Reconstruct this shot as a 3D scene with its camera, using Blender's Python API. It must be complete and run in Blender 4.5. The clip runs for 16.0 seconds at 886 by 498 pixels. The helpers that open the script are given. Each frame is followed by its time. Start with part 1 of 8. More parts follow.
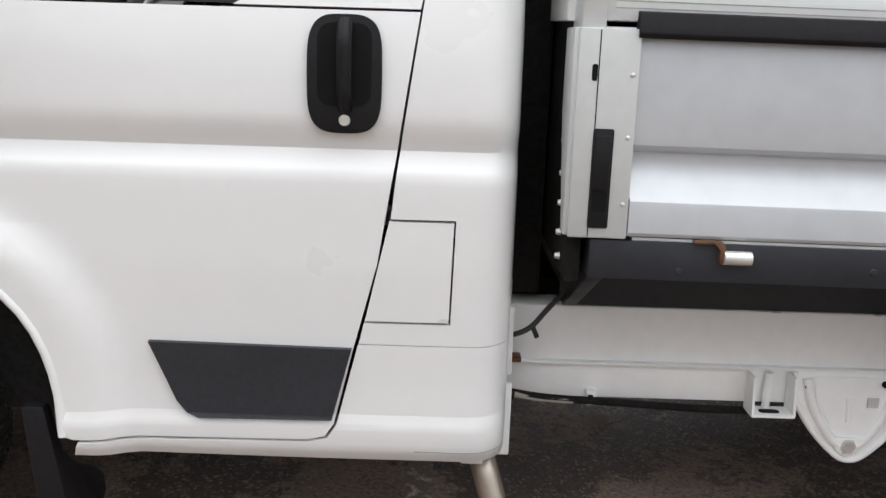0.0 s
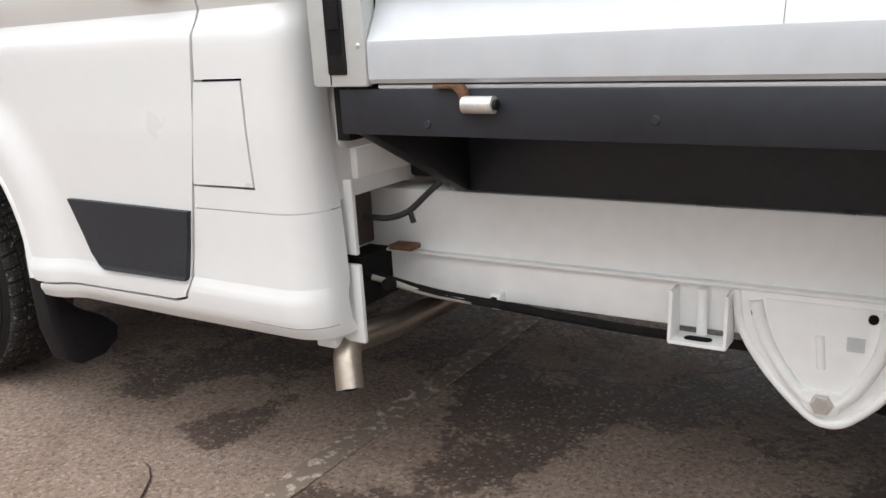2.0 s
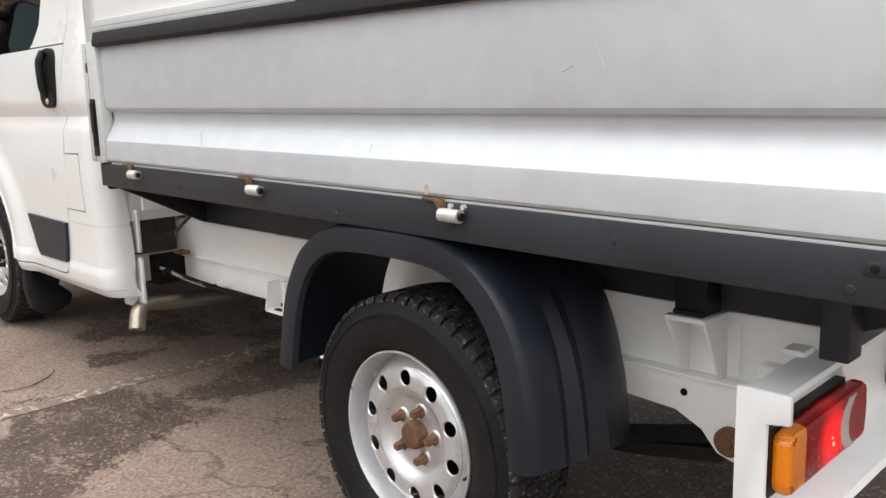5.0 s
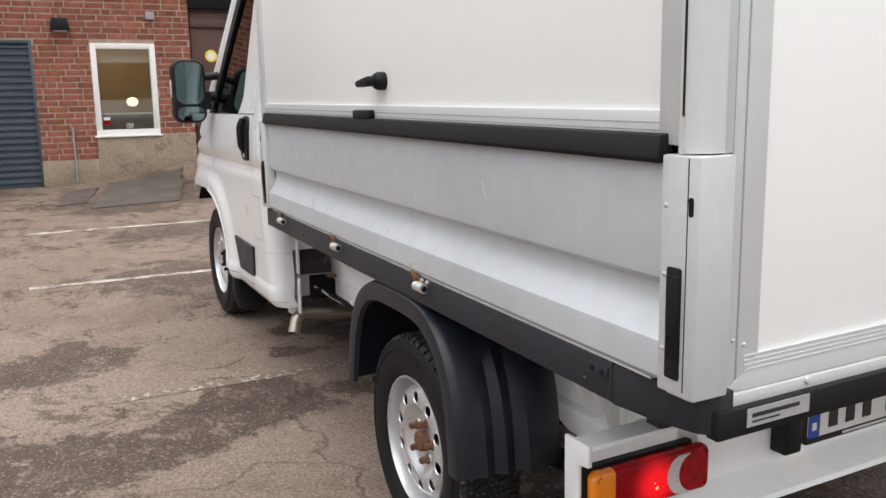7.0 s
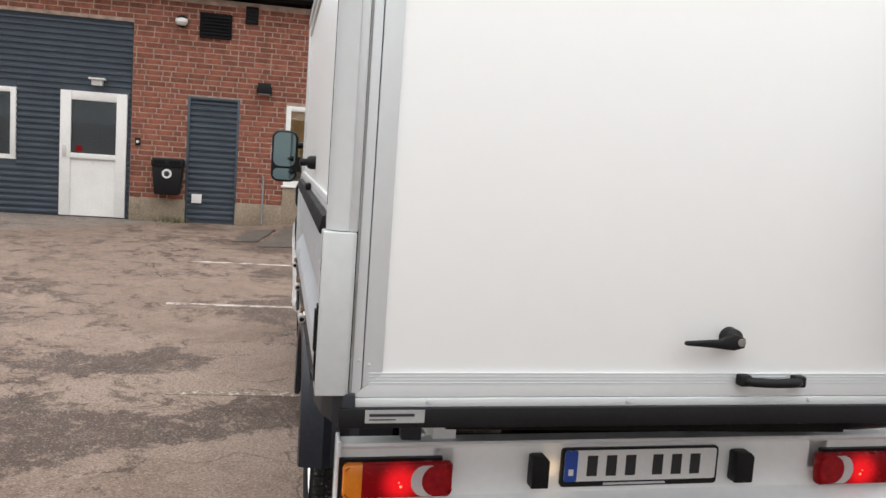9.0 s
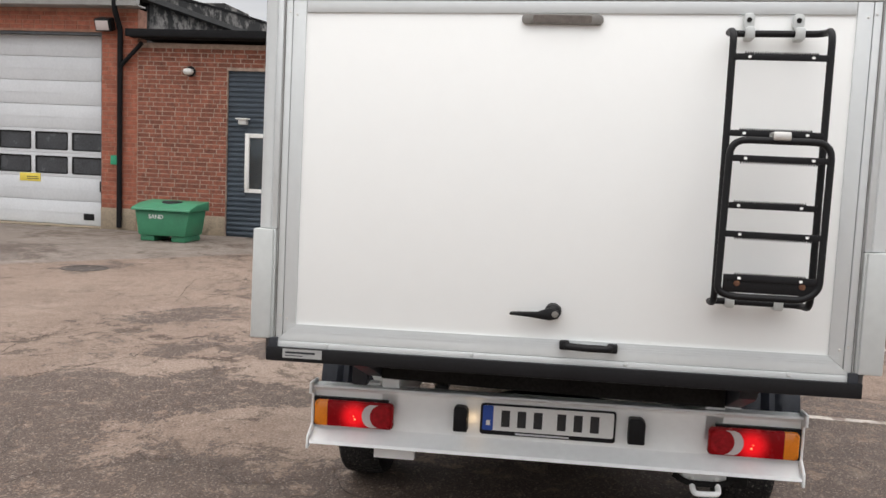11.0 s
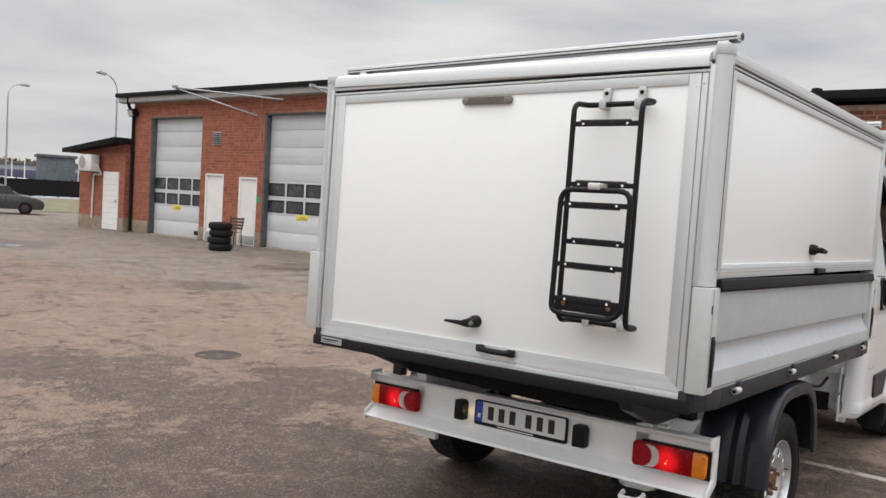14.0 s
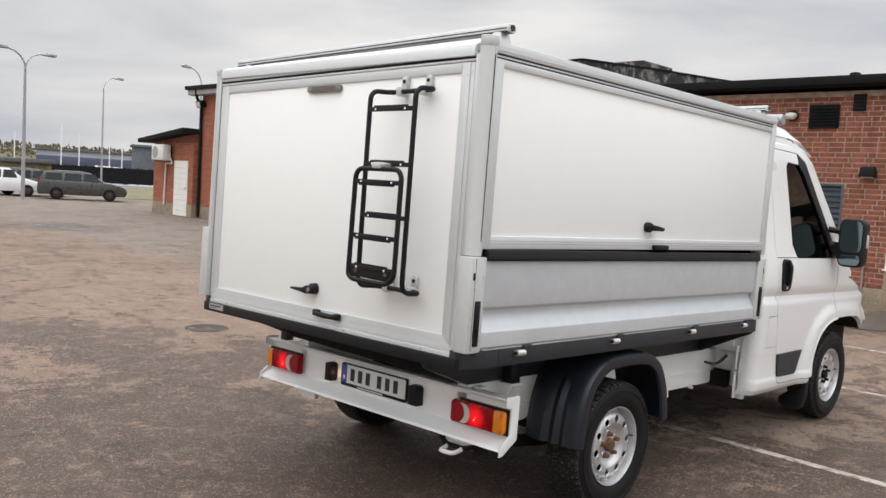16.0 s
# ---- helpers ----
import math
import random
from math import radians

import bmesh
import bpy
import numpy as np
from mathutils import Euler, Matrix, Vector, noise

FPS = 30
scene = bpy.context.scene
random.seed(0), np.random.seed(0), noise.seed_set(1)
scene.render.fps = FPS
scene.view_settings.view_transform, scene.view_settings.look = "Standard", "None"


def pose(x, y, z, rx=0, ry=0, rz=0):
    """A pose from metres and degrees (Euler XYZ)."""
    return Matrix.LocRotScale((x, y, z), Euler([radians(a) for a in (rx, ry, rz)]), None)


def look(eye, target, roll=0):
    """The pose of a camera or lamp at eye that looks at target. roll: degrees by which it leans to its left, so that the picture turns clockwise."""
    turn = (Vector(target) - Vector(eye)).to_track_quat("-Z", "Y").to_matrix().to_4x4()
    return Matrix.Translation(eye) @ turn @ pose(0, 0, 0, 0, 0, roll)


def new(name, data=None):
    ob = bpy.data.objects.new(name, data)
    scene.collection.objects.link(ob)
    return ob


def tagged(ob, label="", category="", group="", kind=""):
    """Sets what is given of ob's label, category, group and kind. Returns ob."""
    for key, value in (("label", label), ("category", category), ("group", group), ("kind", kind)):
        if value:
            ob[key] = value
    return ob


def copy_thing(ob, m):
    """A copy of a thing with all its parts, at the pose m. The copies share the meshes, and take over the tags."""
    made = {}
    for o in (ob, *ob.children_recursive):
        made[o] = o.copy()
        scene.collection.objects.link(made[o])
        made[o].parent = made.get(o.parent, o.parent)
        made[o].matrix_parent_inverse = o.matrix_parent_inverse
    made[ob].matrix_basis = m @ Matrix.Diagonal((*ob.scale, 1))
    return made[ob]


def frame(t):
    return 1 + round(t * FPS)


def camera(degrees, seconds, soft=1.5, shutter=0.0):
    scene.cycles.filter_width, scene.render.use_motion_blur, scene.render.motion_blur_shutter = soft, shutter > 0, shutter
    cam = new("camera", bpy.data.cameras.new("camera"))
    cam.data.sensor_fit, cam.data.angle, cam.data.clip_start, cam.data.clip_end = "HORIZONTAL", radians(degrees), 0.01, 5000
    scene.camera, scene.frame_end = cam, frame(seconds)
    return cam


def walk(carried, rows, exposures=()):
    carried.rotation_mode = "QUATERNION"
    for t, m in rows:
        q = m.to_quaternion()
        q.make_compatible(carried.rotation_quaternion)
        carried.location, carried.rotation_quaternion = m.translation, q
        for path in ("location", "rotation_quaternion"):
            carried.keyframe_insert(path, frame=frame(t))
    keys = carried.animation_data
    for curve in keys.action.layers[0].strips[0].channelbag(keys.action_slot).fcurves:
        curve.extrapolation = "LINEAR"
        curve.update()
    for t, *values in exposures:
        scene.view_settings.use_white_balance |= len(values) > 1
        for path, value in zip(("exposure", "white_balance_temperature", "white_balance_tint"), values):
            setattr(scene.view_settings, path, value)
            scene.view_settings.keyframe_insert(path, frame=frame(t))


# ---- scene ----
cam = camera(56.0, 16.0)
EXPOSURE = [(0.0, -0.07, 7070, 10), (2.0, 0.25, 7210, 10), (2.5, 0.39, 7210, 10), (3.0, 0.52, 7210, 10), (3.5, 0.36, 7380, 10), (4.2, 0.38, 7410, 10), (6.5, 0.03, 7210, 10), (8.0, -0.12, 7190, 10), (8.5, -0.14, 7190, 10), (11.0, -0.15, 7250, 10), (12.0, -0.25, 7250, 10), (14.0, -0.27, 7270, 10), (15.0, -0.19, 7290, 10), (16.0, -0.15, 7290, 10)]
PATH = [
    (0, (-1.684, -2.59, 1.231), (-1.671, -0.645, 0.763), 3.2),
    (0.5, (-1.348, -2.514, 1.18), (-1.637, -0.598, 0.685), 1.6),
    (1, (-1.036, -2.416, 1.163), (-1.717, -0.608, 0.646), 1.1),
    (1.5, (-0.772, -2.244, 1.074), (-1.692, -0.548, 0.548), -0.1),
    (2, (-0.489, -2.162, 1.002), (-1.528, -0.538, 0.471), -2.2),
    (2.5, (-0.12, -2.204, 1.021), (-1.235, -0.615, 0.539), -1.4),
    (3, (0.181, -2.19, 1.038), (-0.958, -0.604, 0.605), 0.2),
    (3.5, (0.488, -2.13, 1.052), (-0.669, -0.552, 0.64), 1.4),
    (4, (0.827, -2.171, 1.088), (-0.384, -0.629, 0.694), 1.5),
    (4.2, (0.953, -2.179, 1.092), (-0.284, -0.654, 0.714), 1.2),
    (6.3, (1.961, -2.114, 1.317), (0.323, -1.068, 0.849), -1.0),
    (6.5, (2.046, -2.077, 1.342), (0.389, -1.055, 0.886), -0.3),
    (7, (2.248, -1.96, 1.437), (0.485, -1.099, 1.044), -0.5),
    (7.5, (2.505, -1.846, 1.487), (0.656, -1.158, 1.156), -0.1),
    (8, (2.789, -1.664, 1.508), (0.921, -1.023, 1.192), 1.0),
    (8.5, (3.015, -1.386, 1.51), (1.122, -0.807, 1.227), 2.4),
    (8.7, (3.096, -1.3, 1.527), (1.18, -0.79, 1.262), 3.3),
    (10.8, (4.011, -0.061, 1.552), (2.037, -0.322, 1.356), 2.9),
    (11, (4.087, 0.077, 1.58), (2.122, -0.24, 1.376), 2.6),
    (11.5, (4.166, 0.405, 1.566), (2.229, -0.065, 1.403), 3.8),
    (12, (4.189, 0.719, 1.583), (2.345, -0.039, 1.425), 4.7),
    (12.5, (4.275, 1.095, 1.593), (2.535, 0.124, 1.427), 4.3),
    (13, (4.29, 1.448, 1.603), (2.584, 0.414, 1.456), 3.4),
    (13.5, (4.236, 1.786, 1.621), (2.6, 0.641, 1.508), 3.4),
    (14, (4.224, 2.153, 1.618), (2.662, 0.909, 1.504), 3.3),
    (14.5, (4.185, 2.491, 1.643), (2.633, 1.238, 1.501), 3.1),
    (15, (4.029, 2.779, 1.614), (2.494, 1.506, 1.46), 3.4),
    (15.5, (3.867, 3.003, 1.625), (2.388, 1.665, 1.473), 3.5),
    (16, (3.721, 3.287, 1.637), (2.301, 1.887, 1.486), 3.4),
]
walk(cam, [(t, look(eye, target, roll)) for t, eye, target, roll in PATH], EXPOSURE)


# ---- world and light: an overcast day ----
def build_world():
    w = bpy.data.worlds.new("overcast_sky")
    scene.world = w
    w.use_nodes = True
    nt = w.node_tree
    nt.nodes.clear()
    N = nt.nodes.new
    out, bg = N("ShaderNodeOutputWorld"), N("ShaderNodeBackground")
    sky = N("ShaderNodeTexSky")
    sky.sky_type, sky.sun_disc = "NISHITA", False
    sky.sun_elevation, sky.sun_rotation = radians(72), radians(SUN_TURN)
    sky.air_density, sky.dust_density = 1.0, 3.0
    co, mp = N("ShaderNodeTexCoord"), N("ShaderNodeMapping")
    mp.inputs["Scale"].default_value = (1.3, 1.3, 5.0)
    n1 = N("ShaderNodeTexNoise")
    n1.inputs["Scale"].default_value, n1.inputs["Detail"].default_value = 1.9, 7
    n1.inputs["Roughness"].default_value, n1.inputs["Distortion"].default_value = 0.52, 0.4
    ramp = N("ShaderNodeValToRGB")
    ramp.color_ramp.elements[0].position, ramp.color_ramp.elements[0].color = 0.33, (5.15, 5.75, 6.95, 1)
    ramp.color_ramp.elements[1].position, ramp.color_ramp.elements[1].color = 0.66, (8.65, 9.0, 9.75, 1)
    mix = N("ShaderNodeMix")
    mix.data_type, mix.blend_type = "RGBA", "MIX"
    mix.inputs[0].default_value = 0.93
    L = nt.links.new
    L(co.outputs["Generated"], mp.inputs["Vector"])
    L(mp.outputs["Vector"], n1.inputs["Vector"])
    L(n1.outputs["Fac"], ramp.inputs["Fac"])
    # an overcast sky is about three times as bright overhead as at the horizon
    sep, up, gain = N("ShaderNodeSeparateXYZ"), N("ShaderNodeMapRange"), N("ShaderNodeMix")
    L(co.outputs["Generated"], sep.inputs[0])
    L(sep.outputs["Z"], up.inputs["Value"])
    for k, x in (("From Min", 0.22), ("From Max", 0.75), ("To Min", 0.86), ("To Max", 2.9)):
        up.inputs[k].default_value = x
    up.interpolation_type = "SMOOTHSTEP"
    gain.data_type, gain.blend_type = "RGBA", "MULTIPLY"
    gain.inputs["Factor"].default_value = 1.0
    L(ramp.outputs["Color"], gain.inputs["A"])
    L(up.outputs[0], gain.inputs["B"])
    L(sky.outputs["Color"], mix.inputs["A"])
    L(gain.outputs["Result"], mix.inputs["B"])
    L(mix.outputs["Result"], bg.inputs["Color"])
    bg.inputs["Strength"].default_value = SKY
    L(bg.outputs["Background"], out.inputs["Surface"])


SKY, SUN_TURN = 0.125, 60
build_world()
sun = new("sun", bpy.data.lights.new("sun", "SUN"))
sun.data.energy, sun.data.angle, sun.data.color = 0.7, radians(50), (1.0, 0.96, 0.90)
sun.matrix_world = look((1.3, -0.2, 4.8), (0, 0, 0))


# ---- materials ----
def mat(name, color, rough=0.5, metal=0.0, var=0.06, scale=6.0, bump=0.0, bscale=60.0, spot=None, spot_at=0.6, spot_scale=4.0, coat=0.0, emit=0.0, alpha_glass=0.0, rand=0.0, tint=None, spec=0.5, rvar=0.12):
    """A surface with tone changes at two scales, fine relief, optional stains (spot) and piece-to-piece variation (rand)."""
    m = bpy.data.materials.new(name)
    m.use_nodes = True
    nt = m.node_tree
    b = nt.nodes["Principled BSDF"]
    N, L = nt.nodes.new, nt.links.new
    co = N("ShaderNodeTexCoord")
    b.inputs["Metallic"].default_value = metal
    b.inputs["Coat Weight"].default_value = coat
    b.inputs["Coat Roughness"].default_value = 0.06
    b.inputs["Specular IOR Level"].default_value = spec
    if alpha_glass:
        b.inputs["Transmission Weight"].default_value = alpha_glass
    n1, n2 = N("ShaderNodeTexNoise"), N("ShaderNodeTexNoise")
    n1.inputs["Scale"].default_value, n1.inputs["Detail"].default_value = scale, 5
    n2.inputs["Scale"].default_value, n2.inputs["Detail"].default_value = scale * 11, 4
    L(co.outputs["Object"], n1.inputs["Vector"])
    L(co.outputs["Object"], n2.inputs["Vector"])
    add = N("ShaderNodeMath")
    add.operation = "ADD"
    L(n1.outputs["Fac"], add.inputs[0])
    L(n2.outputs["Fac"], add.inputs[1])
    lo = [max(0, c * (1 - 2.2 * var)) for c in color]
    hi = [min(1, c * (1 + 2.2 * var)) for c in (tint or color)]
    rmp = N("ShaderNodeMapRange")
    rmp.inputs["From Min"].default_value, rmp.inputs["From Max"].default_value = 0.65, 1.35
    L(add.outputs[0], rmp.inputs["Value"])
    mx = N("ShaderNodeMix")
    mx.data_type = "RGBA"
    mx.inputs["A"].default_value, mx.inputs["B"].default_value = (*lo, 1), (*hi, 1)
    L(rmp.outputs[0], mx.inputs["Factor"])
    col = mx.outputs["Result"]
    if spot:
        n3 = N("ShaderNodeTexNoise")
        n3.inputs["Scale"].default_value, n3.inputs["Detail"].default_value = spot_scale, 8
        n3.inputs["Roughness"].default_value = 0.65
        L(co.outputs["Object"], n3.inputs["Vector"])
        r3 = N("ShaderNodeMapRange")
        r3.inputs["From Min"].default_value, r3.inputs["From Max"].default_value = spot_at, spot_at + 0.09
        L(n3.outputs["Fac"], r3.inputs["Value"])
        m3 = N("ShaderNodeMix")
        m3.data_type = "RGBA"
        m3.inputs["B"].default_value = (*spot, 1)
        L(r3.outputs[0], m3.inputs["Factor"])
        L(col, m3.inputs["A"])
        col = m3.outputs["Result"]
    if rand:
        oi, ge = N("ShaderNodeObjectInfo"), N("ShaderNodeNewGeometry")
        s = N("ShaderNodeMath")
        s.operation = "ADD"
        L(oi.outputs["Random"], s.inputs[0])
        L(ge.outputs["Random Per Island"], s.inputs[1])
        fr = N("ShaderNodeMath")
        fr.operation = "FRACT"
        L(s.outputs[0], fr.inputs[0])
        mr = N("ShaderNodeMapRange")
        mr.inputs["To Min"].default_value, mr.inputs["To Max"].default_value = 1 - rand, 1 + rand * 0.8
        L(fr.outputs[0], mr.inputs["Value"])
        hs = N("ShaderNodeHueSaturation")
        L(mr.outputs[0], hs.inputs["Value"])
        L(col, hs.inputs["Color"])
        col = hs.outputs["Color"]
    L(col, b.inputs["Base Color"])
    rr = N("ShaderNodeMapRange")
    rr.inputs["To Min"].default_value, rr.inputs["To Max"].default_value = max(0.02, rough - rvar), min(1, rough + rvar)
    L(n1.outputs["Fac"], rr.inputs["Value"])
    L(rr.outputs[0], b.inputs["Roughness"])
    if bump:
        nb, bp = N("ShaderNodeTexNoise"), N("ShaderNodeBump")
        nb.inputs["Scale"].default_value, nb.inputs["Detail"].default_value = bscale, 4
        L(co.outputs["Object"], nb.inputs["Vector"])
        bp.inputs["Strength"].default_value, bp.inputs["Distance"].default_value = min(1, bump), 0.004
        L(nb.outputs["Fac"], bp.inputs["Height"])
        L(bp.outputs["Normal"], b.inputs["Normal"])
    if emit:
        b.inputs["Emission Color"].default_value = (*color, 1)
        b.inputs["Emission Strength"].default_value = emit
    return m


def asphalt(name):
    """Old, damp asphalt: worn pinkish-grey stone, dark fields for damp and for shade at the truck's rear, pale dried
    dust, cracks.
    """
    m = bpy.data.materials.new(name)
    m.use_nodes = True
    nt = m.node_tree
    b = nt.nodes["Principled BSDF"]
    N, L = nt.nodes.new, nt.links.new
    co = N("ShaderNodeTexCoord")

    def tex(scale, detail=6, rough=0.6, dist=0.0, vec=None):
        n = N("ShaderNodeTexNoise")
        n.inputs["Scale"].default_value, n.inputs["Detail"].default_value = scale, detail
        n.inputs["Roughness"].default_value, n.inputs["Distortion"].default_value = rough, dist
        L(vec or co.outputs["Object"], n.inputs["Vector"])
        return n.outputs["Fac"]

    def rng(v, a, z, lo=0.0, hi=1.0):
        r = N("ShaderNodeMapRange")
        for k, x in (("From Min", a), ("From Max", z), ("To Min", lo), ("To Max", hi)):
            r.inputs[k].default_value = x
        L(v, r.inputs["Value"])
        return r.outputs[0]

    def mix(f, a, c, kind="MIX"):
        n = N("ShaderNodeMix")
        n.data_type, n.blend_type = "RGBA", kind
        for k, v in (("Factor", f), ("A", a), ("B", c)):
            if isinstance(v, tuple):
                n.inputs[k].default_value = (*v, 1)
            elif isinstance(v, float):
                n.inputs[k].default_value = v
            else:
                L(v, n.inputs[k])
        return n.outputs["Result"]

    grain, fine = tex(240, 3), tex(70, 4)
    stone = N("ShaderNodeTexVoronoi")
    stone.inputs["Scale"].default_value = 130
    L(co.outputs["Object"], stone.inputs["Vector"])
    pick = N("ShaderNodeSeparateColor")
    L(stone.outputs["Color"], pick.inputs[0])
    base = mix(rng(fine, 0.35, 0.65), (0.150, 0.104, 0.080), (0.268, 0.195, 0.155))
    base = mix(rng(tex(0.55, 8, 0.62, 0.3), 0.38, 0.62, 0, 0.45), base, (0.295, 0.218, 0.172))
    mottle = tex(5.5, 10, 0.76, 0.6)
    base = mix(rng(mottle, 0.52, 0.64, 0, 0.60), base, (0.118, 0.084, 0.063))
    base = mix(rng(grain, 0.46, 0.34, 0, 0.6), base, (0.07, 0.052, 0.041))

    def near(cx, cy, r, k):
        o, d = N("ShaderNodeVectorMath"), N("ShaderNodeVectorMath")
        o.operation, d.operation = "SUBTRACT", "LENGTH"
        o.inputs[1].default_value = (cx, cy, 0)
        L(co.outputs["Object"], o.inputs[0])
        L(o.outputs[0], d.inputs[0])
        return rng(d.outputs["Value"], 0, r, k, 0)

    def total(*v):
        out = v[0]
        for x in v[1:]:
            n = N("ShaderNodeMath")
            L(out, n.inputs[0])
            L(x, n.inputs[1])
            out = n.outputs[0]
        return out

    def spread(v, fields, k):
        for x, y, r in fields:
            v = total(v, near(x, y, r, k))
        return v

    # damp fields with ragged rims: low spots where water stands, plus painted shade round the truck's rear (+), higher
    # ground that has dried (-)
    wet_and_shade = [(1.8, -1.3, 1.5), (2.3, 0.4, 1.5), (1.1, 0.8, 1.2), (1.5, -0.2, 1.2), (-3.55, -3.55, 0.4), (-3.05, -3.85, 0.4), (-1.95, -3.1, 0.4), (-0.75, -2.9, 0.6), (-1.0, -2.0, 0.5), (-1.15, -2.35, 0.5), (-2.25, -2.4, 0.4), (-2.5, -1.85, 0.6), (-4.25, -1.1, 0.8), (-6.3, -0.8, 0.9), (0.35, -3.2, 0.9), (-0.7, -2.9, 0.9), (0.3, -4.4, 0.8), (0.9, -5.2, 1.0), (-2.6, -5.6, 0.7), (0.86, -3.8, 0.5), (0.25, -2.75, 0.45), (-0.78, -3.5, 0.4), (-0.75, -2.5, 0.5), (-4.15, -9.3, 0.7), (-4.6, -18.8, 2.2), (-7.6, -11.5, 1.0), (-6.9, -8.9, 0.9),
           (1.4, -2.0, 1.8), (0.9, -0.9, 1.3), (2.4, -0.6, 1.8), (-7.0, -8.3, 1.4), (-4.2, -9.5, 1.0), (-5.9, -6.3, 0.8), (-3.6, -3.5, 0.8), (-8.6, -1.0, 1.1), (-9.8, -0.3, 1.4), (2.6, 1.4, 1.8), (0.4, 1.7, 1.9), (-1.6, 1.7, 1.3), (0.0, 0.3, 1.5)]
    clean = [(-3.9, -4.7, 1.2), (-5.9, -5.0, 1.5), (-2.9, -5.6, 1.2), (-3.0, -3.2, 0.6), (-0.7, -1.25, 0.6), (-2.15, -1.2, 0.5)]
    dry = [(-4.6, -5.6, 1.6), (-5.9, -4.9, 1.2), (-2.15, -1.2, 0.55), (-2.7, -6.5, 3.0), (-3.2, -2.0, 0.9), (-5.2, -1.5, 0.8)]
    splash = [(-2.45, -0.78, 0.28), (-2.05, -0.88, 0.22), (-1.35, -0.55, 0.32), (-1.30, -0.28, 0.35), (-1.70, -0.18, 0.3), (-2.35, -0.46, 0.22), (-1.38, -1.12, 0.48), (-1.12, -1.40, 0.38), (-1.62, -1.12, 0.3), (-1.05, -1.62, 0.3)]
    parched = [(-1.74, -0.74, 0.27), (-1.80, -0.47, 0.25), (-1.86, -0.99, 0.2), (-2.30, -1.15, 0.4), (-1.0, -0.53, 0.32), (-2.6, -1.0, 0.32), (-0.66, -1.2, 0.6), (-1.8, -1.6, 0.4), (-2.2, -0.65, 0.16)]
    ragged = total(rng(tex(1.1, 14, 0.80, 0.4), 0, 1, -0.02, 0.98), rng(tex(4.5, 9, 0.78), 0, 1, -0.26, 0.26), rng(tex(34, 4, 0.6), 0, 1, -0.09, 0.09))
    damp = rng(spread(spread(spread(spread(ragged, wet_and_shade, 0.20), dry, -0.24), splash, 0.30), parched, -0.34), 0.530, 0.565)
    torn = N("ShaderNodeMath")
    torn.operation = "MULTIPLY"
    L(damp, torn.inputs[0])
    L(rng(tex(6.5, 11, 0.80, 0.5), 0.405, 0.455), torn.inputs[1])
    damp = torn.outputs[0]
    # pale ground, raised further left of the truck to make up for missing light
    pale = rng(total(rng(tex(0.8, 10, 0.75, 0.5), 0, 1, -0.35, 0.35), near(-1.6, -1.1, 2.6, 0.22), near(-2.7, -6.5, 4.0, 0.05)), 0.03, 0.16, 0, 0.75)
    base = mix(pale, base, mix(rng(fine, 0.35, 0.65), (0.24, 0.180, 0.144), (0.37, 0.288, 0.235)))
    # smoother, greyer asphalt laid along the depot, with a cut edge
    xyz = N("ShaderNodeSeparateXYZ")
    L(co.outputs["Object"], xyz.inputs[0])
    laid = rng(total(rng(xyz.outputs["Y"], -40, 0, 40, 0), rng(xyz.outputs["X"], -20.0, -4.6, 13.0, 0.0), rng(tex(1.3, 8, 0.7), 0, 1, -0.35, 0.35)), 8.25, 8.40, 0, 0.85)
    side = N("ShaderNodeMath")
    side.operation = "MULTIPLY"
    L(laid, side.inputs[0])
    L(rng(xyz.outputs["X"], -4.4, -3.2, 1, 0), side.inputs[1])
    laid = side.outputs[0]
    base = mix(laid, base, mix(rng(tex(2.5, 9, 0.7), 0.38, 0.62), (0.165, 0.142, 0.124), (0.235, 0.203, 0.177)))
    # cracks
    wob = N("ShaderNodeVectorMath")
    wob.operation = "MULTIPLY_ADD"
    nv = N("ShaderNodeTexNoise")
    nv.inputs["Scale"].default_value, nv.inputs["Detail"].default_value = 2.2, 6
    L(co.outputs["Object"], nv.inputs["Vector"])
    L(nv.outputs["Color"], wob.inputs[0])
    wob.inputs[1].default_value = (0.9, 0.9, 0)
    L(co.outputs["Object"], wob.inputs[2])
    vo = N("ShaderNodeTexVoronoi")
    vo.feature = "DISTANCE_TO_EDGE"
    vo.inputs["Scale"].default_value = 0.75
    L(wob.outputs[0], vo.inputs["Vector"])
    crack = rng(vo.outputs["Distance"], 0.0, 0.011, 1, 0)
    gate = rng(tex(0.35, 3), 0.42, 0.54)
    cm = N("ShaderNodeMath")
    cm.operation = "MULTIPLY"
    L(crack, cm.inputs[0])
    L(gate, cm.inputs[1])
    vo2 = N("ShaderNodeTexVoronoi")
    vo2.feature = "DISTANCE_TO_EDGE"
    vo2.inputs["Scale"].default_value = 2.3
    L(wob.outputs[0], vo2.inputs["Vector"])
    hair = N("ShaderNodeMath")
    hair.operation = "MULTIPLY"
    L(rng(vo2.outputs["Distance"], 0.0, 0.016, 1, 0), hair.inputs[0])
    L(rng(tex(0.6, 4, 0.6), 0.50, 0.58, 0, 0.5), hair.inputs[1])
    bare = spread(spread(near(-4.7, -5.6, 1.9, -0.10), clean, -0.10), parched, -0.10)
    flecks = rng(total(tex(3.6, 14, 0.82, 0.5), bare, rng(tex(0.5, 3), 0, 1, -0.14, 0.14), rng(vo.outputs["Distance"], 0, 0.08, 0.05, -0.01)), 0.545, 0.585, 0, 0.85)
    keep = N("ShaderNodeMath")
    keep.operation = "MULTIPLY"
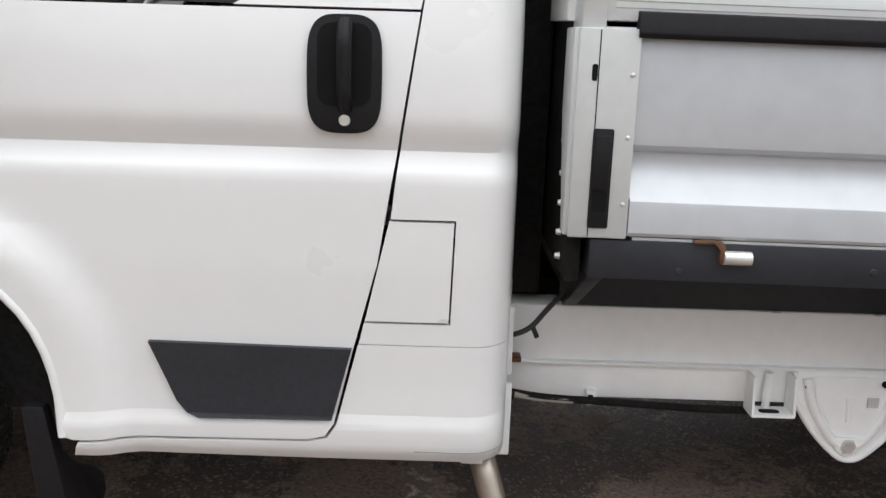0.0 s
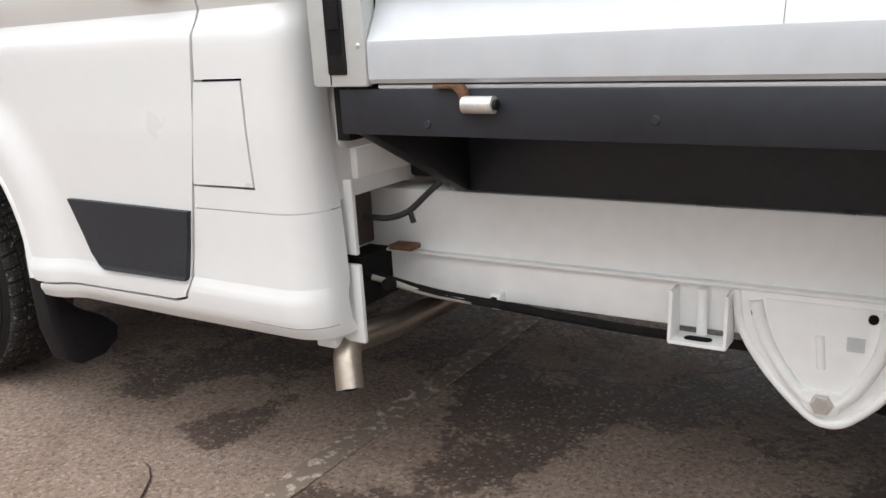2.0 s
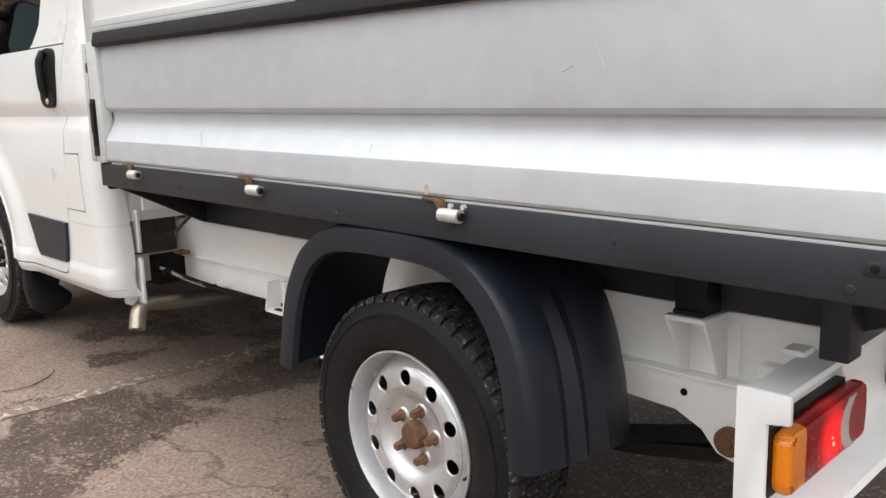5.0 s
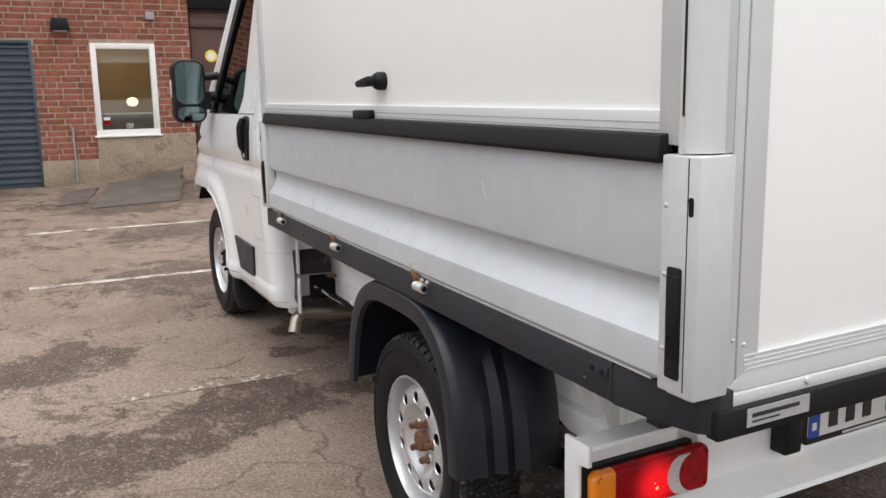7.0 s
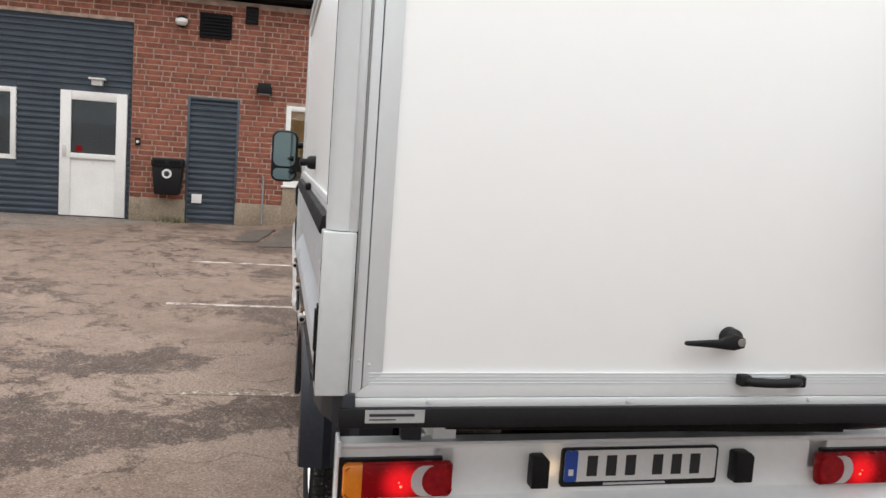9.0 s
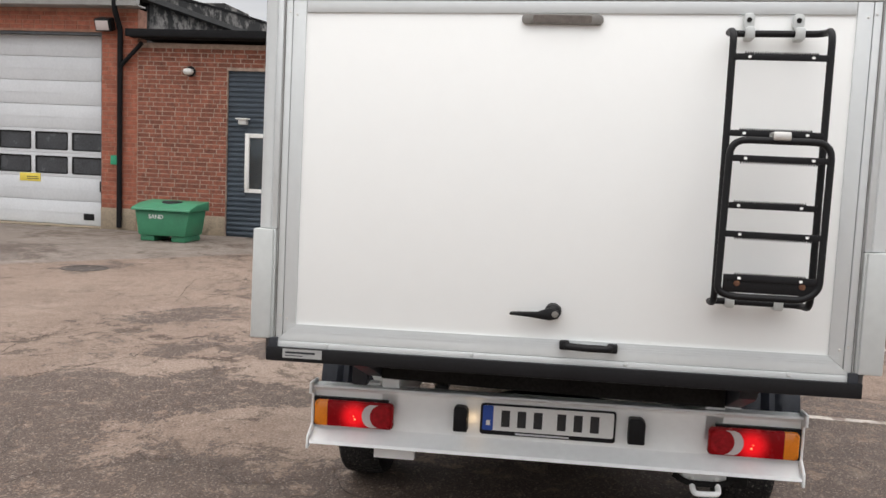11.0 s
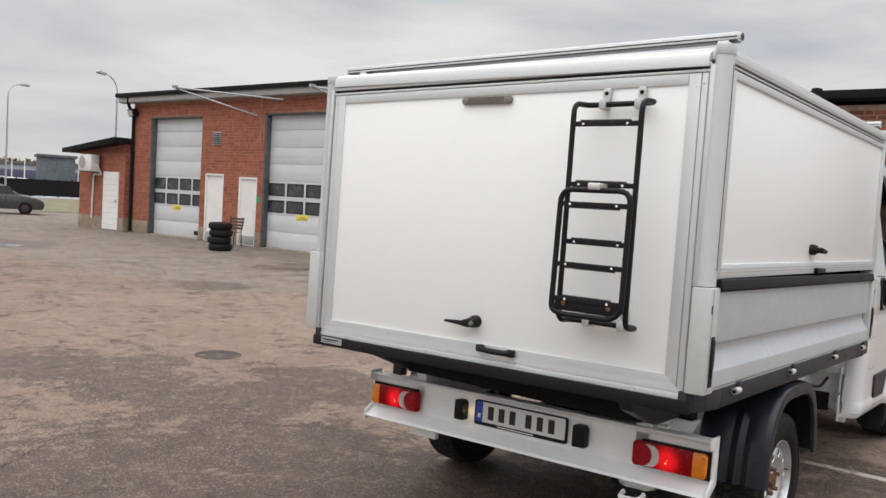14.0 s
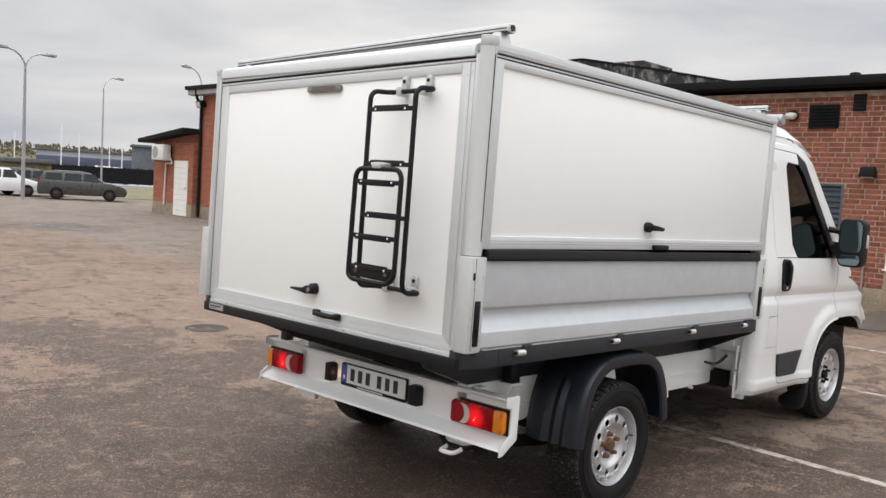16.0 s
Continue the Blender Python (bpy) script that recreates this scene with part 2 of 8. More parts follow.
    L(flecks, keep.inputs[0])
    L(rng(laid, 0, 0.85, 1, 0.25), keep.inputs[1])
    base = mix(keep.outputs[0], base, (0.080, 0.055, 0.043))
    scab = rng(total(tex(1.7, 15, 0.78, 0.9), bare, rng(tex(0.27, 3), 0, 1, -0.16, 0.16)), 0.565, 0.590, 0, 0.75)
    base = mix(scab, base, mix(rng(fine, 0.35, 0.65), (0.055, 0.039, 0.030), (0.13, 0.096, 0.075)))
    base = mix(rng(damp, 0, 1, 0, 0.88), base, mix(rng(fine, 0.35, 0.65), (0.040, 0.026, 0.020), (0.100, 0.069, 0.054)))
    base = mix(rng(mottle, 0.46, 0.34, 0, 0.35), base, (0.27, 0.207, 0.160))
    base = mix(rng(pick.outputs["Red"], 0.90, 0.93, 0, 0.45), base, (0.42, 0.345, 0.29))
    base = mix(rng(pick.outputs["Green"], 0.78, 0.88, 0, 0.4), base, (0.050, 0.036, 0.028))
    base = mix(hair.outputs[0], base, (0.035, 0.027, 0.021))
    base = mix(rng(cm.outputs[0], 0, 1, 0, 0.42), base, (0.02, 0.017, 0.014))
    L(base, b.inputs["Base Color"])
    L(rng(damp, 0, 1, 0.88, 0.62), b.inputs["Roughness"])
    b.inputs["Specular IOR Level"].default_value = 0.25
    bp, h = N("ShaderNodeBump"), N("ShaderNodeMath")
    h.operation = "SUBTRACT"
    L(grain, h.inputs[0])
    L(cm.outputs[0], h.inputs[1])
    bp.inputs["Strength"].default_value, bp.inputs["Distance"].default_value = 0.7, 0.006
    L(h.outputs[0], bp.inputs["Height"])
    L(bp.outputs["Normal"], b.inputs["Normal"])
    return m


def lit_lens(name, centre):
    """A red lamp lens, brightest in front of its bulb."""
    m = mat(name, (0.24, 0.003, 0.006), 0.25, var=0.08, scale=30, bump=0.25, bscale=160, spec=0.15)
    nt = m.node_tree
    N, L = nt.nodes.new, nt.links.new
    co, o, d, r = N("ShaderNodeTexCoord"), N("ShaderNodeVectorMath"), N("ShaderNodeVectorMath"), N("ShaderNodeMapRange")
    o.operation, d.operation = "SUBTRACT", "LENGTH"
    o.inputs[1].default_value = centre
    r.interpolation_type = "SMOOTHERSTEP"
    for k, x in (("From Min", 0.006), ("From Max", 0.085), ("To Min", 1.0), ("To Max", 0.03)):
        r.inputs[k].default_value = x
    L(co.outputs["Object"], o.inputs[0])
    L(o.outputs[0], d.inputs[0])
    L(d.outputs["Value"], r.inputs["Value"])
    b = nt.nodes["Principled BSDF"]
    b.inputs["Emission Color"].default_value = (0.85, 0.012, 0.02, 1)
    L(r.outputs[0], b.inputs["Emission Strength"])
    return m


def glass(name, color=(0.75, 0.8, 0.8), rough=0.02):
    m = bpy.data.materials.new(name)
    m.use_nodes = True
    b = m.node_tree.nodes["Principled BSDF"]
    b.inputs["Base Color"].default_value = (*color, 1)
    b.inputs["Transmission Weight"].default_value = 1
    b.inputs["Roughness"].default_value, b.inputs["IOR"].default_value = rough, 1.45
    return m


M = dict(
    paint=mat("white_car_paint", (0.785, 0.80, 0.795), 0.28, var=0.006, scale=2, coat=0.6, rvar=0.02),
    chassis=mat("white_chassis_paint", (0.93, 0.94, 0.925), 0.42, var=0.015, scale=3, bump=0.08, bscale=40, spot=(0.48, 0.44, 0.38), spot_at=0.70, spot_scale=5),
    panel=mat("white_laminate", (0.885, 0.90, 0.885), 0.32, var=0.004, scale=1.2, rvar=0.05, spec=0.35),
    alu=mat("anodised_aluminium", (0.625, 0.65, 0.65), 0.42, 0.28, var=0.012, scale=3, rvar=0.05),
    alu_side=mat("pale_aluminium_dropside", (0.535, 0.565, 0.59), 0.40, 0.28, var=0.03, scale=1.6, rvar=0.07, spot=(0.54, 0.53, 0.51), spot_at=0.72, spot_scale=2.2),
    post=mat("grey_painted_steel", (0.54, 0.56, 0.55), 0.45, 0.1, var=0.025, scale=3),
    rail=mat("dark_grey_steel_paint", (0.016, 0.019, 0.0255), 0.5, var=0.12, scale=4, bump=0.1, bscale=50, spot=(0.075, 0.07, 0.065), spot_at=0.68, spot_scale=5),
    black=mat("black_plastic", (0.008, 0.008, 0.009), 0.5, spec=0.25, var=0.12, scale=8, bump=0.25, bscale=220),
    protector=mat("grey_grained_plastic", (0.024, 0.027, 0.033), 0.5, var=0.1, scale=8, bump=0.3, bscale=260, spec=0.4),
    fender=mat("weathered_black_plastic", (0.010, 0.013, 0.021), 0.40, spec=0.45, var=0.15, scale=5, bump=0.12, bscale=150),
    rubber=mat("black_rubber", (0.009, 0.0085, 0.010), 0.6, spec=0.25, var=0.15, scale=6, bump=0.2, bscale=70),
    tyre=mat("tyre_rubber", (0.010, 0.0095, 0.0098), 0.62, var=0.25, scale=9, bump=0.25, bscale=120, spot=(0.032, 0.030, 0.028), spot_at=0.66, spot_scale=14, spec=0.22),
    rim=mat("silver_steel_rim", (0.64, 0.645, 0.655), 0.32, 0.65, var=0.06, scale=14, spot=(0.33, 0.30, 0.26), spot_at=0.68, spot_scale=16),
    dark=mat("dark_void", (0.006, 0.006, 0.006), 0.9, spec=0.2, var=0.1),
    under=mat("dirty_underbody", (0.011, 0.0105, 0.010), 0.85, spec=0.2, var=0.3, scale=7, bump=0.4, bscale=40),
    rust=mat("rusty_iron", (0.155, 0.078, 0.040), 0.85, 0.1, var=0.3, scale=30, bump=0.5, bscale=160, spot=(0.12, 0.05, 0.03), spot_at=0.52, spot_scale=40),
    iron=mat("worn_cast_iron", (0.046, 0.034, 0.028), 0.85, 0.0, var=0.3, scale=14, bump=0.8, bscale=45, spot=(0.16, 0.12, 0.095), spot_at=0.55, spot_scale=11),
    sleeve=mat("beige_plastic_sleeve", (0.36, 0.34, 0.30), 0.5, var=0.08, scale=20),
    primer=mat("brown_primer", (0.075, 0.058, 0.05), 0.75, var=0.2, scale=12, bump=0.3, bscale=60),
    stain=mat("rust_stain_on_aluminium", (0.50, 0.40, 0.30), 0.6, 0.1, var=0.25, scale=60, spot=(0.60, 0.55, 0.50), spot_at=0.5, spot_scale=70),
    zinc=mat("zinc_plated_steel", (0.68, 0.67, 0.64), 0.4, 0.6, var=0.08, scale=30),
    exhaust=mat("heat_stained_steel", (0.42, 0.37, 0.31), 0.36, 0.85, var=0.07, scale=7),
    red=mat("red_lens", (0.22, 0.004, 0.007), 0.25, var=0.08, scale=30, spec=0.15),
    reflector=mat("red_reflector", (0.34, 0.006, 0.012), 0.22, var=0.25, scale=60, bump=0.3, bscale=200, spec=0.3),
    bulb=mat("lit_bulb", (1.0, 0.20, 0.10), 0.2, emit=2.2),
    amber=mat("amber_lens", (0.80, 0.22, 0.01), 0.15, var=0.06, scale=20, coat=0.5),
    white_lens=mat("white_lens", (0.62, 0.56, 0.55), 0.15, var=0.04, scale=20, coat=0.5),
    brown_lens=mat("brown_grey_lens", (0.12, 0.10, 0.085), 0.35, var=0.2, scale=40),
    grey_lens=mat("grey_ribbed_lens", (0.20, 0.19, 0.175), 0.3, var=0.1, scale=30),
    plate=mat("plate_white", (0.78, 0.78, 0.76), 0.35, var=0.02),
    blue=mat("plate_blue", (0.015, 0.07, 0.36), 0.4, var=0.05),
    ink=mat("black_print", (0.02, 0.02, 0.022), 0.5, var=0.1),
    sticker=mat("grey_white_sticker", (0.62, 0.63, 0.64), 0.5, var=0.05),
    mirror=bpy.data.materials.new("mirror_glass"),
    cabglass=glass("tinted_cab_glass", (0.0012, 0.0016, 0.0016)),
    winglass=glass("window_glass"),
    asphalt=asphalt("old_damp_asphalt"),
    patch=mat("newer_dark_asphalt", (0.085, 0.070, 0.058), 0.75, var=0.3, scale=3, bump=0.8, bscale=190, spot=(0.12, 0.10, 0.085), spot_at=0.56, spot_scale=60),
    water=mat("standing_water", (0.05, 0.038, 0.03), 0.12, var=0.2, scale=2, rvar=0.08, spec=0.5),
    crack=mat("dirt_filled_crack", (0.042, 0.031, 0.025), 0.95, var=0.3, scale=20, spec=0.1),
    line=mat("worn_white_road_paint", (0.42, 0.375, 0.33), 0.8, var=0.2, scale=7, bump=0.5, bscale=160, spot=(0.19, 0.145, 0.118), spot_at=0.47, spot_scale=6),
    ghost=mat("almost_gone_road_paint", (0.46, 0.39, 0.33), 0.85, var=0.25, scale=9, bump=0.5, bscale=160, spot=(0.19, 0.145, 0.112), spot_at=0.40, spot_scale=30),
    tread=mat("stone_flecked_tread", (0.022, 0.021, 0.020), 0.8, var=0.35, scale=14, bump=0.8, bscale=110, spot=(0.20, 0.185, 0.17), spot_at=0.575, spot_scale=85, spec=0.3),
    brick_high=mat("orange_red_brick", (0.285, 0.078, 0.045), 0.88, var=0.16, scale=9, bump=0.5, bscale=90, rand=0.20, tint=(0.36, 0.118, 0.072)),
    slat=mat("weathered_brown_wood", (0.11, 0.07, 0.05), 0.8, var=0.25, scale=8, bump=0.4, bscale=50),
    brick=mat("red_brick", (0.180, 0.056, 0.037), 0.88, var=0.20, scale=9, bump=0.5, bscale=90, rand=0.26, tint=(0.265, 0.090, 0.055)),
    mortar_high=mat("reddish_mortar", (0.33, 0.165, 0.115), 0.9, var=0.2, scale=7, bump=0.5, bscale=90),
    mortar=mat("sandy_mortar", (0.36, 0.265, 0.21), 0.9, var=0.25, scale=7, bump=0.5, bscale=90),
    plinth=mat("stained_concrete_plinth", (0.29, 0.23, 0.165), 0.85, var=0.14, scale=3, bump=0.4, bscale=60, spot=(0.15, 0.125, 0.09), spot_at=0.57, spot_scale=2.2),
    siding=mat("blue_grey_sheet_metal", (0.060, 0.078, 0.098), 0.45, 0.2, var=0.08, scale=3),
    garage=mat("pale_grey_door_panel", (0.62, 0.635, 0.65), 0.45, var=0.03, scale=2, bump=0.06, bscale=30),
    pane=mat("dark_acrylic_pane", (0.05, 0.054, 0.06), 0.25, var=0.2, scale=3),
    doorwhite=mat("white_painted_door", (0.80, 0.79, 0.76), 0.45, var=0.03, scale=3, spot=(0.5, 0.46, 0.4), spot_at=0.68, spot_scale=4),
    fascia=mat("black_sheet_fascia", (0.012, 0.012, 0.013), 0.9, var=0.15, scale=4, spec=0.15),
    gutter=mat("grey_eaves_board", (0.33, 0.33, 0.32), 0.6, var=0.1, scale=3, spot=(0.2, 0.19, 0.17), spot_at=0.6, spot_scale=2.5),
    roofing=mat("dark_roofing_felt", (0.05, 0.05, 0.05), 0.85, var=0.2, scale=3),
    flaky=mat("flaking_grey_cladding", (0.20, 0.19, 0.18), 0.85, var=0.3, scale=2, spot=(0.018, 0.018, 0.018), spot_at=0.42, spot_scale=2.4),
    rustdoor=mat("rust_brown_steel_gate", (0.085, 0.040, 0.030), 0.65, var=0.15, scale=3, spot=(0.13, 0.07, 0.05), spot_at=0.62, spot_scale=5),
    green=mat("green_grit_bin_plastic", (0.035, 0.20, 0.105), 0.55, var=0.08, scale=5, spot=(0.08, 0.16, 0.10), spot_at=0.64, spot_scale=6),
    yellow=mat("yellow_warning_sign", (0.80, 0.63, 0.10), 0.5, var=0.05),
    exitgreen=mat("green_sign", (0.02, 0.30, 0.16), 0.5, var=0.05),
    lampglass=mat("opal_lamp_glass", (0.70, 0.70, 0.67), 0.3, var=0.03),
    curtain=mat("beige_interior", (0.34, 0.25, 0.15), 0.85, var=0.1, scale=2),
    warm=mat("lit_ceiling_lamp", (1.0, 0.86, 0.62), 0.5, emit=1.6),
    galv=mat("galvanised_lamp_post", (0.36, 0.37, 0.38), 0.5, 0.4, var=0.08, scale=2),
    grass=mat("autumn_grass", (0.105, 0.108, 0.055), 0.95, var=0.3, scale=1.2, bump=0.8, bscale=30, tint=(0.165, 0.148, 0.082)),
    leaf=mat("bare_brown_wood", (0.085, 0.070, 0.055), 0.95, var=0.3, scale=0.6, rand=0.35, tint=(0.095, 0.085, 0.05)),
    cargrey=mat("dark_grey_green_car_paint", (0.06, 0.066, 0.063), 0.3, 0.3, var=0.06, coat=0.5),
    carwhite=mat("white_hatchback_paint", (0.75, 0.75, 0.75), 0.3, var=0.02, coat=0.5),
    carglass=mat("dark_car_window", (0.012, 0.014, 0.015), 0.08, var=0.1),
    farblue=mat("far_blue_cladding", (0.075, 0.085, 0.14), 0.6, var=0.1),
    fargrey=mat("far_grey_cladding", (0.34, 0.36, 0.40), 0.7, var=0.03, scale=0.6),
    fardark=mat("far_dark_cladding", (0.10, 0.11, 0.12), 0.7, var=0.2, scale=0.6),
)
M["mirror"].use_nodes = True
_b = M["mirror"].node_tree.nodes["Principled BSDF"]
_b.inputs["Metallic"].default_value, _b.inputs["Roughness"].default_value = 1, 0.03
_b.inputs["Base Color"].default_value = (0.17, 0.23, 0.235, 1)


# ---- building helpers ----
def finish(bm, smooth=35.0):
    me = bpy.data.meshes.new("mesh")
    bmesh.ops.recalc_face_normals(bm, faces=bm.faces)
    bm.to_mesh(me)
    bm.free()
    if smooth:
        me.shade_smooth()
        me.set_sharp_from_angle(angle=radians(smooth))
    return me


def part(name, bm, material, parent=None, label="", smooth=35.0):
    me = finish(bm, smooth) if isinstance(bm, bmesh.types.BMesh) else bm
    if material and not me.materials:
        me.materials.append(material)
    ob = new(name, me)
    ob.parent = parent
    return tagged(ob, label)


def thing(name, label, category, m=None, group="", kind=""):
    ob = new(name)
    ob.empty_display_size = 0.2
    if m is not None:
        ob.matrix_basis = m
    return tagged(ob, label, category, group, kind)


def add_box(bm, x0, x1, y0, y1, z0, z1, bevel=0.0):
    v = [bm.verts.new((x, y, z)) for x in (x0, x1) for y in (y0, y1) for z in (z0, z1)]
    fs = [bm.faces.new([v[i] for i in f]) for f in ((0, 1, 3, 2), (4, 6, 7, 5), (0, 4, 5, 1), (2, 3, 7, 6), (0, 2, 6, 4), (1, 5, 7, 3))]
    if bevel:
        es = {e for f in fs for e in f.edges}
        bmesh.ops.bevel(bm, geom=list(es), offset=bevel, segments=2, affect="EDGES", profile=0.5)


def box(name, parent, material, x0, x1, y0, y1, z0, z1, bevel=0.003, label=""):
    bm = bmesh.new()
    add_box(bm, x0, x1, y0, y1, z0, z1, bevel)
    return part(name, bm, material, parent, label)


def add_prism(bm, pts, axis, lo, hi, bevel=0.0):
    """A closed outline, extruded along an axis. Outline: (y, z) for x, (x, z) for y, (x, y) for z."""
    def put(a, b, c):
        return {"x": (c, a, b), "y": (a, c, b), "z": (a, b, c)}[axis]
    r0 = [bm.verts.new(put(a, b, lo)) for a, b in pts]
    r1 = [bm.verts.new(put(a, b, hi)) for a, b in pts]
    fs = [bm.faces.new(r0), bm.faces.new(r1[::-1])]
    n = len(pts)
    for i in range(n):
        fs.append(bm.faces.new((r0[i], r1[i], r1[(i + 1) % n], r0[(i + 1) % n])))
    if bevel:
        bmesh.ops.recalc_face_normals(bm, faces=fs)
        es = {e for f in fs for e in f.edges}
        bmesh.ops.bevel(bm, geom=list(es), offset=bevel, segments=2, affect="EDGES", profile=0.5)


def prism(name, parent, material, pts, axis, lo, hi, bevel=0.0, label=""):
    bm = bmesh.new()
    add_prism(bm, pts, axis, lo, hi, bevel)
    return part(name, bm, material, parent, label)


def add_tube(bm, pts, r, seg=10, cap=True):
    """A round bar along a line of points."""
    pts = [Vector(p) for p in pts]
    rings, up = [], None
    for i, p in enumerate(pts):
        d = (pts[min(i + 1, len(pts) - 1)] - pts[max(i - 1, 0)]).normalized()
        if up is None:
            up = d.orthogonal().normalized()
        up = (up - d * up.dot(d)).normalized()
        s = d.cross(up)
        rr = r[i] if isinstance(r, (list, tuple)) else r
        rings.append([bm.verts.new(p + rr * (math.cos(a) * up + math.sin(a) * s)) for a in (2 * math.pi * k / seg for k in range(seg))])
    for a, b in zip(rings, rings[1:]):
        for k in range(seg):
            bm.faces.new((a[k], a[(k + 1) % seg], b[(k + 1) % seg], b[k]))
    if cap:
        bm.faces.new(rings[0][::-1])
        bm.faces.new(rings[-1])


def tube(name, parent, material, pts, r, seg=10, label=""):
    bm = bmesh.new()
    add_tube(bm, pts, r, seg)
    return part(name, bm, material, parent, label, 50)


def bend(pts, r=0.04, n=4):
    """Rounds the corners of a line of points."""
    pts = [Vector(p) for p in pts]
    out = [pts[0]]
    for a, b, c in zip(pts, pts[1:], pts[2:]):
        u, v = (a - b), (c - b)
        k = min(r, u.length * 0.49, v.length * 0.49)
        p, q = b + u.normalized() * k, b + v.normalized() * k
        for i in range(n + 1):
            t = i / n
            out.append((1 - t) ** 2 * p + 2 * t * (1 - t) * b + t * t * q)
    return out + [pts[-1]]


def add_lathe(bm, prof, seg=48, axis="y", at=(0, 0, 0), closed=False, caps=True):
    """A turned shape: prof is (radius, height along the axis)."""
    rings = []
    for r, h in prof:
        ring = []
        for k in range(seg):
            a = 2 * math.pi * k / seg
            c, s = r * math.cos(a), r * math.sin(a)
            p = {"x": (h, c, s), "y": (c, h, s), "z": (c, s, h)}[axis]
            ring.append(bm.verts.new((p[0] + at[0], p[1] + at[1], p[2] + at[2])))
        rings.append(ring)
    pairs = list(zip(rings, rings[1:])) + ([(rings[-1], rings[0])] if closed else [])
    for a, b in pairs:
        for k in range(seg):
            bm.faces.new((a[k], a[(k + 1) % seg], b[(k + 1) % seg], b[k]))
    if caps and not closed:
        if prof[0][0] > 1e-4:
            bm.faces.new(rings[0][::-1])
        if prof[-1][0] > 1e-4:
            bm.faces.new(rings[-1])
    bmesh.ops.remove_doubles(bm, verts=bm.verts, dist=1e-5)


def lathe(name, parent, material, prof, seg=32, axis="y", at=(0, 0, 0), closed=False, label=""):
    bm = bmesh.new()
    add_lathe(bm, prof, seg, axis, at, closed)
    return part(name, bm, material, parent, label)


def rounded(x0, x1, z0, z1, r, n=4):
    """A rectangle's outline with round corners."""
    out = []
    for cx, cz, a0 in ((x1 - r, z1 - r, 0), (x0 + r, z1 - r, 90), (x0 + r, z0 + r, 180), (x1 - r, z0 + r, 270)):
        for i in range(n + 1):
            a = radians(a0 + 90 * i / n)
            out.append((cx + r * math.cos(a), cz + r * math.sin(a)))
    return out


def table(z, rows):
    for (a, fa), (b, fb) in zip(rows, rows[1:]):
        if z <= b:
            t = max(0.0, (z - a) / (b - a))
            return fa + (fb - fa) * t
    return rows[-1][1]


# ---- the yard ----
bm = bmesh.new()
add_prism(bm, [(-700, -700), (700, -700), (700, 700), (-700, 700)], "z", -0.5, 0.0)
ground = tagged(part("ground", bm, M["asphalt"], None, "", 0), "old cracked asphalt yard with dark fields for damp and truck shade", "ground", kind="structure")


def blob(cx, cy, rx, ry, n=40, seed=1, rough=0.25):
    rnd = random.Random(seed)
    ph = [rnd.uniform(0, 6.28) for _ in range(5)]
    out = []
    for i in range(n):
        a = 2 * math.pi * i / n
        k = 1 + rough * sum(math.sin((j + 2) * a + ph[j]) / (j + 1.5) for j in range(5))
        out.append((cx + rx * k * math.cos(a), cy + ry * k * math.sin(a)))
    return out


def flat(name, pts, material, z, label, category, group=""):
    bm = bmesh.new()
    add_prism(bm, pts, "z", z - 0.003, z)
    return tagged(part(name, bm, material, None, "", 0), label, category, group, kind="structure")


# parking-bay lines, worn
for x, ya, yb in ((-6.80, -2.12, 3.6), (-4.30, -2.08, 3.4), (-1.70, 0.3, 3.2)):
    flat("parking_line", [(x - 0.040, ya), (x + 0.040, ya), (x + 0.036, yb), (x - 0.036, yb)], M["line"], 0.004, "worn white parking line painted on asphalt", "road marking", "parking lines")
flat("parking_line", [(-1.735, -1.75), (-1.665, -1.75), (-1.66, 0.3), (-1.74, 0.3)], M["ghost"], 0.004, "almost worn-off parking line on asphalt", "road marking", "parking lines")
lathe("manhole_cover", None, M["iron"], [(0.0, 0.002), (0.20, 0.002), (0.205, 0.005), (0.22, 0.005), (0.225, 0.0)], 32, "z", (-0.74, -4.52, 0))
tagged(bpy.data.objects["manhole_cover"], "round cast-iron manhole cover in the asphalt", "manhole cover")
lathe("drain_cover", None, M["iron"], [(0.0, 0.002), (0.26, 0.002), (0.265, 0.005), (0.295, 0.005), (0.30, 0.0)], 32, "z", (-5.87, -6.28, 0))
tagged(bpy.data.objects["drain_cover"], "round iron drain cover set in damp asphalt", "manhole cover")

flat("puddle", blob(-4.6, -18.4, 0.42, 0.75, 60, 5, 0.5), M["water"], 0.005, "shallow rain puddle on the asphalt", "puddle")

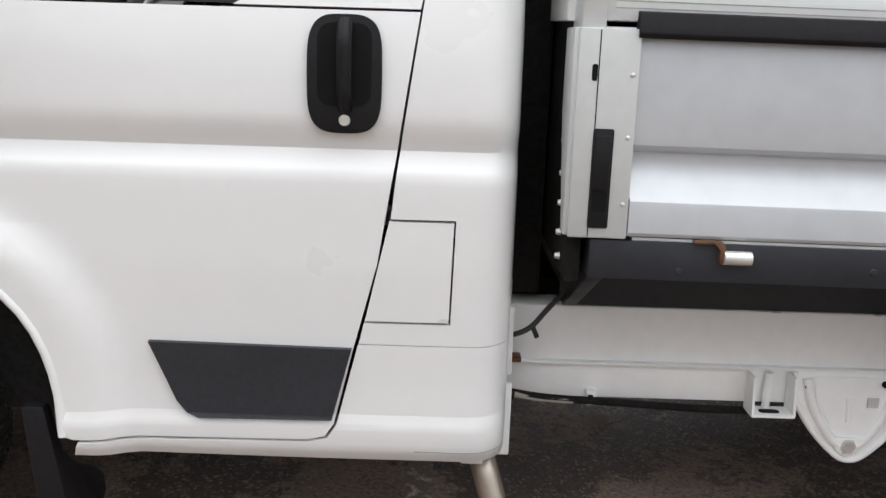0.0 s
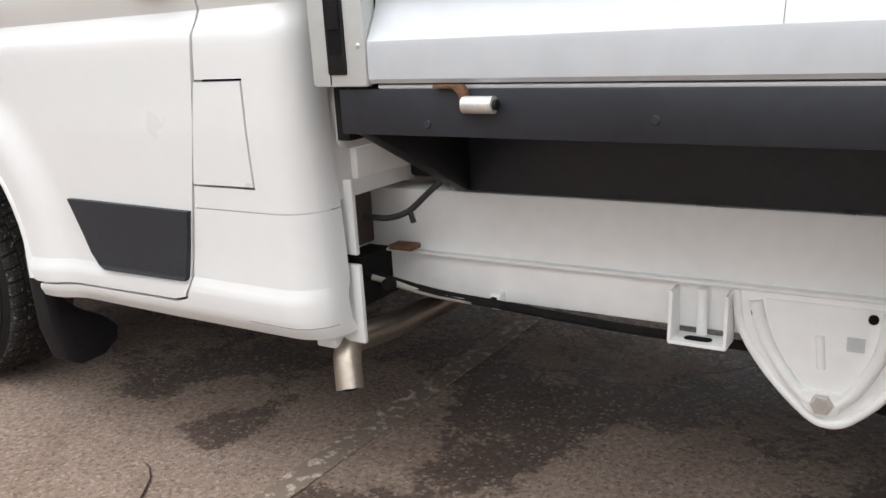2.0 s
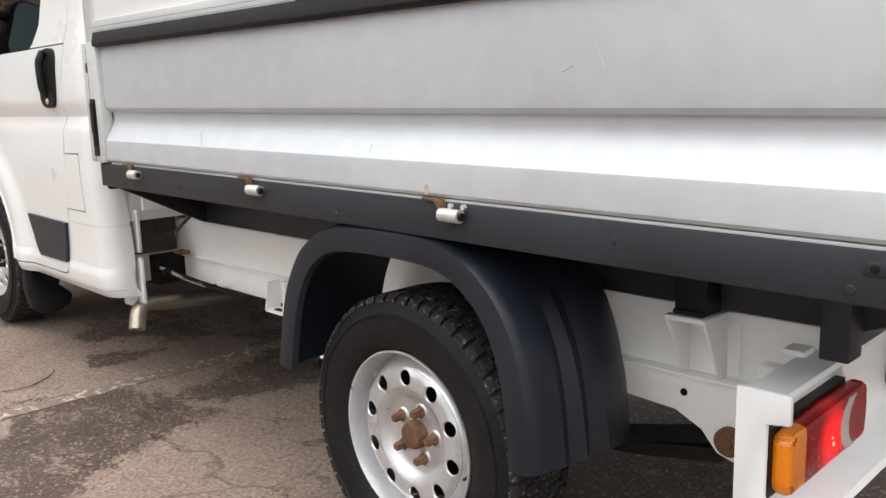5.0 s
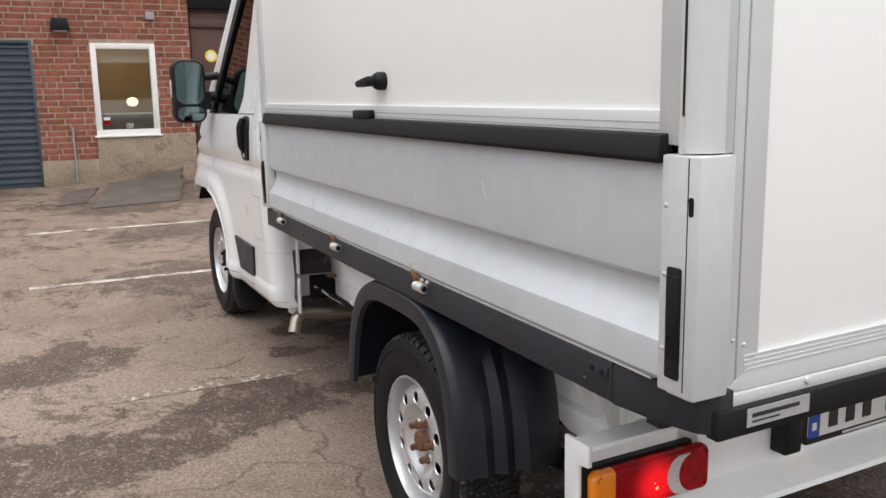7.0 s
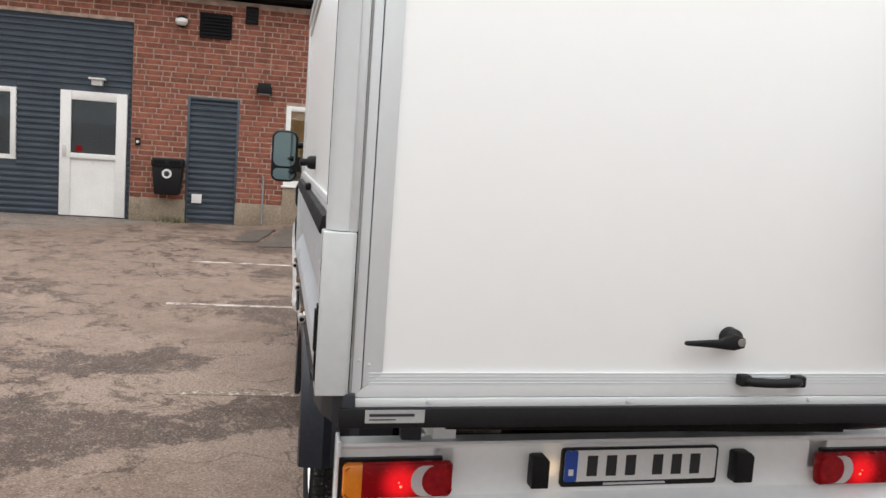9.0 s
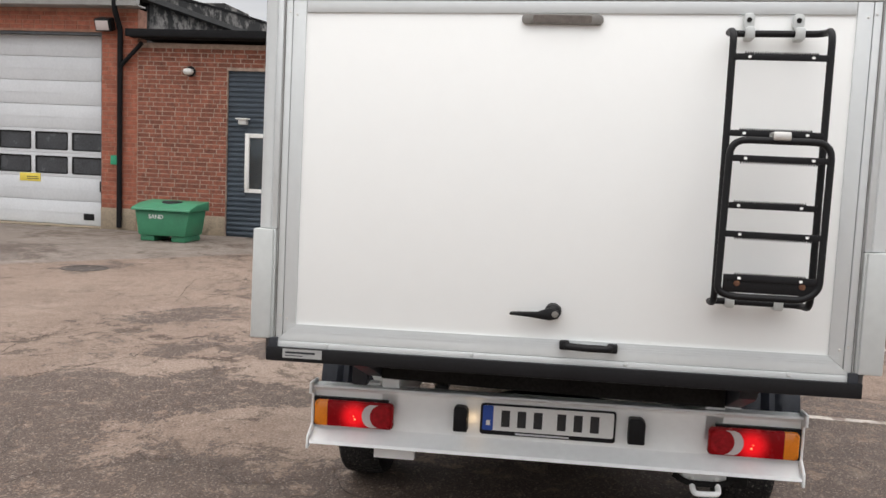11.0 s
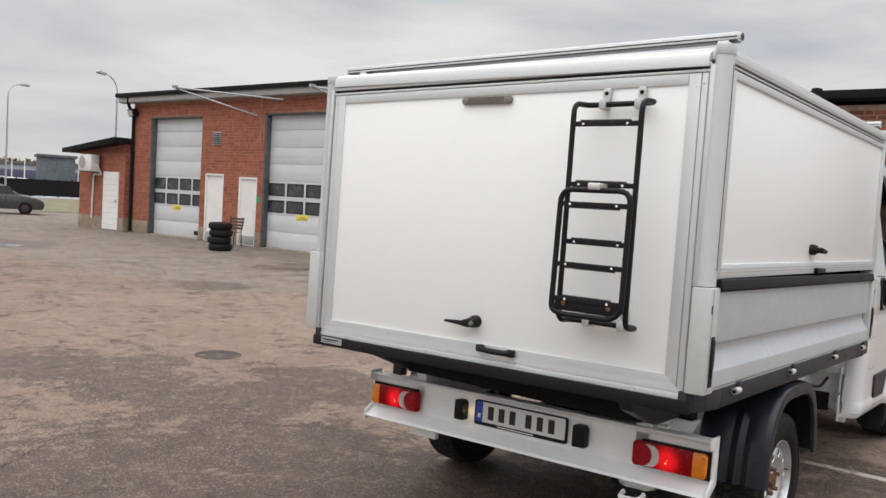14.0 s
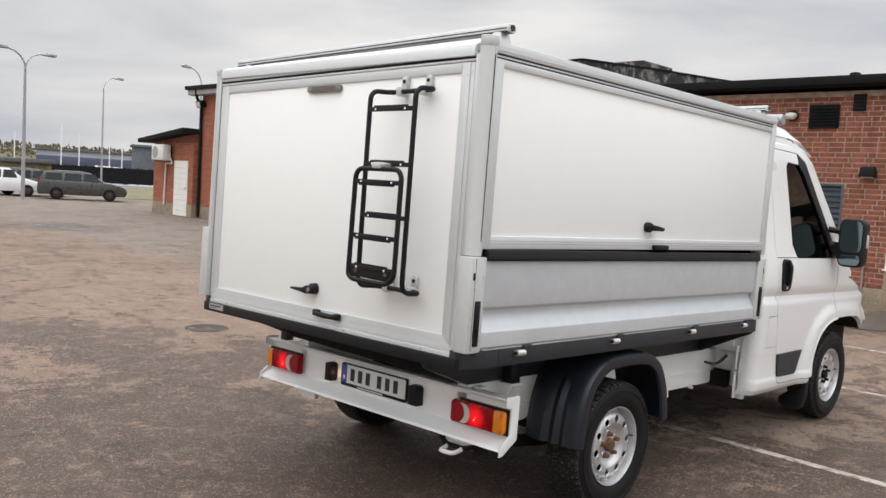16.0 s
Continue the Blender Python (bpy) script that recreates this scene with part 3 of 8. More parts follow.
# long cracks: ragged dark grooves with side branches
def crack(pts, seed, wide=0.0045, branches=1):
    rnd = random.Random(seed)
    verts, faces = [], []

    def run(pts, wide):
        line = []
        for (x0, y0), (x1, y1) in zip(pts, pts[1:]):
            n = max(3, int(math.hypot(x1 - x0, y1 - y0) / 0.07))
            line += [(x0 + (x1 - x0) * i / n + rnd.gauss(0, 0.009), y0 + (y1 - y0) * i / n + rnd.gauss(0, 0.009)) for i in range(n)]
        k = len(verts)
        for i, (x, y) in enumerate(line):
            a, b = line[max(0, i - 1)], line[min(len(line) - 1, i + 1)]
            d = math.hypot(b[0] - a[0], b[1] - a[1]) or 1
            w = wide * rnd.uniform(0.25, 1.0) * min(1, 0.2 + 3 * min(i, len(line) - 1 - i) / len(line))
            nx, ny = -(b[1] - a[1]) / d * w, (b[0] - a[0]) / d * w
            verts.extend([(x + nx, y + ny, 0.0035), (x - nx, y - ny, 0.0035)])
        faces.extend((k + 2 * i, k + 2 * i + 1, k + 2 * i + 3, k + 2 * i + 2) for i in range(len(line) - 1))
        return line
    line = run(pts, wide)
    for _ in range(branches):
        x, y = line[rnd.randrange(len(line) // 4, len(line) * 3 // 4)]
        a, d = rnd.uniform(0, 6.28), rnd.uniform(0.25, 0.6)
        run([(x, y), (x + d * math.cos(a), y + d * math.sin(a)), (x + 1.6 * d * math.cos(a + 0.5), y + 1.6 * d * math.sin(a + 0.5))], wide * 0.6)
    me = bpy.data.meshes.new("crack")
    me.from_pydata(verts, [], faces)
    part("crack", me, M["crack"], ground, "dark open crack")


for i, pts in enumerate([
        [(0.6, -6.0), (-0.25, -6.17), (-1.0, -6.2), (-1.78, -6.45), (-3.1, -6.3)],
        [(1.5, -4.6), (0.5, -4.9), (-0.2, -4.85), (-0.75, -5.05), (-1.6, -5.3), (-2.6, -5.0)],
        [(0.2, -4.0), (-0.3, -3.88), (-0.9, -3.62), (-1.71, -3.23), (-2.4, -3.3)],
        [(-2.0, -1.42), (-1.93, -1.22), (-1.99, -1.08), (-2.15, -1.0)],
        [(-3.5, -4.4), (-4.4, -4.2), (-5.6, -4.6), (-6.9, -4.3)],
        [(2.4, -2.4), (1.6, -2.9), (1.0, -2.7)],
        [(-0.6, -3.5), (-1.1, -4.1), (-1.9, -4.3), (-2.9, -4.0)],
        [(-4.9, -2.6), (-5.6, -2.3), (-6.4, -2.5), (-7.6, -2.2)],
        [(-7.5, -3.6), (-7.9, -4.9), (-8.3, -6.4)],
        [(-1.5, -4.8), (-2.0, -4.3), (-2.5, -4.1), (-3.1, -3.7)],
        [(-1.2, -4.3), (-1.6, -3.8), (-2.0, -3.4), (-2.5, -2.9)]]):
    crack(pts, 40 + i)

# the drive that rises towards the gate
bm = bmesh.new()
add_prism(bm, [(-1.6, -0.4), (-1.6, 0.003), (-0.6, 0.10), (0.6, 0.36), (1.6, 0.46), (5.0, 0.50), (5.0, -0.4)], "x", -10.985, -9.9)
for v in bm.verts:
    if v.co.x > -10 and v.co.z > 0:
        v.co.x += 0.55
        v.co.z = 0.004
tagged(part("ramp", bm, M["asphalt"], None, "", 20), "dark asphalt ramp rising along the brick wall", "ramp", kind="structure")



def drive_z(x, y):
    """Height of the rising drive."""
    p = table(y, [(-1.6, 0.003), (-0.6, 0.10), (0.6, 0.36), (1.6, 0.46), (5.0, 0.50)])
    t = min(max((x + 10.985) / 1.635, 0), 1)
    return p * (1 - t) + 0.004 * t


for a, b, c, d in (((-8.32, -1.40), (-8.55, -0.35), (-10.75, 0.02), (-10.62, -1.03)), ((-8.75, -1.76), (-8.89, -1.42), (-10.3, -1.20), (-10.18, -1.60))):
    rnd = random.Random(7)
    bm = bmesh.new()
    n = 12
    rows = []
    for i in range(n + 1):
        row = []
        for j in range(n + 1):
            u, v = i / n, j / n
            x = (a[0] * (1 - u) + b[0] * u) * (1 - v) + (d[0] * (1 - u) + c[0] * u) * v + rnd.uniform(-0.03, 0.03)
            y = (a[1] * (1 - u) + b[1] * u) * (1 - v) + (d[1] * (1 - u) + c[1] * u) * v + rnd.uniform(-0.02, 0.02)
            row.append(bm.verts.new((x, y, drive_z(x, y) + 0.012)))
        rows.append(row)
    for i in range(n):
        for j in range(n):
            bm.faces.new((rows[i][j], rows[i][j + 1], rows[i + 1][j + 1], rows[i + 1][j]))
    bmesh.ops.recalc_face_normals(bm, faces=bm.faces[:])
    rim = bmesh.ops.extrude_edge_only(bm, edges=[e for e in bm.edges if e.is_boundary])
    for v in (g for g in rim["geom"] if isinstance(g, bmesh.types.BMVert)):
        v.co.z -= 0.05
    tagged(part("asphalt_patch", bm, M["patch"], None, "", 30), "dark grey patch of newer asphalt on the ramp", "road patch", kind="structure")

# ---- the depot ----
WX = -11.0      # the facade
depot = thing("depot_building", "long single-storey red brick depot with roller doors and flat roof", "building")
HOLES_LOW = [(-4.60, -3.60, 0.0, 2.0), (-6.62, -3.53, 0.0, 3.14), (-2.66, -1.86, 0.0, 2.05), (-1.10, -0.21, 0.71, 2.03), (0.30, 4.2, 0.0, 2.55), (3.9, 4.0, 0, 0.1)]
HOLES_HIGH = [(-12.42, -9.20, 0.0, 3.80), (-16.62, -13.48, 0.0, 3.80), (-22.34, -19.56, 0.0, 3.78), (-17.68, -16.86, 0.0, 1.98), (-19.30, -18.41, 0.0, 2.05)]


def minus(y0, y1, z0, z1, holes):
    """The rectangles that are left of a wall beside its openings."""
    ys = sorted({y0, y1, *[min(max(h[i], y0), y1) for h in holes for i in (0, 1)]})
    zs = sorted({z0, z1, *[min(max(h[i], z0), z1) for h in holes for i in (2, 3)]})
    for a, b in zip(ys, ys[1:]):
        run = None
        for c, d in zip(zs, zs[1:]):
            if any(h[0] <= (a + b) / 2 <= h[1] and h[2] <= (c + d) / 2 <= h[3] for h in holes):
                if run:
                    yield (a, b, *run)
                run = None
            else:
                run = (run[0], d) if run else (c, d)
        if run:
            yield (a, b, *run)


def wall(name, x, y0, y1, z0, z1, holes, thick=0.32, material="mortar"):
    """One wall sheet with its openings; the reveals are closed by shared edges."""
    bm = bmesh.new()
    for a, b, c, d in minus(y0, y1, z0, z1, holes):
        add_box(bm, x - thick, x, a, b, c, d)
    bmesh.ops.remove_doubles(bm, verts=bm.verts, dist=1e-4)
    return part(name, bm, M[material], depot, "", 0)


wall_low = wall("wall", WX, -8.45, 4.5, 0, 3.62, HOLES_LOW)
wall_high = wall("wall", WX, -23.35, -8.45, 0, 4.25, HOLES_HIGH, material="mortar_high")


def plinth_strips(x, y0, y1, top, holes):
    for a, b, c, d in minus(y0, y1, 0, top, holes):
        box("plinth", depot, M["plinth"], x + 0.001, x + 0.022, a, b, c, d, 0.003, "stained rendered concrete plinth")


plinth_strips(WX, -8.40, 0.30, 0.37, HOLES_LOW + [(-1.10, 0.3, 0, 1)])
plinth_strips(WX, -1.10, 0.30, 0.70, [])
plinth_strips(WX, -23.3, -8.46, 0.42, HOLES_HIGH)

# sides, back and roofs
box("side_wall", depot, M["flaky"], -30, WX - 0.33, -8.62, -8.46, 3.4, 4.38, 0)
bm = bmesh.new()
add_prism(bm, [(WX + 0.35, 4.42), (WX + 0.35, 4.52), (-30, 4.95), (-30, 4.8)], "y", -23.9, -8.3)
part("roof", bm, M["roofing"], depot, "dark felt roof", 0)
box("eaves_board", depot, M["gutter"], WX + 0.22, WX + 0.30, -23.85, -8.3, 4.26, 4.43, 0.004, "grey weathered eaves board")
box("roof_edge", depot, M["fascia"], WX + 0.28, WX + 0.37, -23.95, -8.28, 4.44, 4.56, 0.004, "black metal roof edge")
box("soffit", depot, M["gutter"], WX, WX + 0.22, -23.85, -8.3, 4.25, 4.28, 0)
bm = bmesh.new()
add_prism(bm, [(WX + 0.05, 3.7), (WX + 0.05, 3.8), (-30, 4.2), (-30, 4.0)], "y", -8.4, 5.0)
part("roof", bm, M["roofing"], depot, "dark felt roof", 0)
box("roof_edge", depot, M["fascia"], WX + 0.02, WX + 0.30, -8.55, 5.0, 3.70, 3.84, 0.006, "black metal fascia")
prism("parapet", depot, M["flaky"], [(WX - 0.4, 3.8), (WX - 0.4, 4.50), (-12.4, 4.74), (-15.4, 4.95), (-17.2, 5.08), (-20, 5.20), (-27, 5.30), (-27, 3.8)], "y", -8.66, -8.44, 0, "grey cladding with flaking paint")
prism("parapet_cap", depot, M["fascia"], [(WX - 0.4, 4.50), (-12.4, 4.74), (-15.4, 4.95), (-20, 5.20), (-20, 5.25), (-15.4, 5.0), (-12.4, 4.79), (WX - 0.4, 4.55)], "y", -8.70, -8.42, 0, "black sheet capping")
box("roof_hood", depot, M["flaky"], -17.0, -15.5, -9.6, -8.72, 4.6, 5.22, 0.02, "grey ventilation hood")
box("end_wall", depot, M["mortar"], -30, WX - 0.33, -23.35, -23.05, 0, 4.38, 0)
box("back_wall", depot, M["plinth"], -30.2, -30, -23.9, 5.0, 0, 4.5, 0)
lathe("roof_vent", depot, M["fascia"], [(0.0, 4.18), (0.09, 4.16), (0.12, 4.06), (0.06, 4.02), (0.06, 3.8)], 14, "z", (-12.6, -2.4, 0))


BH, BP = 0.070, 0.0855      # brick height and course


def brick_field(parent, x, y0, y1, z0, z1, holes, seed, keep, material="brick"):
    """Courses of bricks in front of the mortar; keep(y, z) tells which become parts of their own."""
    rnd = random.Random(seed)
    verts, faces, single = [], [], []
    z, row = z0 + 0.008, 0
    while z + BH < z1:
        y = y0 - rnd.choice((0.0, 0.065, 0.13)) - rnd.uniform(0, 0.02)
        while y < y1:
            ln = 0.245 if rnd.random() < 0.8 else 0.115
            a, b = max(y, y0), min(y + ln, y1)
            y += ln + 0.017
            segs = [(a, b)]
            for h in holes:
                if h[2] < z + 0.06 and h[3] > z + 0.01:
                    nxt = []
                    for p, q in segs:
                        if q <= h[0] or p >= h[1]:
                            nxt.append((p, q))
                        else:
                            if h[0] - p > 0.03:
                                nxt.append((p, h[0] - 0.004))
                            if q - h[1] > 0.03:
                                nxt.append((h[1] + 0.004, q))
                    segs = nxt
            for p, q in segs:
                if q - p < 0.03:
                    continue
                d = 0.005 + rnd.uniform(-0.002, 0.003)
                if keep(p, z) and q - p > 0.2:
                    single.append((p, q, z, d))
                    continue
                k = len(verts)
                c = 0.003
                verts += [(x, p, z), (x, q, z), (x, q, z + BH), (x, p, z + BH),
                          (x + d, p + c, z + c), (x + d, q - c, z + c), (x + d, q - c, z + BH - c), (x + d, p + c, z + BH - c)]
                faces += [(k + 4, k + 5, k + 6, k + 7)] + [(k + i, k + (i + 1) % 4, k + 4 + (i + 1) % 4, k + 4 + i) for i in range(4)]
        z += BP
        row += 1
    me = bpy.data.meshes.new("bricks")
    me.from_pydata(verts, [], faces)
    ob = part("bricks", me, M[material], parent, "red brick courses")
    tagged(ob, kind="stuff")
    return single


singles = brick_field(wall_low, WX, -8.44, 0.30, 0.37, 3.60, HOLES_LOW + [(-1.10, 0.30, 0.3, 0.72)], 5, lambda y, z: -3.53 < y < -1.15 and z < 2.6)
brick_field(wall_high, WX, -23.33, -8.46, 0.42, 4.25, HOLES_HIGH, 6, lambda y, z: False, "brick_high")

# garage doors
def garage_door(y0, y1, top):
    d = part("garage_door", finish_box(WX - 0.26, WX - 0.22, y0, y1, 0.02, top), M["garage"], depot, "pale grey sectional lifting door")
    cuts = (0.03, 0.50, 0.97, 1.44, 1.92, 2.40, 2.87, 3.34, top - 0.02)
    for i, (za, zb) in enumerate(zip(cuts, cuts[1:])):
        h = zb - za
        if 2 <= i <= 3:
            w = (y1 - y0) / 4
            # glazed section: frame bars round four panes
            box("door_section", d, M["garage"], WX - 0.22, WX - 0.195, y0 + 0.01, y1 - 0.01, za, za + 0.07, 0.004)
            box("door_section", d, M["garage"], WX - 0.22, WX - 0.195, y0 + 0.01, y1 - 0.01, za + h - 0.07, za + h - 0.004, 0.004)
            for k in range(4):
                ya = y0 + k * w
                prism("door_pane", d, M["pane"], rounded(ya + 0.06, ya + w - 0.06, za + 0.075, za + h - 0.075, 0.03), "x", WX - 0.219, WX - 0.208)
                bm = bmesh.new()
                o, i2 = rounded(ya + 0.045, ya + w - 0.045, za + 0.06, za + h - 0.06, 0.035), rounded(ya + 0.075, ya + w - 0.075, za + 0.09, za + h - 0.09, 0.025)
                for s in range(len(o)):
                    t = (s + 1) % len(o)
                    q = [(WX - 0.190, *o[s]), (WX - 0.190, *o[t]), (WX - 0.198, *i2[t]), (WX - 0.198, *i2[s])]
                    bm.faces.new([bm.verts.new(c) for c in q])
                    q = [(WX - 0.190, *o[s]), (WX - 0.190, *o[t]), (WX - 0.218, *o[t]), (WX - 0.218, *o[s])]
                    bm.faces.new([bm.verts.new(c) for c in q])
                part("pane_frame", bm, M["black"], d, "", 0)
            for k in range(5):
                ya = y0 + k * w
                box("door_section", d, M["garage"], WX - 0.219, WX - 0.196, max(ya - 0.05, y0 + 0.01), min(ya + 0.05, y1 - 0.01), za + 0.06, za + h - 0.06, 0.003)
        else:
            box("door_section", d, M["garage"], WX - 0.22, WX - 0.195, y0 + 0.01, y1 - 0.01, za + 0.003, za + h - 0.006, 0.006)
            box("section_rib", d, M["garage"], WX - 0.196, WX - 0.190, y0 + 0.015, y1 - 0.015, za + h * 0.48, za + h * 0.50, 0.002)
    ym = (y0 + y1) / 2
    box("warning_sign", d, M["yellow"], WX - 0.194, WX - 0.188, ym - 0.30, ym + 0.16, 0.86, 1.02, 0.001, "yellow warning sign")
    box("sign_bar", d, M["ink"], WX - 0.188, WX - 0.187, ym - 0.14, ym + 0.12, 0.90, 0.915, 0)
    box("sign_bar", d, M["ink"], WX - 0.188, WX - 0.187, ym - 0.14, ym + 0.10, 0.94, 0.955, 0)
    box("hatch", d, M["black"], WX - 0.195, WX - 0.185, y1 - 0.50, y1 - 0.27, 0.13, 0.26, 0.004, "small black vent hatch")
    box("latch_box", d, M["black"], WX - 0.195, WX - 0.13, y1 - 0.13, y1 - 0.02, 0.70, 0.92, 0.02, "black latch handle")
    box("threshold", d, M["plinth"], WX - 0.2, WX + 0.10, y0 - 0.02, y1 + 0.02, 0.0, 0.022, 0.004)
    for ya, yb in ((y0 - 0.02, y0 + 0.05), (y1 - 0.03, y1 + 0.02)):
        box("door_guide", d, M["fardark"], WX - 0.2, WX - 0.03, ya, yb, 0.02, top, 0.003, "dark grey door frame")
    box("door_guide", d, M["fardark"], WX - 0.2, WX - 0.03, y0, y1, top - 0.05, top + 0.01, 0.003, "dark grey door frame")


def finish_box(*a):
    bm = bmesh.new()
    add_box(bm, *a)
    return finish(bm, 0)


for y0, y1, top, *_ in ((-12.42, -9.20, 3.80), (-16.62, -13.48, 3.80), (-22.34, -19.56, 3.78)):
    garage_door(y0, y1, top)


def steel_door(x, y0, y1, top, window=False, label="white painted steel door"):
    d = part("steel_door", finish_box(x - 0.10, x - 0.05, y0 + 0.04, y1 - 0.04, 0.02, top - 0.04), M["doorwhite"], depot, label)
    for a, b, c, e in ((y0, y0 + 0.05, 0.0, top), (y1 - 0.05, y1, 0.0, top), (y0 + 0.05, y1 - 0.05, top - 0.05, top)):
        box("door_frame", d, M["doorwhite"], x - 0.12, x + 0.004, a, b, c, e, 0.004)
    box("handle", d, M["zinc"], x - 0.05, x + 0.01, y1 - 0.16, y1 - 0.05, 1.0, 1.03, 0.006, "steel lever handle")
    box("kick_plate", d, M["gutter"], x - 0.05, x - 0.045, y0 + 0.07, y1 - 0.07, 0.05, 0.30, 0.001, "grey kick plate")
    return d


steel_door(WX, -17.68, -16.86, 1.98)
steel_door(WX, -19.30, -18.41, 2.05)

# things on the tall wall
def floodlight(y, z):
    t = thing("floodlight", "black wall floodlight with a glass front", "lamp", pose(WX, y, z))
    box("housing", t, M["black"], 0.06, 0.26, -0.16, 0.16, -0.12, 0.12, 0.02).rotation_euler[1] = radians(20)
    box("glass", t, M["white_lens"], 0.263, 0.27, -0.13, 0.13, -0.09, 0.09, 0.003).rotation_euler[1] = radians(20)
    box("bracket", t, M["black"], 0.0, 0.08, -0.03, 0.03, -0.05, 0.05, 0.004)
    return t


floodlight(-9.05, 3.98)
floodlight(-23.2, 4.0)


def wall_lamp(y, z, label="grey weathered wall lamp"):
    t = thing("wall_lamp", label, "lamp", pose(WX, y, z))
    box("body", t, M["gutter"], 0.007, 0.16, -0.11, 0.11, -0.06, 0.07, 0.02)
    box("lens", t, M["white_lens"], 0.03, 0.15, -0.10, 0.10, -0.085, -0.058, 0.01)


wall_lamp(-13.05, 3.33)
for y, up in ((-13.39, 0.0), (-19.23, 0.22)):
    t = thing("roof_bracket", "galvanised steel stay projecting from the eaves", "bracket", pose(WX, y, 4.24 + up), "eaves brackets")
    tube("stay", t, M["galv"], [(0.30, 1.95 + 8 * up, -0.20 - 0.7 * up), (1.20, 0.0, 0.0)], 0.024, 8)
    tube("stay", t, M["galv"], [(0.02, 0.55 + 8 * up, -0.34 - 1.8 * up), (1.20, 0.0, -0.02)], 0.024, 8)
    box("stay_plate", t, M["galv"], 1.15, 1.28, -0.06, 0.06, -0.03, 0.06, 0.004)
tube("conduit", depot, M["gutter"], [(WX + 0.02, -12.62, 3.2), (WX + 0.02, -12.62, 4.25)], 0.012, 6)
tube("conduit", depot, M["gutter"], [(WX + 0.02, -16.76, 2.95), (WX + 0.02, -16.76, 4.25)], 0.012, 6)
for yy in (-8.78, -23.28):
    t = tube("downpipe", depot, M["fascia"], bend([(WX + 0.28, yy, 4.42), (WX + 0.28, yy, 4.2), (WX + 0.07, yy, 3.85), (WX + 0.07, yy, 0.05)], 0.1), 0.05, 10, "black metal downpipe")
tube("downpipe", depot, M["fascia"], [(WX + 0.12, -8.3, 3.6), (WX + 0.07, -8.78, 3.15)], 0.04, 10, "black metal downpipe")
t = thing("wall_vent", "small louvred grey wall vent", "vent", pose(WX, -18.8, 3.1))
box("frame", t, M["gutter"], 0.007, 0.025, -0.19, 0.19, -0.20, 0.20, 0.004)
for k in range(6):
    box("slat", t, M["siding"], 0.02, 0.04, -0.16, 0.16, -0.165 + k * 0.058, -0.135 + k * 0.058, 0.004)
for y, z in ((-8.93, 1.36), (-16.75, 1.36)):
    tagged(box("exit_sign", None, M["exitgreen"], WX + 0.008, WX + 0.02, y - 0.07, y + 0.07, z - 0.09, z + 0.09, 0.002), "small green safety sign on brick wall", "sign")

# ---- the low wing: sheet-metal bay with door and window ----
bay = part("sheet_metal_bay", finish_box(WX - 0.22, WX - 0.06, -6.62, -3.53, 0.0, 3.14), M["siding"], depot, "blue-grey corrugated sheet metal infill")


def ribs(parent, x, y0, y1, z0, z1, skip=()):
    z = z0
    while z < z1 - 0.05:
        spans = [(y0, y1)]
        for a, b, c, d in skip:
            if c < z + 0.08 and d > z:
                spans = [s for p, q in spans for s in ((p, min(q, a)), (max(p, b), q)) if s[1] - s[0] > 0.03]
        for p, q in spans:
            prism("rib", parent, M["siding"], [(x, z + 0.008), (x + 0.028, z + 0.022), (x + 0.028, z + 0.052), (x, z + 0.075)], "y", p, q)
        z += 0.094


ribs(bay, WX - 0.06, -6.60, -3.55, 0.02, 3.12, [(-4.62, -3.58, 0, 2.06), (-6.25, -5.25, 0.84, 2.0)])
door_b = part("glazed_door", finish_box(WX - 0.06, WX - 0.03, -4.58, -3.62, 0.02, 0.95), M["doorwhite"], depot, "white door with a glazed upper half")
for a, b, c, d in ((-4.60, -4.44, 0.02, 2.0), (-3.76, -3.60, 0.02, 2.0), (-4.44, -3.76, 1.86, 2.0), (-4.44, -3.76, 0.94, 1.02)):
    box("door_frame", door_b, M["doorwhite"], WX - 0.06, WX + 0.005, a, b, c, d, 0.004)
box("pane", door_b, M["winglass"], WX - 0.045, WX - 0.038, -4.44, -3.76, 1.02, 1.86, 0)
box("handle", door_b, M["zinc"], WX, WX + 0.05, -4.55, -4.50, 0.96, 1.14, 0.008, "steel door handle")
box("notice", door_b, M["red"], WX - 0.036, WX - 0.035, -4.36, -4.27, 1.05, 1.14, 0, "small red sticker")
win_b = part("window_frame", finish_box(WX - 0.08, WX - 0.02, -6.25, -5.25, 0.86, 0.93), M["doorwhite"], depot, "white window frame")
for a, b, c, d in ((-6.25, -6.17, 0.93, 1.98), (-5.33, -5.25, 0.93, 1.98), (-6.17, -5.33, 1.90, 1.98)):
    box("frame_bar", win_b, M["doorwhite"], WX - 0.08, WX - 0.0, a, b, c, d, 0.004)
box("pane", win_b, M["winglass"], WX - 0.05, WX - 0.044, -6.17, -5.33, 0.93, 1.90, 0)
t = thing("door_sensor", "small white lamp above the door", "lamp", pose(WX - 0.03, -4.05, 2.16))
box("cap", t, M["lampglass"], 0, 0.16, -0.12, 0.12, 0.03, 0.06, 0.006)
box("body", t, M["lampglass"], 0, 0.12, -0.08, 0.08, -0.06, 0.03, 0.01)
t = thing("door_sensor", "small white lamp on the sheet metal", "lamp", pose(WX - 0.03, -6.28, 2.2))
box("cap", t, M["lampglass"], 0, 0.16, -0.12, 0.12, 0.03, 0.06, 0.006)
box("body", t, M["lampglass"], 0, 0.12, -0.08, 0.08, -0.06, 0.03, 0.01)
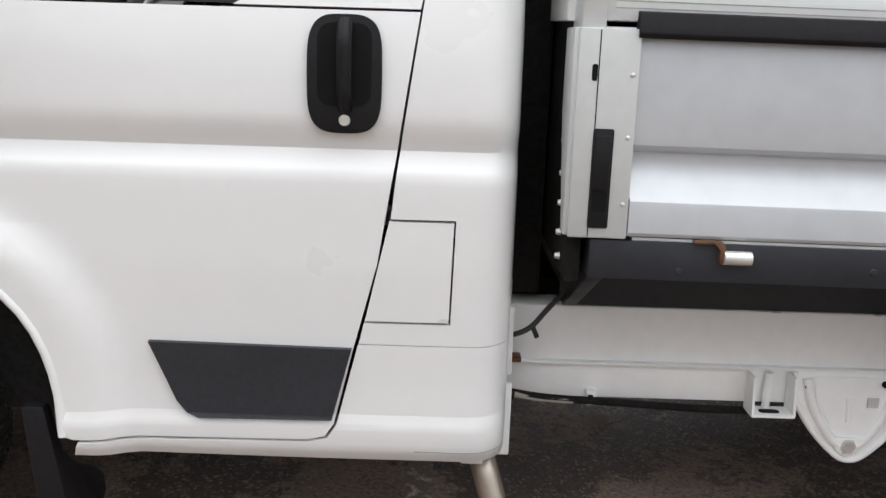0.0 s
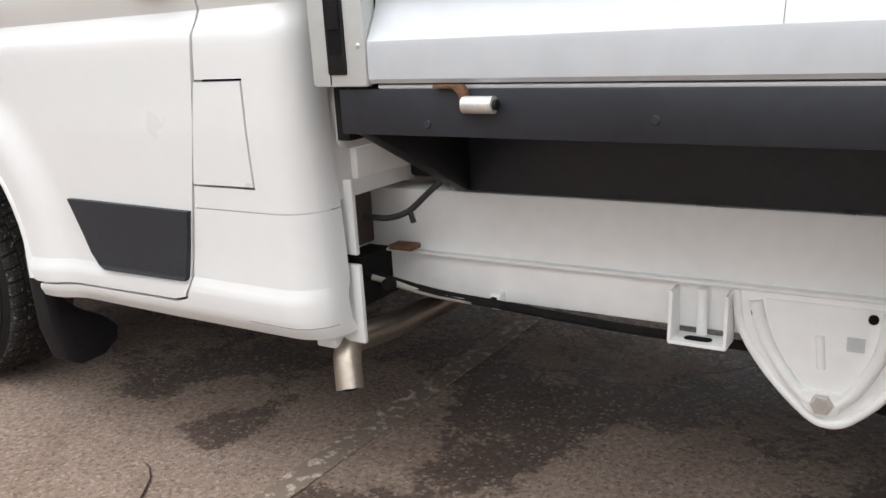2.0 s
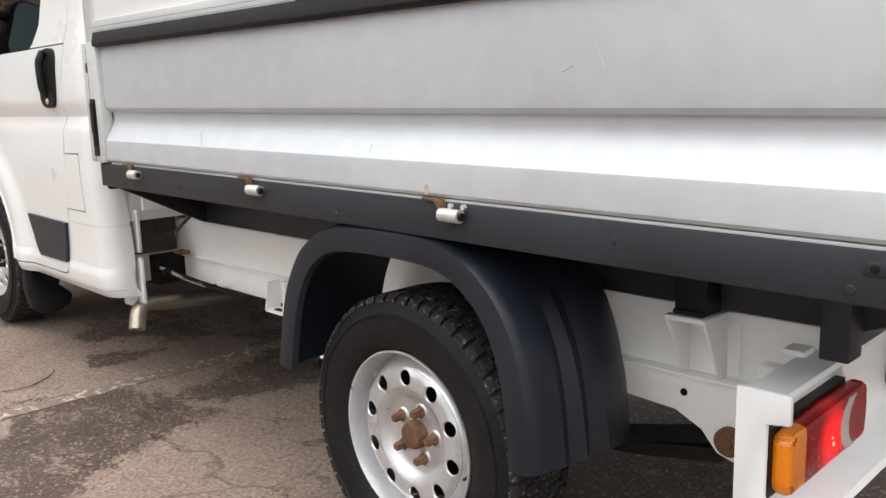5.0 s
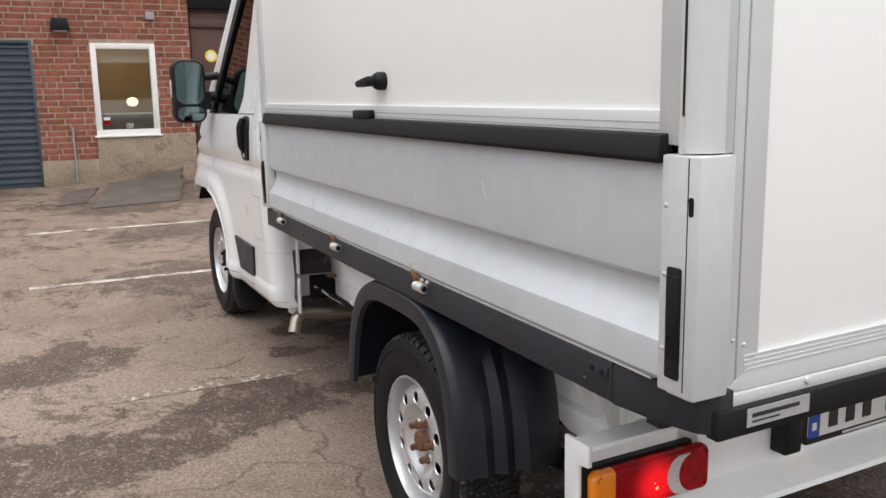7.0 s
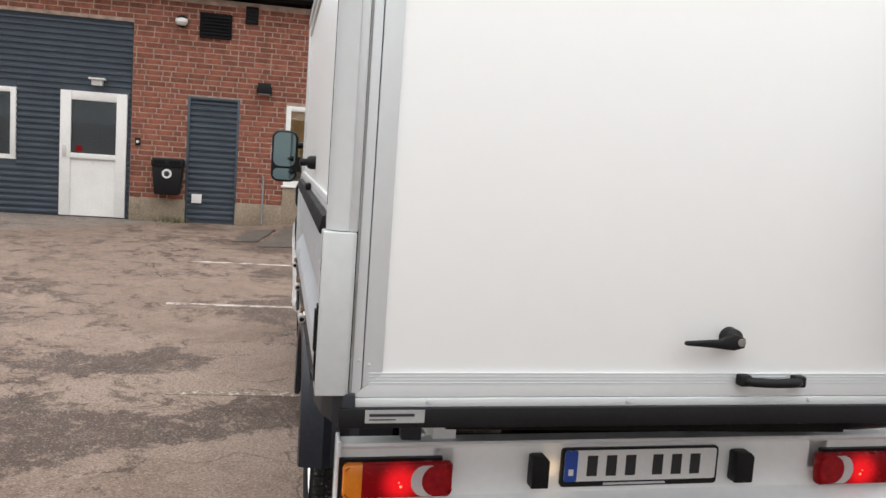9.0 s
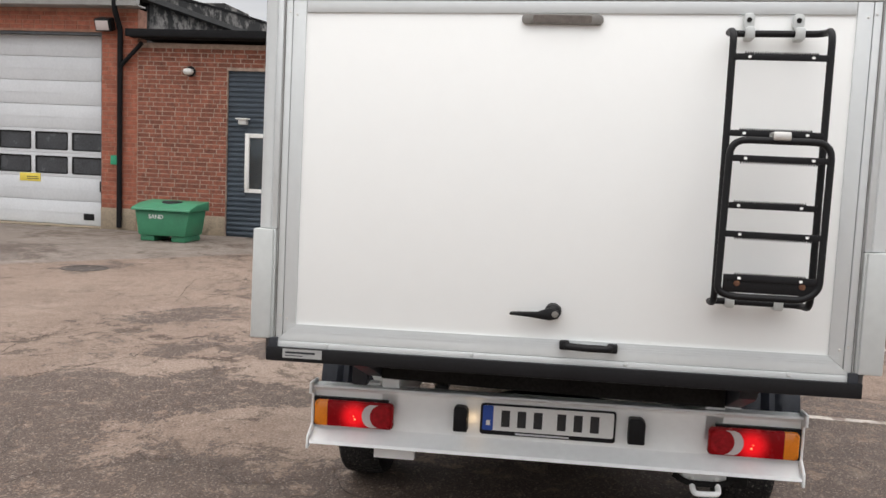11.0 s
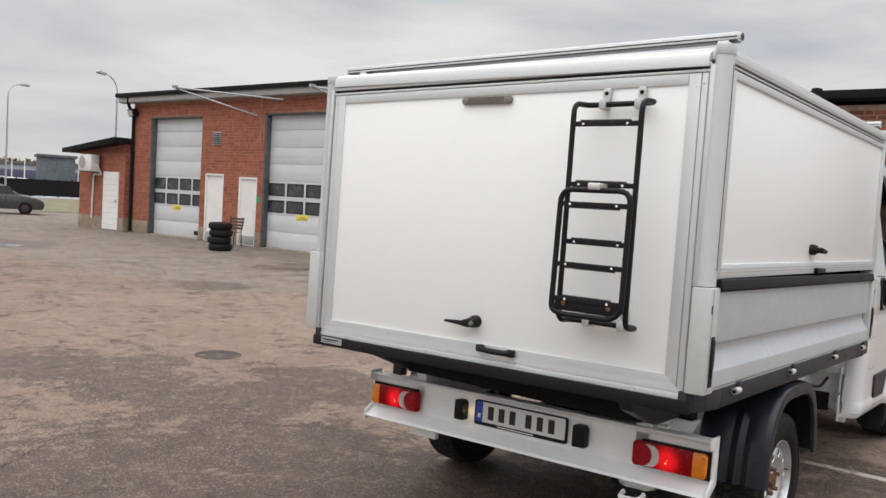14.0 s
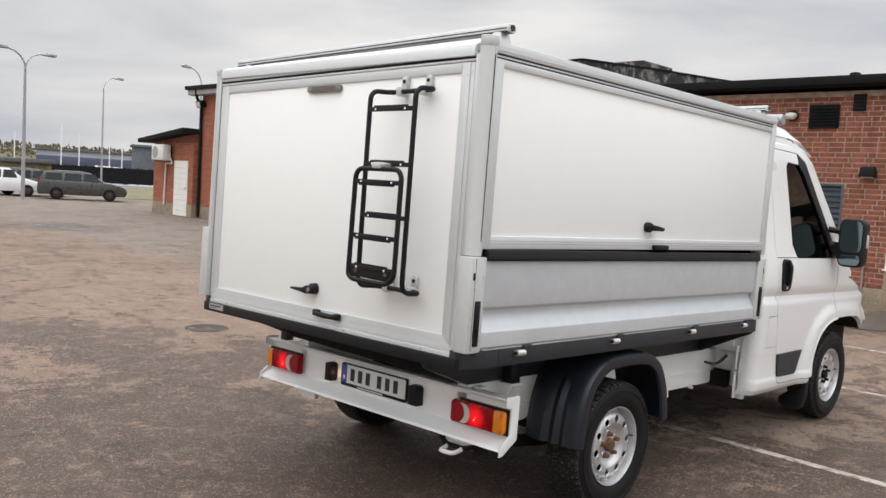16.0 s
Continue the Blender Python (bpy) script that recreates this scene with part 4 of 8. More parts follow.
# blue-grey door
blue_door = part("sheet_metal_door", finish_box(WX - 0.12, WX - 0.04, -2.66, -1.86, 0.0, 2.05), M["siding"], depot, "blue-grey corrugated sheet metal door")
ribs(blue_door, WX - 0.04, -2.63, -1.89, 0.05, 2.03)
for a, b, c, d in ((-2.67, -2.63, 0, 2.06), (-1.89, -1.85, 0, 2.06), (-2.63, -1.89, 2.02, 2.06)):
    box("door_frame", blue_door, M["siding"], WX - 0.1, WX + 0.01, a, b, c, d, 0.003)
box("vent_plate", blue_door, M["doorwhite"], WX - 0.01, WX + 0.006, -2.56, -2.40, 0.33, 0.48, 0.003, "cream vent plate")
# window with white frame
win_a = part("window_frame", finish_box(WX - 0.10, WX + 0.012, -1.10, -0.21, 0.71, 0.79), M["doorwhite"], depot, "white painted window frame")
for a, b, c, d in ((-1.10, -1.02, 0.79, 2.03), (-0.29, -0.21, 0.79, 2.03), (-1.02, -0.29, 1.95, 2.03)):
    box("frame_bar", win_a, M["doorwhite"], WX - 0.10, WX + 0.012, a, b, c, d, 0.006)
box("sill", win_a, M["doorwhite"], WX - 0.02, WX + 0.05, -1.13, -0.18, 0.685, 0.712, 0.004)
box("pane", win_a, M["winglass"], WX - 0.06, WX - 0.054, -1.02, -0.29, 0.79, 1.95, 0)
box("notice", win_a, M["red"], WX - 0.053, WX - 0.052, -0.99, -0.90, 0.86, 0.93, 0, "red and white sticker")
box("notice", win_a, M["plate"], WX - 0.053, WX - 0.052, -0.99, -0.90, 0.93, 0.97, 0, "red and white sticker")
# rooms behind the panes
box("room_wall", depot, M["curtain"], -14.2, -14.1, -8.2, 4.2, 0, 3.4, 0, "dim beige room wall")
box("room_floor", depot, M["curtain"], -14.1, -11.35, -8.2, 4.2, -0.02, 0.02, 0)
box("room_ceiling", depot, M["lampglass"], -14.1, -11.35, -8.2, 4.2, 2.9, 3.0, 0)
lathe("room_lamp", depot, M["warm"], [(0.0, 1.68), (0.07, 1.66), (0.10, 1.60), (0.07, 1.54), (0.0, 1.52)], 16, "z", (-13.2, -0.35, -0.45), False, "lit round room lamp")
rl = new("room_light", bpy.data.lights.new("room_light", "POINT"))
rl.data.energy, rl.data.color, rl.data.shadow_soft_size = 55, (1.0, 0.80, 0.55), 0.1
rl.location = (-12.3, -0.7, 2.72)
box("room_counter", depot, M["fargrey"], -12.9, -12.2, -1.6, 0.2, 0.02, 0.98, 0.02)
lathe("plant_pot", depot, M["doorwhite"], [(0.05, 0.80), (0.06, 0.86), (0.06, 0.87)], 12, "z", (WX - 0.2, -0.62, 0))
# gate
gate = part("steel_gate", finish_box(WX - 0.25, WX - 0.10, 0.30, 4.2, 0.45, 2.55), M["rustdoor"], depot, "rust-brown sheet steel gate")
for k in range(5):
    box("gate_board", gate, M["rustdoor"], WX - 0.10, WX - 0.07, 0.33 + k * 0.77, 1.07 + k * 0.77, 0.50, 2.5, 0.01)
box("gate_rail", gate, M["rustdoor"], WX - 0.07, WX - 0.03, 0.32, 4.15, 0.78, 0.90, 0.006)
box("gate_rail", gate, M["rustdoor"], WX - 0.07, WX - 0.03, 0.32, 4.15, 2.28, 2.40, 0.006)
lathe("round_sticker", gate, M["yellow"], [(0.0, WX - 0.066), (0.09, WX - 0.066), (0.09, WX - 0.071)], 20, "x", (0, 0.62, 1.86), False, "round yellow and white sticker")
lathe("sticker_centre", gate, M["plate"], [(0.0, WX - 0.0645), (0.055, WX - 0.0645), (0.055, WX - 0.067)], 20, "x", (0, 0.62, 1.86))
box("gate_lintel", gate, M["fascia"], WX - 0.3, WX + 0.02, 0.30, 4.5, 2.55, 2.75, 0.005)
# fittings
t = thing("litter_bin", "black plastic litter bin hung on the brick wall", "bin", pose(WX + 0.01, -2.92, 0.46))
prism("body", t, M["black"], [(-0.19, 0.0), (0.19, 0.0), (0.235, 0.46), (-0.235, 0.46)], "x", 0.01, 0.30, 0.02)
prism("lid", t, M["black"], rounded(-0.245, 0.245, 0.44, 0.58, 0.05), "x", 0.0, 0.32, 0.012)
for s in (-1, 1):
    prism("opening", t, M["dark"], rounded(0.115 * s - 0.09, 0.115 * s + 0.09, 0.485, 0.55, 0.03), "x", 0.315, 0.323)
lathe("emblem", t, M["plate"], [(0.0, 0.322), (0.075, 0.322), (0.075, 0.31)], 24, "x", (0, 0, 0.34), False, "round white emblem")
lathe("emblem_mark", t, M["ink"], [(0.0, 0.3245), (0.05, 0.3245), (0.05, 0.32)], 5, "x", (0, 0, 0.34))
t = thing("wall_grille", "dark louvred ventilation grille in brick wall", "vent", pose(WX, -2.28, 3.2))
box("frame", t, M["fascia"], 0.004, 0.03, -0.25, 0.25, -0.20, 0.20, 0.004)
for k in range(7):
    prism("slat", t, M["fascia"], [(0.02, -0.18 + k * 0.052), (0.06, -0.195 + k * 0.052), (0.06, -0.185 + k * 0.052), (0.02, -0.15 + k * 0.052)], "y", -0.22, 0.22)
t = thing("wall_grille", "small dark wall vent under the fascia", "vent", pose(WX, -1.72, 3.42))
box("frame", t, M["fascia"], 0.004, 0.03, -0.10, 0.10, -0.14, 0.14, 0.004)
for k in range(4):
    box("slat", t, M["black"], 0.03, 0.045, -0.08, 0.08, -0.11 + k * 0.06, -0.08 + k * 0.06, 0.003)
t = thing("wall_lamp", "black hooded wall lamp on brick", "lamp", pose(WX, -1.47, 2.27))
prism("hood", t, M["black"], [(-0.13, -0.08), (0.13, -0.08), (0.10, 0.09), (-0.10, 0.09)], "x", 0.006, 0.15, 0.008)
box("lens", t, M["white_lens"], 0.03, 0.13, -0.09, 0.09, -0.095, -0.079, 0.004)
for y, z in ((-2.80, 3.22), (-7.35, 3.10)):
    t = thing("globe_lamp", "white oval glass wall lamp on brick", "lamp", pose(WX, y, z), "globe lamps")
    lathe("base", t, M["black"], [(0.0, 0.006), (0.09, 0.006), (0.10, 0.05), (0.08, 0.07), (0.0, 0.07)], 20, "x")
    b = lathe("globe", t, M["lampglass"], [(0.0, -0.06), (0.07, -0.045), (0.10, 0.0), (0.09, 0.05), (0.0, 0.07)], 20, "z", (0.13, 0, -0.02))
t = thing("junction_box", "small grey box on brick wall", "junction box", pose(WX, -0.25, 2.42))
box("lid", t, M["gutter"], 0.006, 0.06, -0.06, 0.06, -0.05, 0.06, 0.006)
t = thing("door_bell", "small black intercom button on brick wall", "intercom", pose(WX, -3.42, 1.27))
box("body", t, M["black"], 0.006, 0.05, -0.04, 0.04, -0.06, 0.06, 0.01)
lathe("button", t, M["plate"], [(0.0, 0.062), (0.022, 0.06), (0.025, 0.05)], 16, "x")
tube("ground_pipe", depot, M["galv"], [(WX + 0.04, -1.42, 0.05), (WX + 0.04, -1.42, 0.85)], 0.014, 8, "thin grey earth pipe")
# weeds at the wall's foot
rnd = random.Random(4)
bm = bmesh.new()
for k in range(90):
    y, a, h = -2.85 + rnd.gauss(0, 0.13), rnd.uniform(0, 6.28), rnd.uniform(0.04, 0.13)
    p = Vector((WX + 0.05 + abs(rnd.gauss(0, 0.04)), y, 0))
    s = Vector((math.cos(a), math.sin(a), 0)) * 0.012
    tip = p + Vector((math.cos(a + 1), math.sin(a + 1), 0)) * h * 0.5 + Vector((0, 0, h))
    bm.faces.new([bm.verts.new(c) for c in (p - s, p + s, tip)])
tagged(part("weeds", bm, M["grass"], None, "", 0), "small green weeds at the foot of the wall", "weeds", kind="stuff")

# ---- grit bin ----
t = thing("grit_bin", "green plastic grit bin with a grey-topped lid, marked SAND", "grit bin", pose(-9.74, -7.08, 0.0))
prism("body", t, M["green"], [(-0.44, 0.10), (0.44, 0.10), (0.51, 0.54), (-0.51, 0.54)], "x", -0.34, 0.34, 0.03)
for s in (-1, 1):
    box("foot", t, M["green"], -0.30, 0.30, 0.29 * s - 0.13, 0.29 * s + 0.13, 0.0, 0.12, 0.02)
prism("lid", t, M["green"], [(-0.37, 0.54), (0.41, 0.54), (0.39, 0.585), (0.10, 0.66), (-0.37, 0.70)], "y", -0.55, 0.55, 0.015)
lathe("lid_inset", t, M["black"], [(0.0, 0.694), (0.17, 0.690), (0.20, 0.64)], 24, "z", (-0.06, 0.0, 0))
cu = bpy.data.curves.new("lettering", "FONT")
cu.body, cu.size, cu.extrude, cu.align_x = "SAND", 0.105, 0.002, "CENTER"
lt = new("lettering", cu)
dg = bpy.context.evaluated_depsgraph_get()
me = bpy.data.meshes.new_from_object(lt.evaluated_get(dg))
bpy.data.objects.remove(lt)
me.transform(pose(0.352, -0.10, 0.40, 90, 0, 90))
part("lettering", me, M["plate"], t, "white stencilled lettering")

# ---- stacked tyres ----
base = None
for k in range(4):
    m = pose(-9.15 + 0.015 * math.sin(k * 2), -15.95 + 0.015 * math.cos(k * 3), 0.185 * k, 0, 0, 40 * k)
    if base is None:
        base = thing("stacked_tyre", "used black tyre in a stack by the wall", "tyre", m, "stacked tyres")
        lathe("tread", base, M["tyre"], [(0.18, 0.03), (0.24, 0.0), (0.29, 0.022), (0.305, 0.05), (0.305, 0.135), (0.29, 0.163), (0.24, 0.185), (0.18, 0.155), (0.17, 0.09)], 40, "z", (0, 0, 0), True)
    else:
        copy_thing(base, m)
t = thing("garden_chair", "weathered brown slatted chair beside stacked tyres", "chair", pose(-10.25, -16.95, 0, 0, 0, 20))
for s in (-1, 1):
    tube("leg", t, M["fascia"], [(0.20, s * 0.2, 0), (0.16, s * 0.2, 0.42)], 0.012, 6)
    tube("leg", t, M["fascia"], [(-0.22, s * 0.2, 0), (-0.18, s * 0.2, 0.42), (-0.28, s * 0.2, 0.84)], 0.012, 6)
for k in range(4):
    box("seat_slat", t, M["slat"], -0.18 + k * 0.095, -0.10 + k * 0.095, -0.22, 0.22, 0.42, 0.438, 0.003)
for k in range(4):
    box("back_slat", t, M["slat"], -0.235 - k * 0.02, -0.220 - k * 0.02, -0.22, 0.22, 0.50 + k * 0.085, 0.565 + k * 0.085, 0.003)

# ---- annex ----
AX = -10.75
annex = thing("annex_building", "small brick annex with a sloping black roof edge", "building")
aw = part("wall", finish_box(-16.0, AX, -26.3, -23.4, 0, 2.62), M["mortar_high"], annex)
brick_field(aw, AX, -26.28, -23.42, 0.45, 2.60, [(-24.68, -23.72, 0, 1.97)], 8, lambda y, z: False, "brick_high")
for a, b in ((-26.3, -24.68), (-23.72, -23.4)):
    box("plinth", annex, M["plinth"], AX + 0.001, AX + 0.022, a, b, 0, 0.45, 0)
sv, sf = [], []
for r in range(25):
    x = AX - 0.25 + (0.09 if r % 2 else 0.0)
    while x < AX - 0.03:
        a, b, z, k = x, min(x + 0.245, AX), 0.458 + r * BP, len(sv)
        sv += [(a, -23.4, z), (b, -23.4, z), (b, -23.4, z + BH), (a, -23.4, z + BH), (a, -23.394, z), (b, -23.394, z), (b, -23.394, z + BH), (a, -23.394, z + BH)]
        sf += [(k + 4, k + 5, k + 6, k + 7)] + [(k + i, k + (i + 1) % 4, k + 4 + (i + 1) % 4, k + 4 + i) for i in range(4)]
        x += 0.262
me = bpy.data.meshes.new("bricks")
me.from_pydata(sv, [], sf)
tagged(part("bricks", me, M["brick_high"], aw, "red brick courses"), kind="stuff")
box("plinth", annex, M["plinth"], AX - 0.24, AX + 0.02, -23.399, -23.378, 0, 0.45, 0)
prism("roof", annex, M["fascia"], [(-26.75, 2.58), (-26.75, 2.72), (-23.36, 3.10), (-23.36, 2.90)], "x", -16.2, AX + 0.45, 0.005, "black sloping roof")
prism("gable", annex, M["brick"], [(-26.3, 2.6), (-23.4, 2.6), (-23.4, 2.9), (-26.3, 2.65)], "x", AX - 0.3, AX + 0.005)
ad = part("steel_door", finish_box(AX - 0.02, AX + 0.03, -24.68, -23.72, 0.03, 1.97), M["doorwhite"], annex, "white steel door")
for k in range(9):
    box("door_groove", ad, M["gutter"], AX + 0.03, AX + 0.033, -24.65, -23.75, 0.2 + k * 0.19, 0.206 + k * 0.19, 0)
box("handle", ad, M["zinc"], AX + 0.03, AX + 0.08, -23.86, -23.80, 0.95, 1.05, 0.005)
t = thing("air_conditioner", "white outdoor air-conditioning unit on brick wall", "air conditioner", pose(AX + 0.02, -25.25, 1.96))
box("body", t, M["lampglass"], 0.08, 0.40, -0.42, 0.42, 0.0, 0.56, 0.02)
lathe("fan_grille", t, M["gutter"], [(0.06, 0.402), (0.20, 0.408), (0.22, 0.402), (0.22, 0.39)], 28, "x", (0, -0.14, 0.28))
box("bracket", t, M["galv"], 0.0, 0.40, -0.34, -0.30, -0.04, 0.0, 0.003)
box("bracket", t, M["galv"], 0.0, 0.40, 0.30, 0.34, -0.04, 0.0, 0.003)
tube("pipe", t, M["lampglass"], bend([(0.2, 0.42, 0.2), (0.2, 0.5, 0.2), (0.05, 0.5, -0.1), (0.05, 0.0, -0.1), (0.05, -0.05, -1.6)], 0.06), 0.03, 8)


# ---- the pickup truck with its box; x runs to the rear, y to its right, tail a little high ----
truck = thing("pickup_truck", "white single-cab pickup truck with drop sides and a white box", "truck", pose(0, 0, 0, 0, -1.404, 0))
PW, CH, AL = M["paint"], M["chassis"], M["alu"]
AXF, AZF = -2.985, 0.42     # front axle
AXR, AZR = 0.045, 0.343     # rear axle

SIDE = [(0.40, 0.965), (0.43, 0.990), (0.455, 1.006), (0.50, 1.0125), (0.518, 1.0115), (0.534, 1.0045), (0.60, 1.006), (0.70, 1.012), (0.85, 1.021), (1.0, 1.023), (1.035, 1.022),
        (1.062, 1.008), (1.080, 1.002), (1.10, 1.009), (1.122, 1.020), (1.15, 1.022), (1.25, 1.018), (1.33, 1.006), (1.40, 0.992), (1.70, 0.945), (2.0, 0.895), (2.10, 0.865), (2.16, 0.80), (2.2, 0.70)]


def arch_rho(x, z):
    return ((abs(x - AXF) / 0.575) ** 3.2 + (max(z - AZF, 0) / 0.475) ** 3.2) ** (1 / 3.2)


def half_width(x, z):
    y = table(z, SIDE)
    r = arch_rho(x, z)
    t = min(max((1.245 - r) / 0.15, 0), 1)
    y += 0.027 * t * t * (3 - 2 * t) * min(1, max(0, (1.05 - z) / 0.1 + 0.5) if z > 1.0 else 1)
    R = 0.085
    d = x - (-1.508 - R)
    if d > 0:
        d = min(d, R)
        y -= R - math.sqrt(max(0, R * R - d * d))
    d = max(0.0, -3.0 - x)
    y -= 0.18 * d * d
    d = -3.50 - x
    if d > 0:
        d = min(d, 0.47)
        y -= 0.47 - math.sqrt(max(0, 0.47 ** 2 - d * d))
    return y


ZC = [z for z, _ in SIDE] + [0.47, 0.56, 0.64, 0.78, 0.92, 1.18, 1.21, 1.29, 1.365, 1.5, 1.6, 1.8, 1.9] + [0.445 + 0.03 * k for k in range(21)]
XC = [-1.515, -1.52, -1.53, -1.54, -1.555, -1.575, -1.60, -1.66, -1.75, -1.9, -2.05, -2.2, -2.3, -2.36, -2.42, -2.5, -2.6, -2.7, -2.8, -2.9, -3.0, -3.1, -3.2, -3.3, -3.4, -3.5, -3.6, -3.68, -3.75, -3.8, -3.84] + [-2.21 - 0.03 * k for k in range(22)]


def skin(name, outline, material, sgn, parent, lift=0.0, thick=0.03, label="", fn=half_width):
    """A body panel: an outline in x and z, laid on the curved side of the cab and turned in at its edges."""
    bm = bmesh.new()
    f = bm.faces.new([bm.verts.new((x, 0, z)) for x, z in outline])
    for z in ZC:
        bmesh.ops.bisect_plane(bm, geom=bm.verts[:] + bm.edges[:] + bm.faces[:], plane_co=(0, 0, z), plane_no=(0, 0, 1), dist=1e-5)
    for x in XC:
        bmesh.ops.bisect_plane(bm, geom=bm.verts[:] + bm.edges[:] + bm.faces[:], plane_co=(x, 0, 0), plane_no=(1, 0, 0), dist=1e-5)
    for v in bm.verts:
        v.co.y = sgn * (fn(v.co.x, v.co.z) + lift)
    rim = [e for e in bm.edges if e.is_boundary]
    ex = bmesh.ops.extrude_edge_only(bm, edges=rim)
    for v in (g for g in ex["geom"] if isinstance(g, bmesh.types.BMVert)):
        v.co.y -= sgn * thick
    return part(name, bm, material, parent, label, 28)


def arch_points(x0, x1, n, grow=1.0):
    """Along the wheel arch from x0 to x1, upper edge."""
    out = []
    for i in range(n + 1):
        x = x0 + (x1 - x0) * i / n
        u = min(1.0, abs(x - AXF) / (0.575 * grow))
        out.append((x, AZF + 0.475 * grow * (1 - u ** 3.2) ** (1 / 3.2)))
    return out


def arch_low(grow=1.0):
    """The rear leg of the arch, from the sill up to its shoulder."""
    out = []
    for i in range(15):
        a = radians(6 + 62 * i / 14)
        c, s = math.cos(a), math.sin(a)
        k = (abs(c / (0.575 * grow)) ** 3.2 + abs(s / (0.475 * grow)) ** 3.2) ** (-1 / 3.2)
        out.append((AXF + k * c, AZF + k * s))
    return out


GAP = [(-1.690, 1.98), (-1.692, 1.40), (-1.705, 1.357), (-1.748, 1.057), (-1.780, 0.857), (-1.826, 0.681), (-1.866, 0.515), (-1.885, 0.487), (-1.92, 0.478)]
DOOR_LOW = [(-1.706, 1.335)] + GAP[3:] + [(-2.395, 0.474)] + [p for p in arch_low() if p[1] > 0.476] + [(-2.755, AZF + 0.47), (-2.78, 1.15), (-2.80, 1.335)]
B_POST = [(-1.684, 2.12), (-1.686, 1.40), (-1.699, 1.357), (-1.742, 1.057), (-1.7545, 0.950), (-1.628, 0.950), (-1.633, 0.736), (-1.805, 0.736), (-1.815, 0.691), (-1.509, 0.691), (-1.509, 2.12)]
FLAP = [(-1.757, 0.945), (-1.632, 0.945), (-1.637, 0.741), (-1.655, 0.741), (-1.803, 0.741)]
ROCKER = [(-1.817, 0.6887), (-1.860, 0.515), (-1.880, 0.482), (-1.92, 0.472), (-2.385, 0.468), (-2.40, 0.432), (-1.95, 0.425), (-1.509, 0.425), (-1.509, 0.6887)]
WINDOW = [(-2.03, 1.36), (-1.975, 1.42), (-1.95, 1.94), (-1.96, 1.965), (-1.985, 1.985), (-2.16, 1.98), (-2.24, 1.92), (-2.70, 1.37), (-2.68, 1.345), (-2.05, 1.342)]
FRAME_REAR = [(-1.706, 1.340), (-1.692, 1.40), (-1.690, 2.06), (-2.16, 2.06), (-2.16, 1.985), (-1.985, 1.99), (-1.957, 1.97), (-1.945, 1.945), (-1.970, 1.425), (-2.025, 1.355), (-2.05, 1.340)]
FRAME_FRONT = [(-2.165, 2.06), (-2.28, 2.01), (-2.79, 1.36), (-2.80, 1.34), (-2.68, 1.34), (-2.705, 1.368), (-2.245, 1.922), (-2.165, 1.985)]
PILLAR = [(-1.695, 2.066), (-2.17, 2.066), (-2.29, 2.015), (-2.805, 1.345), (-3.00, 1.20), (-3.08, 1.20), (-2.88, 1.45), (-2.40, 2.02), (-2.22, 2.125), (-1.695, 2.125)]
WING = [(-2.763, AZF + 0.47), (-2.788, 1.16), (-2.81, 1.325), (-3.02, 1.195), (-3.30, 1.12), (-3.65, 1.00), (-3.82, 0.86), (-3.80, 0.80), (-3.50, 0.80)] + arch_points(-3.42, -2.763, 14)
CLAD = [(-2.235, 0.687), (-1.829, 0.682), (-1.869, 0.526), (-2.14, 0.524), (-2.165, 0.533), (-2.185, 0.56)]

